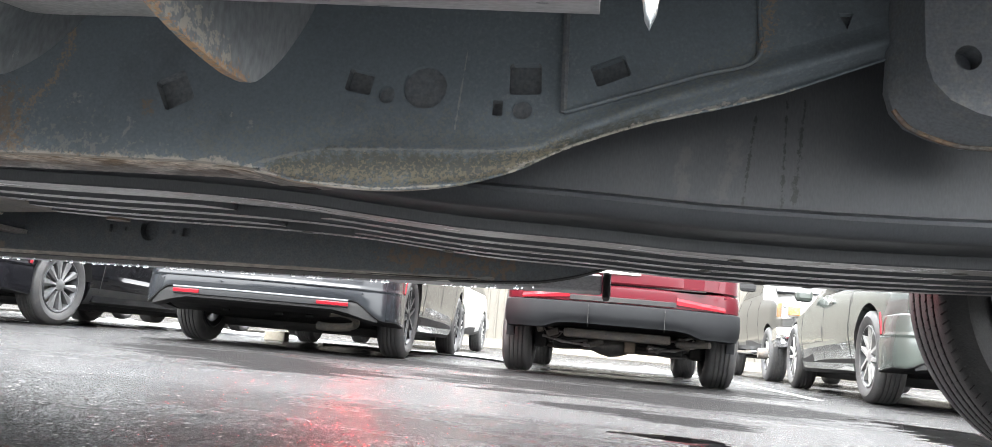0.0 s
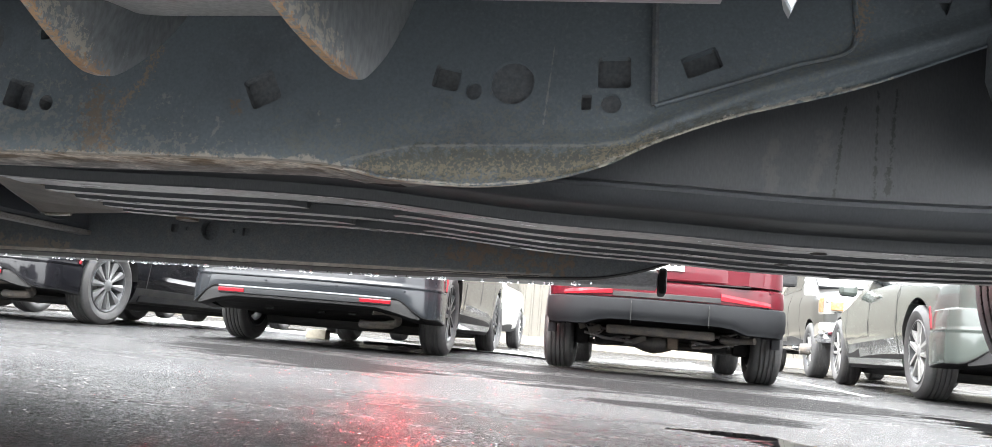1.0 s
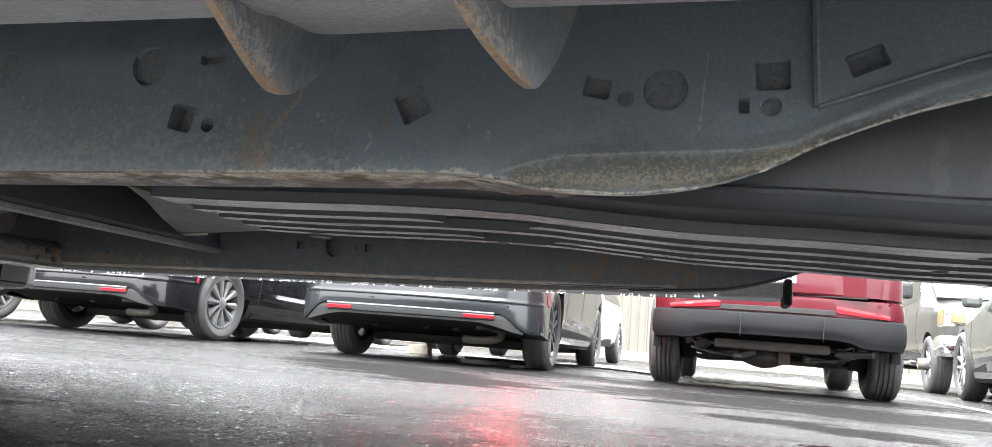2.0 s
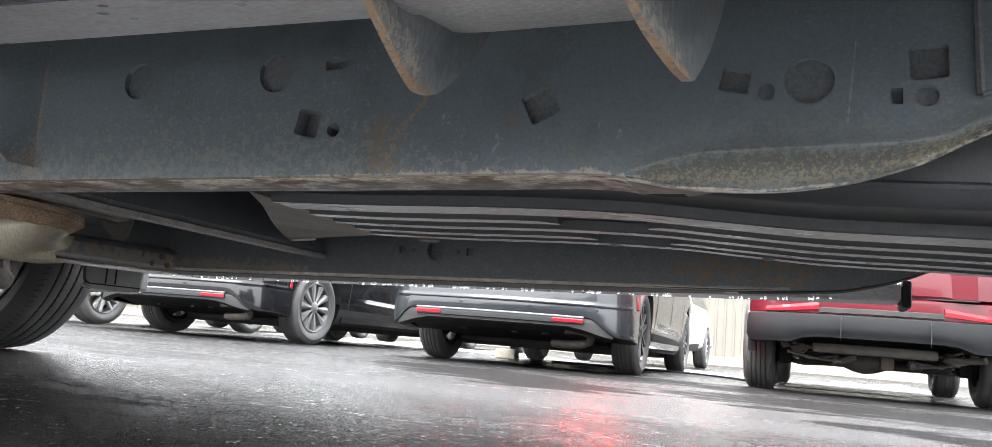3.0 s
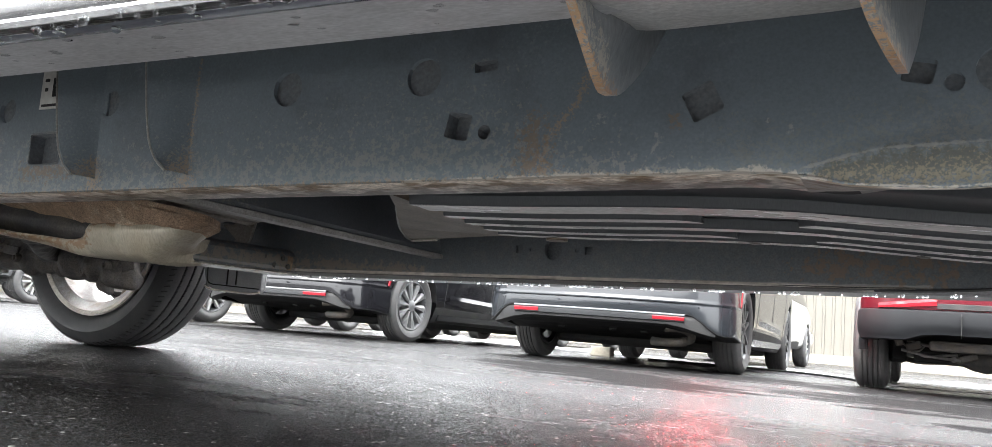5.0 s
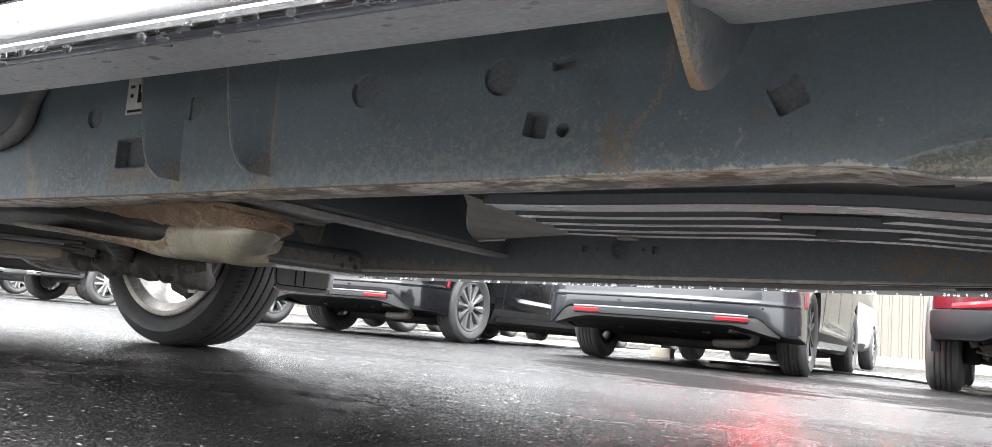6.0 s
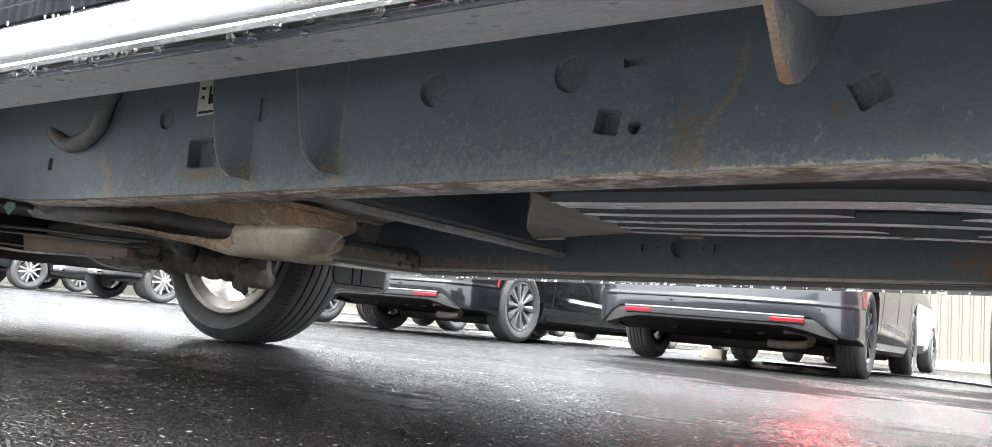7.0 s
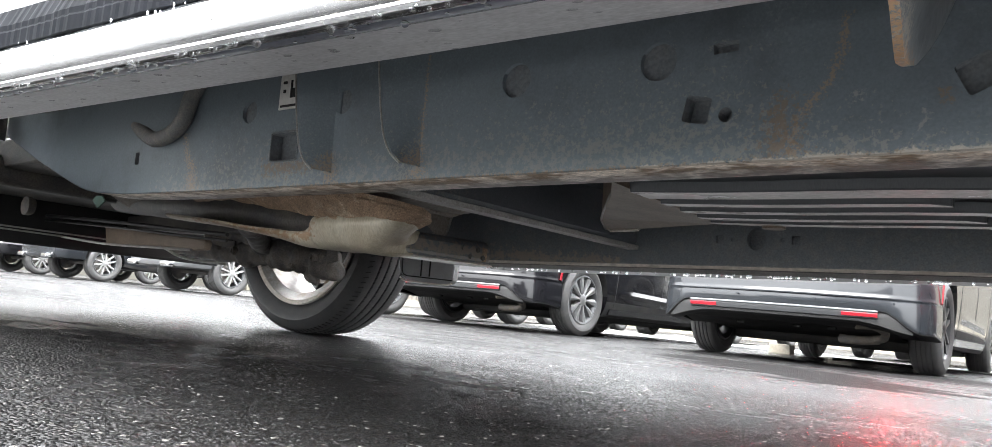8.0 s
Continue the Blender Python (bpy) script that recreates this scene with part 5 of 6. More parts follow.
part("cradle", prism([(-2.75, 0.60), (-2.70, 0.50), (-2.40, 0.50), (-2.30, 0.60)], 1.04, 2.2, "y", 0.015), M_BLACK, truck, "dark axle cradle")
for y in (0.62, 2.28):
    rows = []
    for i in range(17):
        a = math.pi * (-0.02 + 1.04 * i / 16)
        rows.append([(-3.068 + 0.56 * math.cos(a), y, 0.56 + 0.52 * math.sin(a)), (-3.068 + 0.56 * math.cos(a), y + 0.24, 0.56 + 0.52 * math.sin(a))])
    part("wheel_liner", shell(rows, 0.01), M_BLACK, truck, "black wheel arch liner")
flap = part("mud_flap", prism([(-2.60, 0.46), (-2.595, 0.37), (-2.585, 0.335), (-2.565, 0.316), (-2.53, 0.308), (-2.36, 0.298), (-2.32, 0.300), (-2.305, 0.312), (-2.30, 0.46)], 2.40, 2.432, "y", 0.008), M_FLAP, truck, "grey plastic mud flap")
for x, w in ((-2.47, 0.004), (-2.425, 0.004)):
    part("flap_groove", box((x, 2.399, 0.385), (w, 0.006, 0.12)), M_SEAM, flap)
part("flap_groove", tube([(-2.575, 2.399, 0.42), (-2.572, 2.399, 0.345), (-2.55, 2.399, 0.327), (-2.50, 2.399, 0.323), (-2.31, 2.399, 0.313)], 0.0025, 6), M_SEAM, flap)
part("flap_edge", tube([(-2.585, 2.402, 0.318), (-2.54, 2.402, 0.305), (-2.36, 2.402, 0.296), (-2.31, 2.402, 0.302)], 0.004, 8), M_LOWLIP, flap, "pale lower edge of the flap", smooth=True)
near_flap = part("mud_flap", prism([(-2.62, 0.50), (-2.60, 0.37), (-2.585, 0.335), (-2.53, 0.308), (-2.36, 0.298), (-2.305, 0.312), (-2.28, 0.50)], 2 * CEN - 2.432, 2 * CEN - 2.40, "y", 0.008), M_FLAP, truck, "grey plastic mud flap")
# the far side's running board
far_board = part("running_board", box((-1.08, 2.62, 0.405), (2.46, 0.16, 0.050), 0.008), M_BOARD, truck, "grey running board on the far side")
part("end_cap", box((0.163, 2.62, 0.400), (0.024, 0.17, 0.075), 0.008), M_CLADBLACK, far_board, "black rubber end cap")

# running board
board_rows, roll_rows = [], []
for x in (-2.35, -1.9, -1.5, -1.1, -0.7, -0.3, 0.0, 0.138):
    yo, yi = 0.50 + 0.05 * x, 0.64 + 0.045 * x
    board_rows.append([(x, yo + 0.044, 0.4378), (x, yi - 0.01, 0.4462), (x, yi - 0.002, 0.4477), (x, yi, 0.4512)])
    roll_rows.append([(x, yo, 0.4300), (x, yo + 0.010, 0.4285), (x, yo + 0.022, 0.4290), (x, yo + 0.034, 0.4325), (x, yo + 0.044, 0.4380)])
board = part("running_board", shell(board_rows, 0.05), M_BOARD, truck, "grey running board with a wet underside")
part("under_roll", shell(roll_rows, 0.04), M_ROLL, board, "dark blue grey rolled edge", smooth=True)
chrome_rows = []
for x in (-2.36, -1.9, -1.5, -1.1, -0.7, -0.3, 0.0, 0.139):
    yo = 0.50 + 0.05 * x
    chrome_rows.append([(x, yo + 0.006, 0.4290), (x, yo - 0.001, 0.4262), (x, yo - 0.007, 0.4275), (x, yo - 0.0105, 0.4315), (x, yo - 0.0100, 0.4345), (x, yo - 0.0120, 0.4360), (x, yo - 0.0165, 0.4400), (x, yo - 0.020, 0.450), (x, yo - 0.0185, 0.466), (x, yo - 0.013, 0.477), (x, yo - 0.006, 0.484)])
part("chrome_strip", shell(chrome_rows, 0.004, (0, 1, 0)), M_CHROME, board, "bright chrome strip beaded with rain", smooth=True)
pad_rows = []
for i in range(420):
    x = -2.35 + 2.48 * i / 419
    k = 0.0012 * (0.5 + 0.5 * math.sin(i * 1.9)) + (0.0016 if i % 30 < 9 else 0)
    yo = 0.50 + 0.05 * x
    pad_rows.append([(x, yo - 0.006, 0.4815), (x, yo - 0.0105 - k, 0.4825), (x + 0.004, yo - 0.012 - k, 0.50), (x + 0.010, yo - 0.004 - k, 0.525), (x, yo + 0.012, 0.538), (x, yo + 0.14, 0.540)])
part("step_pad", shell(pad_rows, 0.010), M_PAD, board, "black ribbed rubber step pad")


PAN_Y, PAN_Z = (0.49, 0.70), 0.456


def rounded(outline, per=5):
    """A closed outline, smoothed through its points."""
    n, out = len(outline), []
    for i in range(n):
        p = [Vector(outline[(i + k - 1) % n]) for k in range(4)]
        for j in range(per):
            t = j / per
            q = 0.5 * (2 * p[1] + (p[2] - p[0]) * t + (2 * p[0] - 5 * p[1] + 4 * p[2] - p[3]) * t * t + (3 * p[1] - p[0] - 3 * p[2] + p[3]) * t ** 3)
            out.append((q.x, q.y))
    return out


# the saddle that carries the board: a pan under it with two hanging cheeks
def cheek(lean):
    side = [(0.48, 0.475), (0.48, 0.444), (0.535, 0.428), (0.59, 0.411), (0.635, 0.401), (0.664, 0.3985), (0.692, 0.4045), (0.722, 0.430), (0.748, 0.462), (0.772, 0.50), (0.78, 0.53), (0.68, 0.535), (0.56, 0.50)]
    bm = prism(rounded(side), -0.0036, 0.0036, "x", 0.0016)
    for v in bm.verts:
        v.co.x += lerp(lean, v.co.y)
    return part("cheek", bm, M_BRACKET, saddle, "grey galvanised cheek with a rusty edge", smooth=True)


pan_rows = []
for i in range(33):
    t = i / 32
    x = -0.362 + 0.222 * t
    z = 0.012 * abs(2 * t - 1) ** 8
    pan_rows.append([(x, PAN_Y[0], 0.424 + z), (x, 0.52, 0.427 + z), (x, 0.60, 0.443 + z), (x, PAN_Y[1] - 0.012, PAN_Z + z), (x, PAN_Y[1] - 0.003, PAN_Z + 0.004 + z), (x, PAN_Y[1], PAN_Z + 0.014 + z)])
saddle = part("board_bracket", shell(pan_rows, 0.004), M_PAN, truck, "pale dusty pressed steel board bracket", smooth=True)
cheek([(0.45, -0.340), (0.532, -0.342), (0.582, -0.349), (0.664, -0.363), (0.70, -0.360), (0.75, -0.348), (0.78, -0.340)])
cheek([(0.45, -0.178), (0.53, -0.165), (0.595, -0.155), (0.664, -0.141), (0.70, -0.139), (0.75, -0.131), (0.78, -0.126)])
part("end_bracket", prism([(0.162, 0.50), (0.164, 0.43), (0.167, 0.408), (0.170, 0.402), (0.174, 0.412), (0.177, 0.44), (0.179, 0.50)], 0.545, 0.560, "y", 0.003), M_BRACKET, truck)

# truck body above: floor, rocker, doors, bed, bonnet
def truck_body():
    y0, y1 = CEN - 0.99, CEN + 0.99
    floor = part("cab_floor", box((-1.25, CEN, 0.70), (2.9, 1.86, 0.05), 0.01), M_BLACK, truck, "dark underbody pan")
    # the drop to z 0.49 is added to keep light off the rear rail
    side = [(-4.0, 0.75), (-3.55, 0.62), (-3.48, 0.9), (-3.3, 1.06), (-2.72, 1.06), (-2.54, 0.9), (-2.46, 0.56), (0.10, 0.56), (0.14, 0.49), (0.86, 0.49), (0.94, 0.9), (1.12, 1.02), (1.74, 1.02), (1.92, 0.9), (1.98, 0.62), (2.55, 0.66), (2.58, 1.36), (0.12, 1.36), (0.02, 1.85), (-0.2, 1.92), (-1.4, 1.92), (-2.2, 1.38), (-3.6, 1.26), (-4.0, 1.1)]
    for a, b in ((y0, y0 + 0.04), (y1 - 0.04, y1)):
        part("body_side", prism(side, a, b, "y", 0.008), M_BLACKPAINT, truck, "gloss black body side")
    part("roof", box((-0.75, CEN, 1.925), (1.5, 1.90, 0.03), 0.01), M_BLACKPAINT, truck)
    part("bonnet", box((-3.05, CEN, 1.30), (1.9, 1.90, 0.04), 0.015), M_BLACKPAINT, truck)
    part("windscreen", prism([(-1.45, 1.90), (-2.2, 1.36), (-2.22, 1.38), (-1.47, 1.92)], y0 + 0.05, y1 - 0.05), M_GLASS, truck)
    part("rear_window", prism([(0.03, 1.84), (0.12, 1.38), (0.10, 1.38), (0.01, 1.84)], y0 + 0.05, y1 - 0.05), M_GLASS, truck)
    part("bed_floor", box((1.33, CEN, 0.80), (2.4, 1.86, 0.04), 0.01), M_BLACK, truck)
    part("tailgate", box((2.56, CEN, 1.0), (0.05, 1.90, 0.68), 0.012), M_BLACKPAINT, truck)
    part("front_bumper", box((-4.02, CEN, 0.68), (0.12, 1.94, 0.24), 0.03), M_CHROME, truck)
    part("rear_bumper", box((2.68, CEN, 0.66), (0.16, 1.90, 0.18), 0.03), M_CHROME, truck)
    part("engine_pan", box((-3.05, CEN, 0.78), (1.3, 0.8, 0.3), 0.06), M_BLACK, truck)


truck_body()


# ---- parked cars ----
class Shape:
    """A car's skin: roof line over its length (y from the rear), half width over height, plan taper."""

    def __init__(self, length, roof, width, plan, low):
        self.length, self.roof, self.width, self.plan, self.low = length, roof, width, plan, low

    def top(self, y):
        return lerp(self.roof, y)

    def half(self, y, z):
        d = max(self.top(y) - z, 0)
        k = min(d / 0.16, 1)
        return lerp(self.width, z) * smooth_lerp(self.plan, y) * (1 - (1 - k) ** 2.6) ** 0.5

    def bottom(self, y):
        return smooth_lerp(self.low, y)

    def skin(self, side, y0, y1, z0, z1, off, ny=14, nz=8):
        """A patch of the flank set off from it."""
        rows = []
        for i in range(ny + 1):
            y = y0 + (y1 - y0) * i / ny
            rows.append([(side * (self.half(y, z0 + (z1 - z0) * j / nz) + off), y, z0 + (z1 - z0) * j / nz) for j in range(nz + 1)])
        return rows

    def body(self):
        bm = bmesh.new()
        ys = sorted(set([0, 0.02, 0.05, 0.1, 0.16, 0.25] + [self.length * i / 48 for i in range(1, 48)] + [self.length - d for d in (0.1, 0.05, 0.02, 0)]))
        fr = [0, 0.04, 0.1, 0.18, 0.27, 0.36, 0.45, 0.54, 0.63, 0.72, 0.80, 0.87, 0.92, 0.96, 0.985, 1.0]
        rings = []
        for y in ys:
            b, t = self.bottom(y), self.top(y)
            right = [(self.half(y, b + (t - b) * f), b + (t - b) * f) for f in fr]
            ring = [(0, b)] + right + [(-w, z) for w, z in right[-2::-1]]
            rings.append([bm.verts.new((w, y, z)) for w, z in ring])
        n = len(rings[0])
        for A, B in zip(rings, rings[1:]):
            for i in range(n):
                bm.faces.new((A[i], A[(i + 1) % n], B[(i + 1) % n], B[i]))
        bm.faces.new(rings[0])
        bm.faces.new(rings[-1][::-1])
        return bm


def sweep(plan, profile, bm=None):
    """A closed profile of (out, z), or one for each point, carried along a plan curve of (x, y), out to its right-hand side."""
    bm = bm or bmesh.new()
    P = [Vector((x, y)) for x, y in plan]
    rings = []
    for i, p in enumerate(P):
        d = (P[min(i + 1, len(P) - 1)] - P[max(i - 1, 0)]).normalized()
        nrm = Vector((d.y, -d.x))
        now = profile(p.x, p.y) if callable(profile) else profile
        rings.append([bm.verts.new((p.x + nrm.x * o, p.y + nrm.y * o, z)) for o, z in now])
    n = len(rings[0])
    for A, B in zip(rings, rings[1:]):
        for k in range(n):
            bm.faces.new((A[k], A[(k + 1) % n], B[(k + 1) % n], B[k]))
    bm.faces.new(rings[0][::-1])
    bm.faces.new(rings[-1])
    return bm


def rear_plan(half, back, corner, side, bulge=0.05):
    """The rear bumper's line from the left flank round the rear to the right flank."""
    pts = [(-half, side)]
    for i in range(9):
        a = math.pi / 2 * i / 8
        pts.append((-half + corner * (1 - math.cos(a)), back + bulge + corner * (1 - math.sin(a))))
    for i in range(1, 12):
        x = (-half + corner) + 2 * (half - corner) * i / 12
        pts.append((x, back + bulge * (x / (half - corner)) ** 2))
    for i in range(9):
        a = math.pi / 2 * i / 8
        pts.append((half - corner * (1 - math.sin(a)), back + bulge + corner * (1 - math.cos(a))))
    pts.append((half, side))
    return pts


def plan_between(plan, x0, x1):
    return [p for p in plan if x0 <= p[0] <= x1]


def car_base(name, label, shape, paint, axles, track, r, rim, w, spokes, face, style, at, group="parked cars", dark_low=None):
    root = thing(name, label, "car", group, at=at)
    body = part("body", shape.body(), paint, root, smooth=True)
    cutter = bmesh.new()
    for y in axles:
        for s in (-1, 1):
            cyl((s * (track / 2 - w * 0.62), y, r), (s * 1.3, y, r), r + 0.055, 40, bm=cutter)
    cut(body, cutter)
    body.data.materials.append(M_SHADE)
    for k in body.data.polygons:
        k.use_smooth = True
        # low faces that point down take the near-black second material
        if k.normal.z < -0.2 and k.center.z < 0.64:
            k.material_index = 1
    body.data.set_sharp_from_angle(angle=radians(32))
    for i, y in enumerate(axles):
        for s in (-1, 1):
            wh = wheel_parts(root, r, rim, w, spokes, face, style, 48)
            wh.matrix_local = pose(s * track / 2, y, r, 20 * i + 13 * s, 0, 0 if s > 0 else 180)
    for y in axles:
        part("axle_beam", cyl((-track / 2 + 0.1, y, r - 0.02), (track / 2 - 0.1, y, r - 0.02), 0.035, 12), M_BLACK, root, smooth=True)
    return root, body


VAN = Shape(5.18, [(0, 0.98), (0.05, 1.08), (0.20, 1.36), (0.40, 1.68), (0.8, 1.76), (2.0, 1.78), (3.1, 1.74), (3.5, 1.60), (4.25, 1.10), (4.9, 0.92), (5.1, 0.78), (5.18, 0.62)],
            [(0.15, 0.86), (0.24, 0.93), (0.36, 0.965), (0.55, 0.985), (0.80, 1.0), (1.0, 0.985), (1.2, 0.92), (1.6, 0.76), (1.8, 0.66)],
            [(0, 0.64), (0.06, 0.75), (0.14, 0.85), (0.28, 0.93), (0.6, 0.985), (1.0, 1.0), (4.0, 1.0), (4.6, 0.96), (5.0, 0.85), (5.18, 0.70)],
            [(0, 0.66), (0.14, 0.66), (0.20, 0.42), (0.35, 0.30), (0.6, 0.25), (1.2, 0.22), (4.2, 0.20), (5.18, 0.22)])


# a lower car of the same length
CROSS = Shape(5.0, [(0, 0.96), (0.05, 1.02), (0.25, 1.22), (0.6, 1.40), (1.2, 1.48), (2.3, 1.46), (2.9, 1.34), (3.5, 0.99), (4.5, 0.84), (4.9, 0.72), (5.0, 0.56)],
              [(0.15, 0.86), (0.24, 0.92), (0.36, 0.945), (0.50, 0.972), (0.62, 0.985), (0.66, 0.975), (0.85, 0.965), (1.0, 0.90), (1.3, 0.76), (1.5, 0.66)],
              VAN.plan[:7] + [(4.0, 1.0), (4.5, 0.95), (4.85, 0.84), (5.0, 0.70)], [(0, 0.66), (0.14, 0.66), (0.20, 0.42), (0.35, 0.30), (0.6, 0.25), (1.2, 0.22), (4.2, 0.20), (5.0, 0.22)])


def van(label, paint, at, spokes, face, style, lit=None, chrome_strip=M_WHEEL, wheel_r=0.362, shape=VAN):
    low = shape is not VAN
    root, body = car_base("hatchback" if low else "minivan", label, shape, paint, (1.05, 4.14), 1.73, wheel_r, 0.238, 0.225, spokes, face, style, at)
    plan = rear_plan(0.975, -0.03, 0.30, 0.60, 0.09)

    def bumper_profile(x, y):
        d = 0.416 - 0.140 * smooth_lerp([(0.70, 0.0), (0.93, 1.0)], abs(x)) - 0.03 * smooth_lerp([(0.3, 0.0), (0.6, 1.0)], y)
        k = 0.0 if low else 1 - smooth_lerp([(0.66, 0.0), (0.84, 1.0)], abs(x))
        r = 0.35 + 0.45 * k
        return [(-0.10, 0.668), (-0.02 - 0.004 * k, 0.664), (0.006 - 0.006 * k, 0.650), (0.014 - 0.004 * k, 0.60), (0.018 - 0.001 * k, 0.540), (0.0195, 0.526), (0.021 + 0.007 * r, 0.517), (0.021 + 0.009 * r, 0.510), (0.021 + 0.007 * r, 0.503), (0.021, 0.498), (0.022, 0.486), (0.028, 0.46), (0.027, d + 0.04), (0.0265, d + 0.016), (0.025, d + 0.010), (0.021, d + 0.003), (0.014, d), (-0.10, d)]

    bumper = part("rear_bumper", sweep(plan, bumper_profile), paint, root, smooth=True)
    bumper.data.materials.append(M_CLADBLACK)
    for f in bumper.data.polygons:
        f.material_index = 1 if f.normal.z < -0.3 and f.center.z < 0.44 else 0

    def lip_profile(x, y):
        d = 0.330 - 0.07 * smooth_lerp([(0.55, 0.0), (0.93, 1.0)], abs(x))
        return [(-0.06, 0.417), (0.002, 0.414), (0.012, 0.400), (0.014, 0.37), (0.006, d + 0.012), (-0.016, d), (-0.06, d - 0.004)]

    part("valance", sweep(plan_between(plan, -0.90, 0.90), lip_profile), M_CLADBLACK, root, "black textured plastic valance", smooth=True)
    part("underside_panel", shell([[(-0.72, 0.06, 0.365), (0.72, 0.06, 0.365)], [(-0.74, 0.25, 0.30), (0.74, 0.25, 0.30)], [(-0.74, 0.45, 0.275), (0.74, 0.45, 0.275)], [(-0.72, 0.75, 0.27), (0.72, 0.75, 0.27)]], 0.03), M_SHADE, root, "black plastic underside panel")
    for x, y in ((-0.40, 0.40), (0.05, 0.36), (0.32, 0.30)):
        part("panel_slot", box((x, y, 0.272 + 0.05 * (0.45 - y)), (0.06, 0.03, 0.02), 0.005), M_SEAM, root)
    if chrome_strip:
        part("trim_strip", sweep(plan_between(plan, -0.68, 0.68), [(0.0, 0.423), (0.031, 0.422), (0.034, 0.417), (0.033, 0.411), (0.0, 0.398)]), chrome_strip, root, "thin bright trim strip")
    part("lower_band", sweep(plan_between(plan, -0.72, 0.72), [(0.0, 0.410), (0.026, 0.409), (0.028, 0.396), (0.022, 0.366), (0.010, 0.360), (0.0, 0.360)]), M_BAND, root, "grey plastic lower band", smooth=True)
    for s in (-1, 1):
        seg = [(x, y) for x, y in plan if 0.43 <= s * x <= 0.70]
        part("reflector", sweep(seg, [(0.0, 0.402), (0.031, 0.402), (0.033, 0.396), (0.029, 0.374), (0.0, 0.372)]), M_REFLECT, root, "red rear reflector")
        for x in (0.28, 0.78):
            part("parking_sensor", cyl((s * x, -0.03 + 0.09 * (x / 0.7) ** 2 * (1 if x < 0.7 else 1.1), 0.475), (s * x, -0.075 + 0.09 * (x / 0.7) ** 2 * (1 if x < 0.7 else 1.1), 0.475), 0.008, 12), paint, root)
        part("side_reflector", box((s * 1.003, 0.575, 0.60), (0.012, 0.030, 0.17), 0.005, m=pose(0, 0, 0, -14, 0, 0)), M_REFLECT, root, "thin red side reflector")
        lamp = M_TAIL if lit and s in lit else M_REFLECT
        part("tail_lamp", box((s * 0.82, 0.14, 1.00), (0.06, 0.09, 0.18), 0.015), lamp, root, "red tail lamp" + (" switched on" if lamp == M_TAIL else ""))
        part("window", shell(shape.skin(s, 0.75, 2.9 if low else 3.35, 0.96 if low else 1.10, 1.28 if low else 1.55, 0.004, 16, 6), 0.006, (-s, 0, 0)), M_GLASS, root)
        for y in (1.62, 2.62, 3.62):
            part("door_gap", shell(shape.skin(s, y, y + 0.010, 0.32, 0.94 if low else 1.08, 0.002, 1, 12), 0.003, (-s, 0, 0)), M_SEAM, root)
        ridge = []
        for i in range(15):
            y = 1.72 + 1.86 * i / 14
            z = 0.475 - 0.045 * i / 14
            k = min(1, i / 2, (14 - i) / 3)
            ridge.append([(s * (shape.half(y, z + up) + off * k), y, z + up) for up, off in ((0.045, 0.001), (0.020, 0.010), (0.0, 0.022), (-0.012, 0.016), (-0.045, 0.001))])
        part("door_crease", shell(ridge, 0.004, (-s, 0, 0)), paint, root, smooth=True)
        part("sill_trim", shell(shape.skin(s, 1.55, 3.65, 0.24, 0.30, 0.012, 12, 2), 0.02, (-s, 0, 0)), paint, root)
        part("door_handle", box((s * (0.955 if low else 0.99), 2.35, 0.86 if low else 0.98), (0.03, 0.20, 0.03), 0.01), paint, root)
        part("mirror", box((s * 1.04, 3.25 if low else 3.62, 0.98 if low else 1.06), (0.18, 0.10, 0.13), 0.04), paint, root)
    # hatch with its gap
    part("hatch", box((0, 0.010, 0.82), (1.36, 0.05, 0.29), 0.02), paint, root, "tailgate panel", smooth=True)
    part("hatch_gap", box((0, 0.012, 0.671), (1.38, 0.05, 0.010)), M_SEAM, root)
    if low:
        part("windscreen", prism([(2.92, 1.335), (3.48, 1.01), (3.46, 0.985), (2.90, 1.31)], -0.66, 0.66, "x"), M_GLASS, root)
        part("rear_window", prism([(0.26, 1.235), (0.60, 1.41), (0.61, 1.395), (0.27, 1.22)], -0.56, 0.56, "x"), M_GLASS, root)
    if not low:
        part("rear_window", prism([(0.045, 1.12), (0.195, 1.38), (0.33, 1.58), (0.34, 1.57), (0.205, 1.36), (0.055, 1.10)], -0.62, 0.62, "x"), M_GLASS, root)
        part("windscreen", prism([(3.52, 1.595), (4.22, 1.125), (4.20, 1.10), (3.50, 1.57)], -0.70, 0.70, "x"), M_GLASS, root)
    for s in (-1, 1):
        part("headlamp", shell(shape.skin(s, 4.5 if low else 4.75, 4.82 if low else 5.05, 0.62, 0.72, 0.006, 4, 2), 0.01, (-s, 0, 0)), M_LENS, root)
    # underside: muffler, pipe, tank
    part("muffler", tube([(0.33, 0.52, 0.215), (0.40, 0.50, 0.21), (0.52, 0.50, 0.215), (0.60, 0.52, 0.225)], 0.034, 14), M_GREASE, root, "dull steel muffler", smooth=True)
    part("tail_pipe", tube([(0.56, 0.51, 0.225), (0.64, 0.48, 0.24), (0.66, 0.38, 0.29), (0.60, 0.28, 0.32), (0.50, 0.22, 0.315)], 0.030, 12), M_GREASE, root, smooth=True)
    # added block that keeps the gap under the car dark
    part("dark_gap_block", box((0, 2.7, 0.205), (1.44, 3.2, 0.11), 0.04), M_SHADE, root)
    part("twist_beam", box((0, 1.05, 0.28), (1.3, 0.12, 0.07), 0.02), M_BLACK, root)
    return root


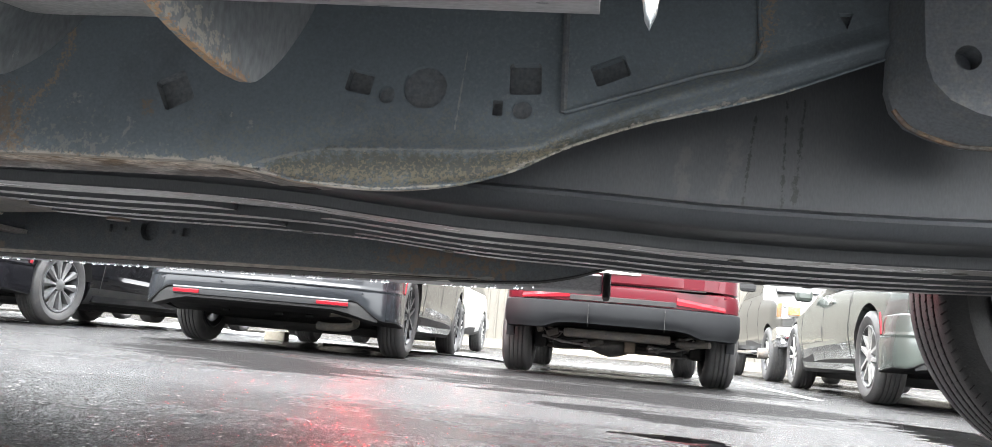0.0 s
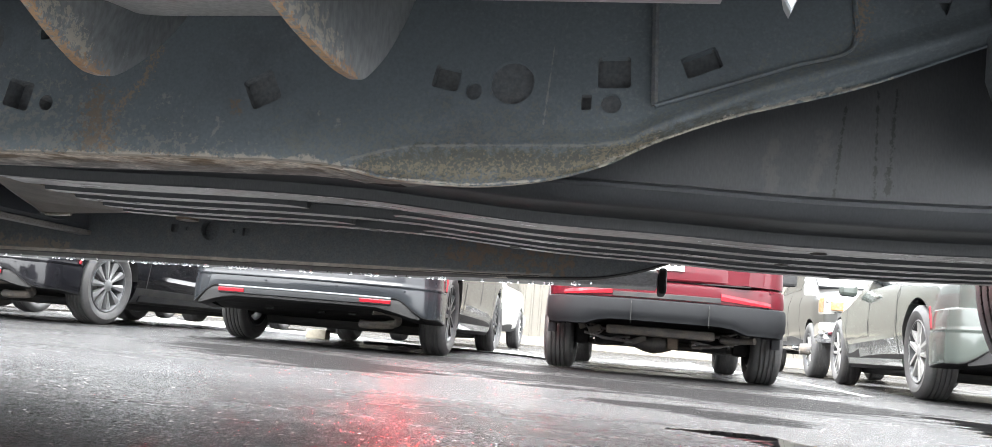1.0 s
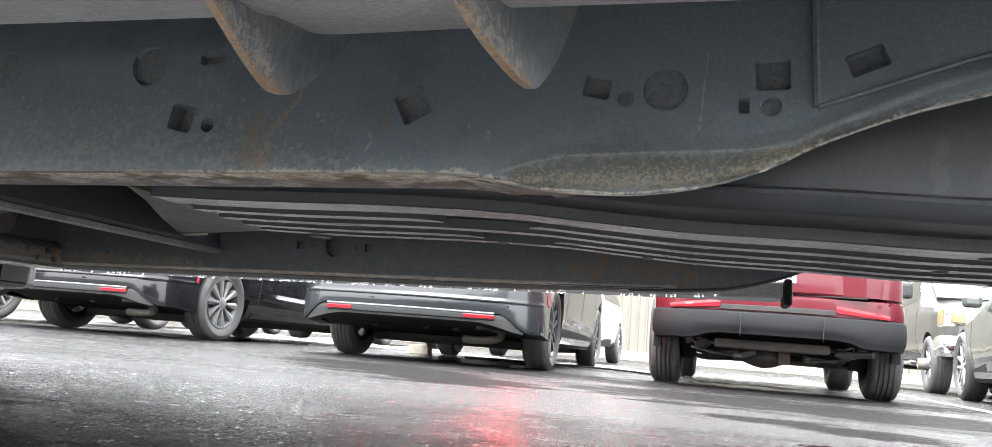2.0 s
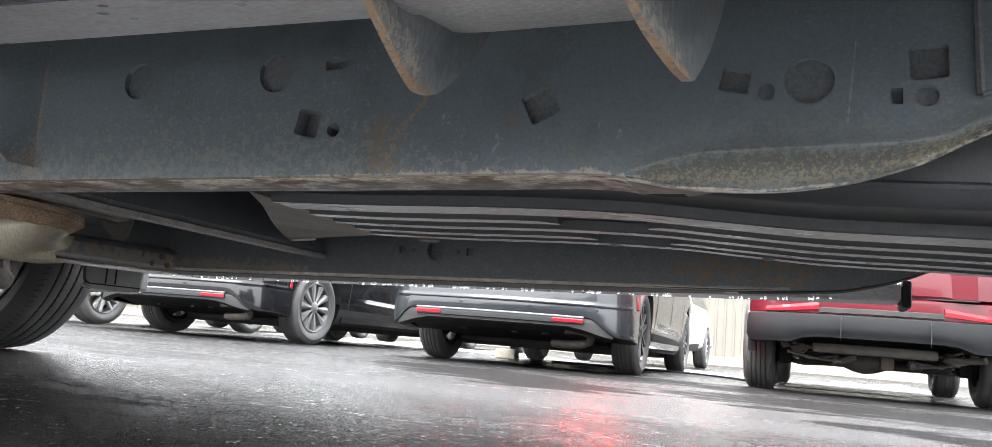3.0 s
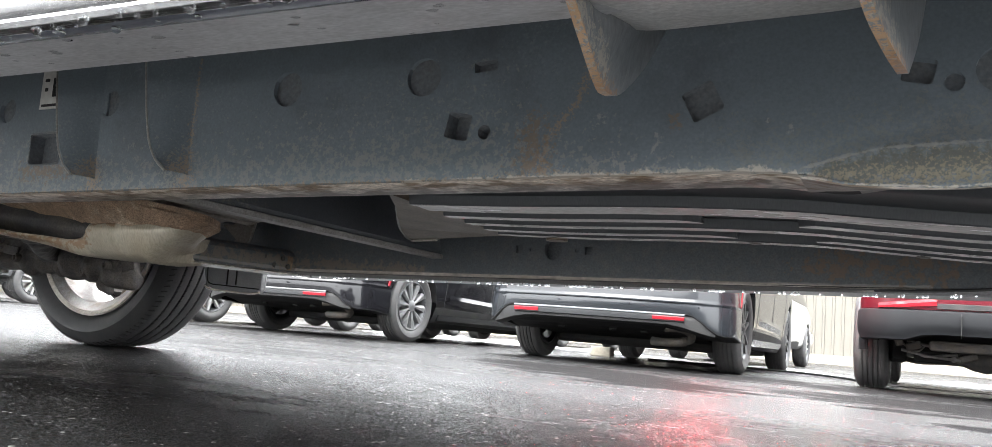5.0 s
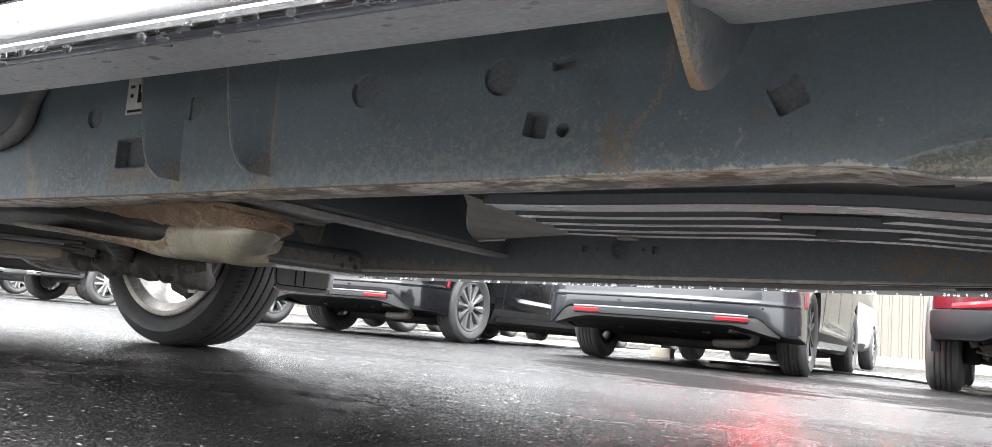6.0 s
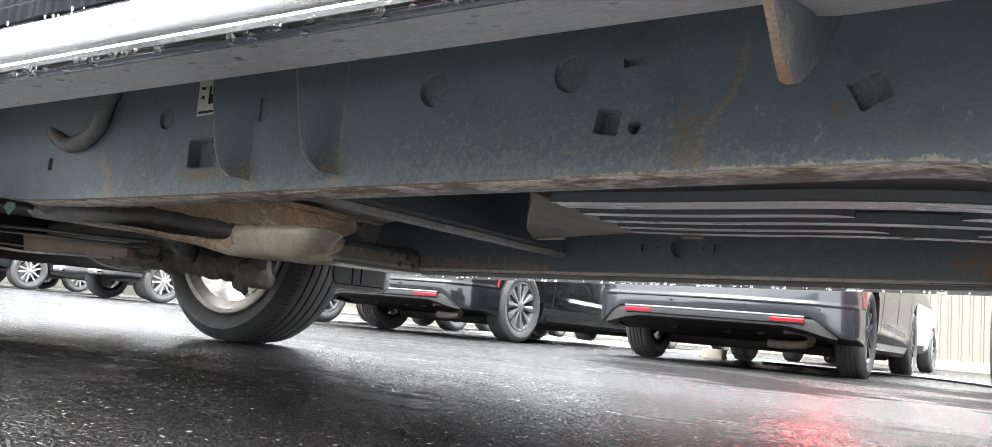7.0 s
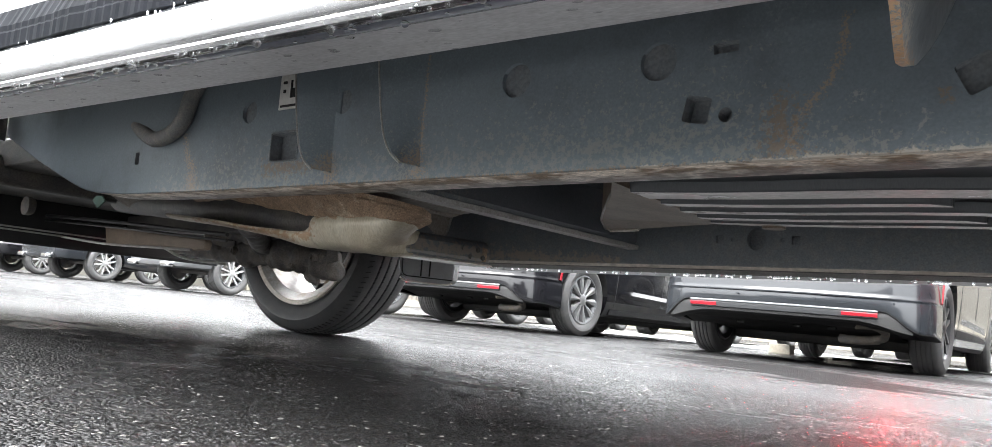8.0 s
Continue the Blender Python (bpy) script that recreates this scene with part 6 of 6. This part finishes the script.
VAN_GREY = van("dark grey minivan, rear end wet, tail lamps lit", M_VANGREY, pose(-2.40, 6.15, 0, 0, 0, 2.0), 5, M_DARKALU, "dark", (1,), chrome_strip=M_INNER)
VAN_BLACK = van("black minivan with a bright strip across its bumper", M_VANBLACK, pose(-5.725, 6.22, 0, 0, 0, -1.5), 10, M_WHEEL, "blade", chrome_strip=M_WHEEL)
CAR_SILVER = van("silver green hatchback, wet, parked beside the red car", M_SILVER, pose(3.17, 6.00, 0, 0, 0, -2.0), 5, M_BRIGHT, "twin", chrome_strip=None, shape=CROSS)

SUV = Shape(4.62, [(0, 1.02), (0.05, 1.10), (0.18, 1.34), (0.42, 1.58), (0.9, 1.65), (2.2, 1.67), (2.7, 1.58), (3.35, 1.16), (4.3, 1.02), (4.55, 0.86), (4.62, 0.65)],
            [(0.2, 0.77), (0.36, 0.845), (0.5, 0.872), (0.8, 0.89), (1.0, 0.872), (1.3, 0.75), (1.65, 0.60)],
            [(0, 0.64), (0.06, 0.75), (0.14, 0.85), (0.28, 0.93), (0.55, 0.985), (1.0, 1.0), (3.6, 1.0), (4.2, 0.95), (4.5, 0.84), (4.62, 0.7)],
            [(0, 0.70), (0.14, 0.70), (0.22, 0.50), (0.4, 0.44), (0.9, 0.38), (2.0, 0.30), (4.0, 0.28), (4.62, 0.36)])


def suv(at):
    root, body = car_base("suv", "red SUV with grey plastic bumper, wet, seen from behind", SUV, M_RED, (1.0, 3.72), 1.61, 0.365, 0.225, 0.24, 5, M_ALU, "plain", at)
    plan = rear_plan(0.842, -0.03, 0.28, 0.58, 0.08)

    def bumper_profile(x, y):
        d = 0.352 + 0.045 * (1 - smooth_lerp([(0.42, 0.0), (0.58, 1.0)], abs(x)))
        return [(-0.08, 0.556), (0.016, 0.555), (0.026, 0.550), (0.030, 0.540), (0.034, 0.47), (0.030, d + 0.045), (0.020, d + 0.030), (0.012, d + 0.004), (-0.004, d), (-0.10, d)]

    part("rear_bumper", sweep(plan, bumper_profile), M_CLAD, root, "grey unpainted plastic bumper", smooth=True)
    part("upper_bumper", sweep(plan, [(-0.08, 0.688), (-0.004, 0.686), (0.012, 0.676), (0.018, 0.60), (0.014, 0.558), (-0.08, 0.557)]), M_RED, root, smooth=True)
    part("rear_quarter", sweep(plan, [(-0.10, 1.06), (-0.05, 1.06), (-0.012, 0.96), (0.002, 0.84), (0.004, 0.70), (-0.08, 0.692)]), M_RED, root, smooth=True)
    part("step_strip", sweep(plan_between(plan, -0.46, 0.46), [(0.0, 0.606), (0.016, 0.604), (0.021, 0.596), (0.024, 0.566), (0.0, 0.560)]), M_SHADE, root, "black tread strip on the bumper")
    for x in (-0.24, 0.30):
        part("bumper_gap", sweep([p for p in [(x - 0.003, -0.029), (x + 0.003, -0.029)]], [(0.02, 0.54), (0.038, 0.52), (0.038, 0.40), (0.02, 0.38)]), M_SEAM, root)
    for s in (-1, 1):
        seg = [(x, y) for x, y in plan if 0.35 <= s * x <= 0.72]
        part("reflector", sweep(seg, lambda x, y: [(0.0, 0.635 - 0.12 * (abs(x) - 0.4)), (0.024, 0.630 - 0.12 * (abs(x) - 0.4)), (0.030, 0.610 - 0.12 * (abs(x) - 0.4)), (0.028, 0.582 - 0.07 * (abs(x) - 0.4)), (0.0, 0.578 - 0.07 * (abs(x) - 0.4))]), M_REFLECT, root, "red lower tail lamp")
        part("tail_lamp", shell(SUV.skin(s, 0.02, 0.30, 0.98, 1.10, 0.008, 6, 3), 0.012, (-s, 0, 0)), M_REFLECT, root)
        part("window", shell(SUV.skin(s, 0.45, 2.75, 1.10, 1.45, 0.004, 14, 5), 0.006, (-s, 0, 0)), M_GLASS, root)
        part("wheel_arch_trim", sweep_arch(s, 1.0, 0.365, 0.425, 0.868), M_CLAD, root)
        part("wheel_arch_trim", sweep_arch(s, 3.72, 0.365, 0.425, 0.868), M_CLAD, root)
        part("mirror", box((s * 0.99, 2.95, 1.12), (0.18, 0.10, 0.14), 0.04), M_RED, root)
        part("parking_sensor", cyl((s * 0.72, 0.02, 0.66), (s * 0.72, -0.03, 0.66), 0.011, 12), M_RED, root)
        part("trailing_arm", tube([(s * 0.66, 1.02, 0.26), (s * 0.50, 0.92, 0.225), (s * 0.30, 0.92, 0.235), (s * 0.14, 0.94, 0.24)], 0.020, 8), M_BLACK, root)
        part("damper", cyl((s * 0.60, 0.92, 0.30), (s * 0.54, 0.98, 0.62), 0.028, 12), M_BLACK, root)
        part("link_arm", tube([(s * 0.50, 0.72, 0.285), (s * 0.44, 0.70, 0.262), (s * 0.36, 0.70, 0.272), (s * 0.24, 0.72, 0.29)], 0.010, 8), M_DULLALU, root)
        part("bush", cyl((s * 0.26, 0.70, 0.255), (s * 0.26, 0.78, 0.255), 0.020, 12), M_DULLALU, root)
    part("hatch", sweep(plan_between(plan, -0.58, 0.58), [(-0.04, 1.02), (-0.02, 1.02), (0.000, 0.96), (0.014, 0.84), (0.016, 0.71), (0.008, 0.698), (-0.04, 0.698)]), M_RED, root, "red tailgate panel", smooth=True)
    part("hatch_gap", box((0.0, 0.010, 0.692), (1.16, 0.05, 0.008)), M_SEAM, root)
    plate = part("number_plate", box((-0.04, -0.052, 0.845), (0.31, 0.008, 0.155), 0.003), M_LABEL, root, "white number plate with dark bars")
    for k in range(6):
        part("plate_bar", box((-0.155 + 0.046 * k, -0.057, 0.84), (0.030, 0.004, 0.075)), M_INK, plate)
    part("rear_window", prism([(0.05, 1.14), (0.17, 1.36), (0.36, 1.54), (0.37, 1.53), (0.18, 1.34), (0.06, 1.12)], -0.58, 0.58, "x"), M_GLASS, root)
    part("windscreen", prism([(2.74, 1.57), (3.32, 1.19), (3.30, 1.17), (2.72, 1.55)], -0.66, 0.66, "x"), M_GLASS, root)
    # underside
    muffler = part("muffler", box((-0.02, 0.36, 0.335), (0.80, 0.18, 0.070), 0.02), M_GREASE, root, "long dull steel muffler", smooth=True)
    for k in range(6):
        part("bolt", cyl((-0.38 + 0.14 * k, 0.268, 0.342), (-0.38 + 0.14 * k, 0.262, 0.342), 0.008, 6), M_BLACK, muffler)
    for x, y, z, w, h in ((-0.52, 0.62, 0.33, 0.10, 0.06), (0.50, 0.60, 0.32, 0.12, 0.07), (-0.18, 0.72, 0.27, 0.14, 0.05), (0.28, 0.74, 0.262, 0.10, 0.06), (0.62, 0.52, 0.36, 0.06, 0.09), (-0.62, 0.52, 0.37, 0.05, 0.10)):
        part("link_bracket", box((x, y, z), (w, 0.05, h), 0.012, m=pose(0, 0, 0, 0, 20 * (1 if x > 0 else -1), 12)), M_GREASE, root)
    for x0, x1, z0, z1 in ((-0.60, -0.22, 0.30, 0.25), (0.24, 0.62, 0.245, 0.31), (-0.56, -0.30, 0.37, 0.33), (0.34, 0.58, 0.33, 0.38)):
        part("thin_link", tube([(x0, 0.68, z0), ((x0 + x1) / 2, 0.66, (z0 + z1) / 2 - 0.01), (x1, 0.68, z1)], 0.011, 8), M_DULLALU, root, smooth=True)
    part("tail_pipe", tube([(0.43, 0.38, 0.315), (0.58, 0.34, 0.318), (0.66, 0.28, 0.325)], 0.024, 12), M_GREASE, root, smooth=True)
    for s in (-1, 1):
        part("spring_seat", box((s * 0.40, 0.85, 0.275), (0.24, 0.18, 0.11), 0.03), M_SHADE, root)
        part("knuckle", box((s * 0.63, 0.95, 0.29), (0.12, 0.2, 0.17), 0.03), M_SHADE, root)
        part("brake_hose", tube([(s * 0.60, 0.80, 0.36), (s * 0.55, 0.76, 0.31), (s * 0.49, 0.75, 0.30), (s * 0.45, 0.77, 0.335)], 0.007, 8), M_EDGE, root)
    part("subframe", box((0, 0.98, 0.235), (1.06, 0.10, 0.045), 0.015), M_BLACK, root)
    part("differential", lathe([(0.0005, -0.16), (0.04, -0.16), (0.07, -0.08), (0.085, 0.0), (0.07, 0.08), (0.04, 0.16), (0.0005, 0.16)], 20, False), M_BLACK, root, smooth=True).matrix_local = pose(-0.05, 0.92, 0.255)
    part("half_shaft", cyl((-0.7, 1.0, 0.30), (0.7, 1.0, 0.30), 0.02, 10), M_BLACK, root)
    part("diff_bracket", box((0.10, 0.84, 0.262), (0.09, 0.05, 0.10), 0.01), M_SHIELD, root)
    part("floor_pan", box((0.1, 2.3, 0.27), (0.9, 1.4, 0.06), 0.03), M_BLACK, root)
    return root


def sweep_arch(s, y, r0, r1, x):
    bm = bmesh.new()
    rows = []
    for i in range(21):
        a = math.pi * (-0.06 + 1.12 * i / 20)
        c, q = math.cos(a), math.sin(a)
        rows.append([(s * (x - 0.05), y + c * (r0 + 0.045), 0.365 + q * (r0 + 0.045)), (s * (x + 0.008), y + c * (r0 + 0.045), 0.365 + q * (r0 + 0.045)), (s * (x + 0.010), y + c * (r1 + 0.04), 0.365 + q * (r1 + 0.04)), (s * (x - 0.05), y + c * (r1 + 0.04), 0.365 + q * (r1 + 0.04))])
    V = [[bm.verts.new(p) for p in r] for r in rows]
    for A, B in zip(V, V[1:]):
        for k in range(4):
            bm.faces.new((A[k], A[(k + 1) % 4], B[(k + 1) % 4], B[k]))
    bm.faces.new(V[0])
    bm.faces.new(V[-1][::-1])
    return bm


RED_SUV = suv(pose(0.30, 6.22, 0, 0, 0, 0))

PICKUP = Shape(5.9, [(0, 1.20), (1.9, 1.22), (2.0, 1.75), (2.2, 1.92), (3.4, 1.93), (4.1, 1.38), (5.6, 1.26), (5.85, 1.1), (5.9, 0.75)],
               [(0.4, 0.88), (0.55, 0.96), (0.8, 1.0), (1.1, 1.0), (1.3, 0.94), (1.9, 0.74)],
               [(0, 0.95), (0.3, 1.0), (5.0, 1.0), (5.6, 0.95), (5.9, 0.82)],
               [(0, 0.58), (1.0, 0.50), (4.8, 0.46), (5.9, 0.50)])


def pickup(label, paint, at, spokes=8, face=M_ALU):
    root, body = car_base("pickup", label, PICKUP, paint, (1.25, 4.85), 1.76, 0.40, 0.235, 0.27, spokes, face, "plain", at)
    front = [(-x, 5.9 - (y)) for x, y in rear_plan(1.0, -0.05, 0.22, 0.40, 0.06)]
    part("front_bumper", sweep(front, [(-0.1, 0.78), (0.02, 0.77), (0.05, 0.72), (0.05, 0.56), (0.02, 0.50), (-0.1, 0.50)]), M_CHROME, root, "chrome front bumper", smooth=True)
    for s in (-1, 1):
        part("front_lamp", box((s * 0.74, 5.86, 1.02), (0.36, 0.10, 0.20), 0.03), M_LENS, root, "clear front lamp")
        part("front_amber", box((s * 0.84, 5.90, 1.0), (0.16, 0.05, 0.12), 0.01), M_AMBER, root, "amber turn lamp")
    part("grille", box((0, 5.90, 0.98), (1.1, 0.06, 0.34), 0.03), M_CHROME, root)
    part("rear_bumper", box((0, -0.06, 0.66), (1.86, 0.14, 0.2), 0.04), M_CHROME, root)
    for s in (-1, 1):
        part("headlamp", shell(PICKUP.skin(s, 5.36, 5.80, 0.90, 1.18, 0.008, 6, 4), 0.02, (-s, 0, 0)), M_LENS, root, "clear headlamp with amber corner")
        part("amber_corner", shell(PICKUP.skin(s, 5.40, 5.60, 0.93, 1.13, 0.016, 4, 3), 0.006, (-s, 0, 0)), M_AMBER, root, "amber turn lamp")
        part("window", shell(PICKUP.skin(s, 2.15, 3.75, 1.36, 1.75, 0.004, 12, 5), 0.006, (-s, 0, 0)), M_GLASS, root)
        part("side_step", box((s * 1.00, 3.05, 0.42), (0.16, 2.0, 0.06), 0.02), M_CHROME, root, "chrome side step")
        part("mirror", box((s * 1.16, 3.95, 1.50), (0.26, 0.12, 0.24), 0.05), M_CLADBLACK, root)
        part("wheel_hub", cyl((s * 0.90, 4.85, 0.40), (s * 1.12, 4.85, 0.40), 0.10, 16, 0.075), M_GREASE, root)
        for y in (2.05, 3.05, 4.05):
            part("door_gap", shell(PICKUP.skin(s, y, y + 0.012, 0.56, 1.30, 0.002, 1, 8), 0.003, (-s, 0, 0)), M_SEAM, root)
    part("windscreen", prism([(3.42, 1.90), (4.08, 1.42), (4.06, 1.39), (3.40, 1.87)], -0.72, 0.72, "x"), M_GLASS, root)
    return root


PICKUP_TAN = pickup("grey beige pickup with chrome bumper, facing this row", M_TAN, pose(3.64, 18.15, 0, 0, 0, 180))

# cars further off, of which little more than the lower half shows
def suv_plain(label, paint, at, name="suv"):
    root, body = car_base(name, label, SUV, paint, (1.0, 3.72), 1.555, 0.365, 0.235, 0.24, 5, M_BRIGHT, "twin", at)
    plan = rear_plan(0.868, -0.03, 0.26, 0.58, 0.07)
    part("rear_bumper", sweep(plan, [(-0.08, 0.66), (0.0, 0.655), (0.03, 0.62), (0.03, 0.46), (0.0, 0.40), (-0.08, 0.37)]), paint, root, smooth=True)
    for s in (-1, 1):
        part("tail_lamp", shell(SUV.skin(s, 0.02, 0.30, 0.92, 1.10, 0.008, 6, 3), 0.012, (-s, 0, 0)), M_REFLECT, root)
        part("window", shell(SUV.skin(s, 0.45, 2.75, 1.10, 1.45, 0.004, 14, 5), 0.006, (-s, 0, 0)), M_GLASS, root)
        part("exhaust_tip", box((s * 0.52, -0.02, 0.42), (0.26, 0.12, 0.085), 0.03), M_CHROME, root, "bright exhaust tip")
    part("rear_window", prism([(0.05, 1.14), (0.17, 1.36), (0.36, 1.54), (0.37, 1.53), (0.18, 1.34), (0.06, 1.12)], -0.58, 0.58, "x"), M_GLASS, root)
    part("windscreen", prism([(2.74, 1.57), (3.32, 1.19), (3.30, 1.17), (2.72, 1.55)], -0.66, 0.66, "x"), M_GLASS, root)
    return root


SILVER_SUV = suv_plain("silver SUV with bright exhaust tips, seen across the lot", M_GREYPAINT, pose(-13.5, 7.6, 0))
BLACK_SUV = suv_plain("black SUV parked close beside the black minivan", M_VANBLACK, pose(-8.60, 6.50, 0))
DARK_SUV = suv_plain("dark grey SUV parked at the end of the row", M_VANGREY, pose(-17.92, 7.65, 0))
END_SUV = suv_plain("black SUV parked at the end of the row", M_VANBLACK, pose(-21.3, 7.9, 0))
WHITE_SUV = suv_plain("white SUV parked nose to nose with the minivan", M_WHITE, pose(-3.00, 17.6, 0, 0, 0, 180))
FAR_SEDAN = suv_plain("dark SUV in the next row", M_VANBLACK, pose(-6.6, 17.4, 0, 0, 0, 180))
FAR_SEDAN2 = suv_plain("silver SUV in the next row", M_GREYPAINT, pose(-10.2, 17.2, 0, 0, 0, 180))


# ---- building, kerb, slush ----
def building():
    b = thing("building", "long building clad in beige vertical metal siding", "building", kind="structure")
    wall = part("wall", box((0, 30.2, 3.0), (90, 0.3, 6.0)), M_SIDING, b, "beige ribbed metal siding")
    ribs = bmesh.new()
    for i in range(300):
        x = -45 + 0.3 * i
        prism([(x, 30.05), (x + 0.02, 30.015), (x + 0.08, 30.015), (x + 0.10, 30.05)], 0.3, 5.9, "z", bm=ribs)
    tagged(part("siding_ribs", ribs, M_SIDING, wall), kind="stuff")
    part("plinth", box((0, 30.02, 0.15), (90, 0.10, 0.3)), M_CONCRETE, wall)
    part("roof", box((0, 36, 6.1), (91, 12.4, 0.25), 0.05), M_CLAD, b)
    return b


building()


# added out of view: blocks the low sky mirrored in the left ground
def unseen_sky_block():
    b = thing("unseen_sky_block", "added unseen beige block that keeps low sky off the left ground", "building", kind="structure")
    part("wall", box((-42, 5, 5.0), (0.3, 50, 10.0)), M_SIDING, b, "beige metal siding")
    part("roof", box((-47, 5, 10.1), (10.4, 51, 0.25), 0.05), M_CLAD, b)
    return b


unseen_sky_block()


def slush(name, x0, x1, y0, y1, h, seed):
    """A low uneven ridge of slushy snow."""
    rnd = random.Random(seed)
    rows = []
    nx, ny = max(int((x1 - x0) / 0.08), 8), 8
    off = rnd.random() * 50
    for i in range(nx + 1):
        x = x0 + (x1 - x0) * i / nx
        row = []
        for j in range(ny + 1):
            t = j / ny
            wob = 0.25 * noise.noise((x * 1.3 + off, t, 0))
            y = y0 + (y1 - y0) * (t + wob * 0.5)
            e = math.sin(math.pi * t) * min(1, 3 * i / nx, 3 * (nx - i) / nx)
            z = -0.004 + h * e * (0.5 + 0.9 * noise.noise((x * 2.1 + off, y * 2.0, 3.1)) + 0.35 * noise.noise((x * 7, y * 7, off)))
            row.append((x, y, z))
        rows.append(row)
    bm = grid(rows)
    ob = part(name, bm, M_SNOW, smooth=True)
    return tagged(ob, "low ridge of white melting slush on the asphalt", "snow", "slush ridges", "stuff")


slush("slush_ridge", -0.5, 1.6, 11.4, 12.4, 0.07, 1)
slush("slush_ridge", -2.4, -0.9, 10.6, 11.6, 0.05, 2)
slush("slush_ridge", -9.0, -3.0, 11.6, 12.6, 0.08, 3)

stop = box((-3.44, 9.3, 0.055), (0.24, 0.16, 0.11), 0.012)
tagged(part("parking_stop", stop, M_CONCRETE), "short beige concrete block on wet asphalt", "parking stop")
# parking line and hose
line = box((1.76, 8.8, 0.002), (0.09, 4.4, 0.004))
tagged(part("parking_line", line, M_LINE), "worn white parking line on wet asphalt", "road marking", "parking lines", "structure")
hose = tube([(-0.55, 8.2, 0.012), (-0.75, 8.9, 0.012), (-1.1, 9.6, 0.012), (-1.6, 9.9, 0.012), (-2.3, 9.7, 0.012), (-2.9, 9.3, 0.012)], 0.012, 8)
tagged(part("hose", hose, M_HOSE, smooth=True), "thin black hose lying on wet ground", "hose")


# ---- water drops and grit ----
def drop_mesh(name, squash, mat):
    bm = bmesh.new()
    bmesh.ops.create_icosphere(bm, subdivisions=2, radius=1)
    for v in bm.verts:
        v.co.z *= squash
        if v.co.z > 0:
            v.co.z *= 0.35
    for f in bm.faces:
        f.smooth = True
    me = bpy.data.meshes.new(name)
    bm.to_mesh(me)
    bm.free()
    me.materials.append(mat)
    return me


DROP = drop_mesh("water_drop", 1.15, M_DROP)
FLAT_DROP = drop_mesh("water_drop", 0.35, M_DROP)
rnd = random.Random(11)
# along the chrome strip's lower edge
x = -1.75
while x < 0.10:
    d = new("water_drop", DROP)
    d.parent = board
    r = rnd.choice((0.0016, 0.0022, 0.003, 0.0042))
    d.matrix_local = pose(x, 0.50 + 0.05 * x + rnd.choice((rnd.uniform(-0.010, 0.002), rnd.uniform(0.002, 0.016))), 0.4264) @ Matrix.Diagonal((r, r, r, 1))
    x += rnd.choice((0.006, 0.008, 0.012, 0.02, 0.03))
# on the outer face of the chrome
for i in range(90):
    x, z = rnd.uniform(-1.7, -0.5), rnd.uniform(0.446, 0.478)
    d = new("water_drop", FLAT_DROP)
    d.parent = board
    r = rnd.choice((0.0012, 0.0018, 0.0026))
    d.matrix_local = pose(x, 0.50 + 0.05 * x - 0.020, z, -90, 0, 0) @ Matrix.Diagonal((r, r, r, 1))
# flattened drops that cling to the board's underside
for i in range(170):
    x, t = rnd.uniform(-1.7, 0.1), rnd.uniform(0.15, 0.95)
    d = new("water_drop", FLAT_DROP)
    d.parent = board
    r = 0.0016 + 0.0044 * rnd.random() ** 2
    d.matrix_local = pose(x, 0.534 + 0.05 * x + (0.106 - 0.005 * x) * t, 0.4365 + 0.0118 * t, 0, 0, 0) @ Matrix.Diagonal((r * 1.5, r, r * 0.5, 1))
# beads that hang from the far rail
bm = bmesh.new()
x = -2.35
while x < -0.02:
    r = rnd.choice((0.0026, 0.0034, 0.0046))
    g = bmesh.ops.create_icosphere(bm, subdivisions=2, radius=r)
    for v in g["verts"]:
        v.co.z *= 1.2
    bmesh.ops.translate(bm, vec=(x, FAR + 0.112 + rnd.uniform(-0.006, 0.006), far_bottom(x) - 0.008), verts=g["verts"])
    x += rnd.choice((0.008, 0.009, 0.012, 0.018, 0.03, 0.05))
tagged(part("water_bead", bm, M_DROP, far_rail, "clear hanging water beads", smooth=True), kind="stuff")

# grit and chips on the asphalt near the truck
verts, faces = [], []
rg = random.Random(5)
for i in range(2600):
    x, y = rg.uniform(-2.2, 0.6), 0.35 + 1.6 * rg.random() ** 1.5
    r = 0.0006 + 0.0015 * rg.random() ** 4
    a = rg.random() * 6.3
    k = len(verts)
    for j in range(4):
        verts.append((x + r * (1.4 if j % 2 else 0.8) * math.cos(a + j * 1.57), y + r * (1.0 if j % 2 else 0.8) * math.sin(a + j * 1.57), 0.0005))
    verts.append((x + r * 0.2, y, r * rg.uniform(0.5, 1.0)))
    faces += [(k, k + 1, k + 4), (k + 1, k + 2, k + 4), (k + 2, k + 3, k + 4), (k + 3, k, k + 4)]
me = bpy.data.meshes.new("grit")
me.from_pydata(verts, [], faces)
me.materials.append(M_GRIT)
tagged(new("grit", me), "scattered pale grit and chips on wet asphalt", "grit", kind="stuff")
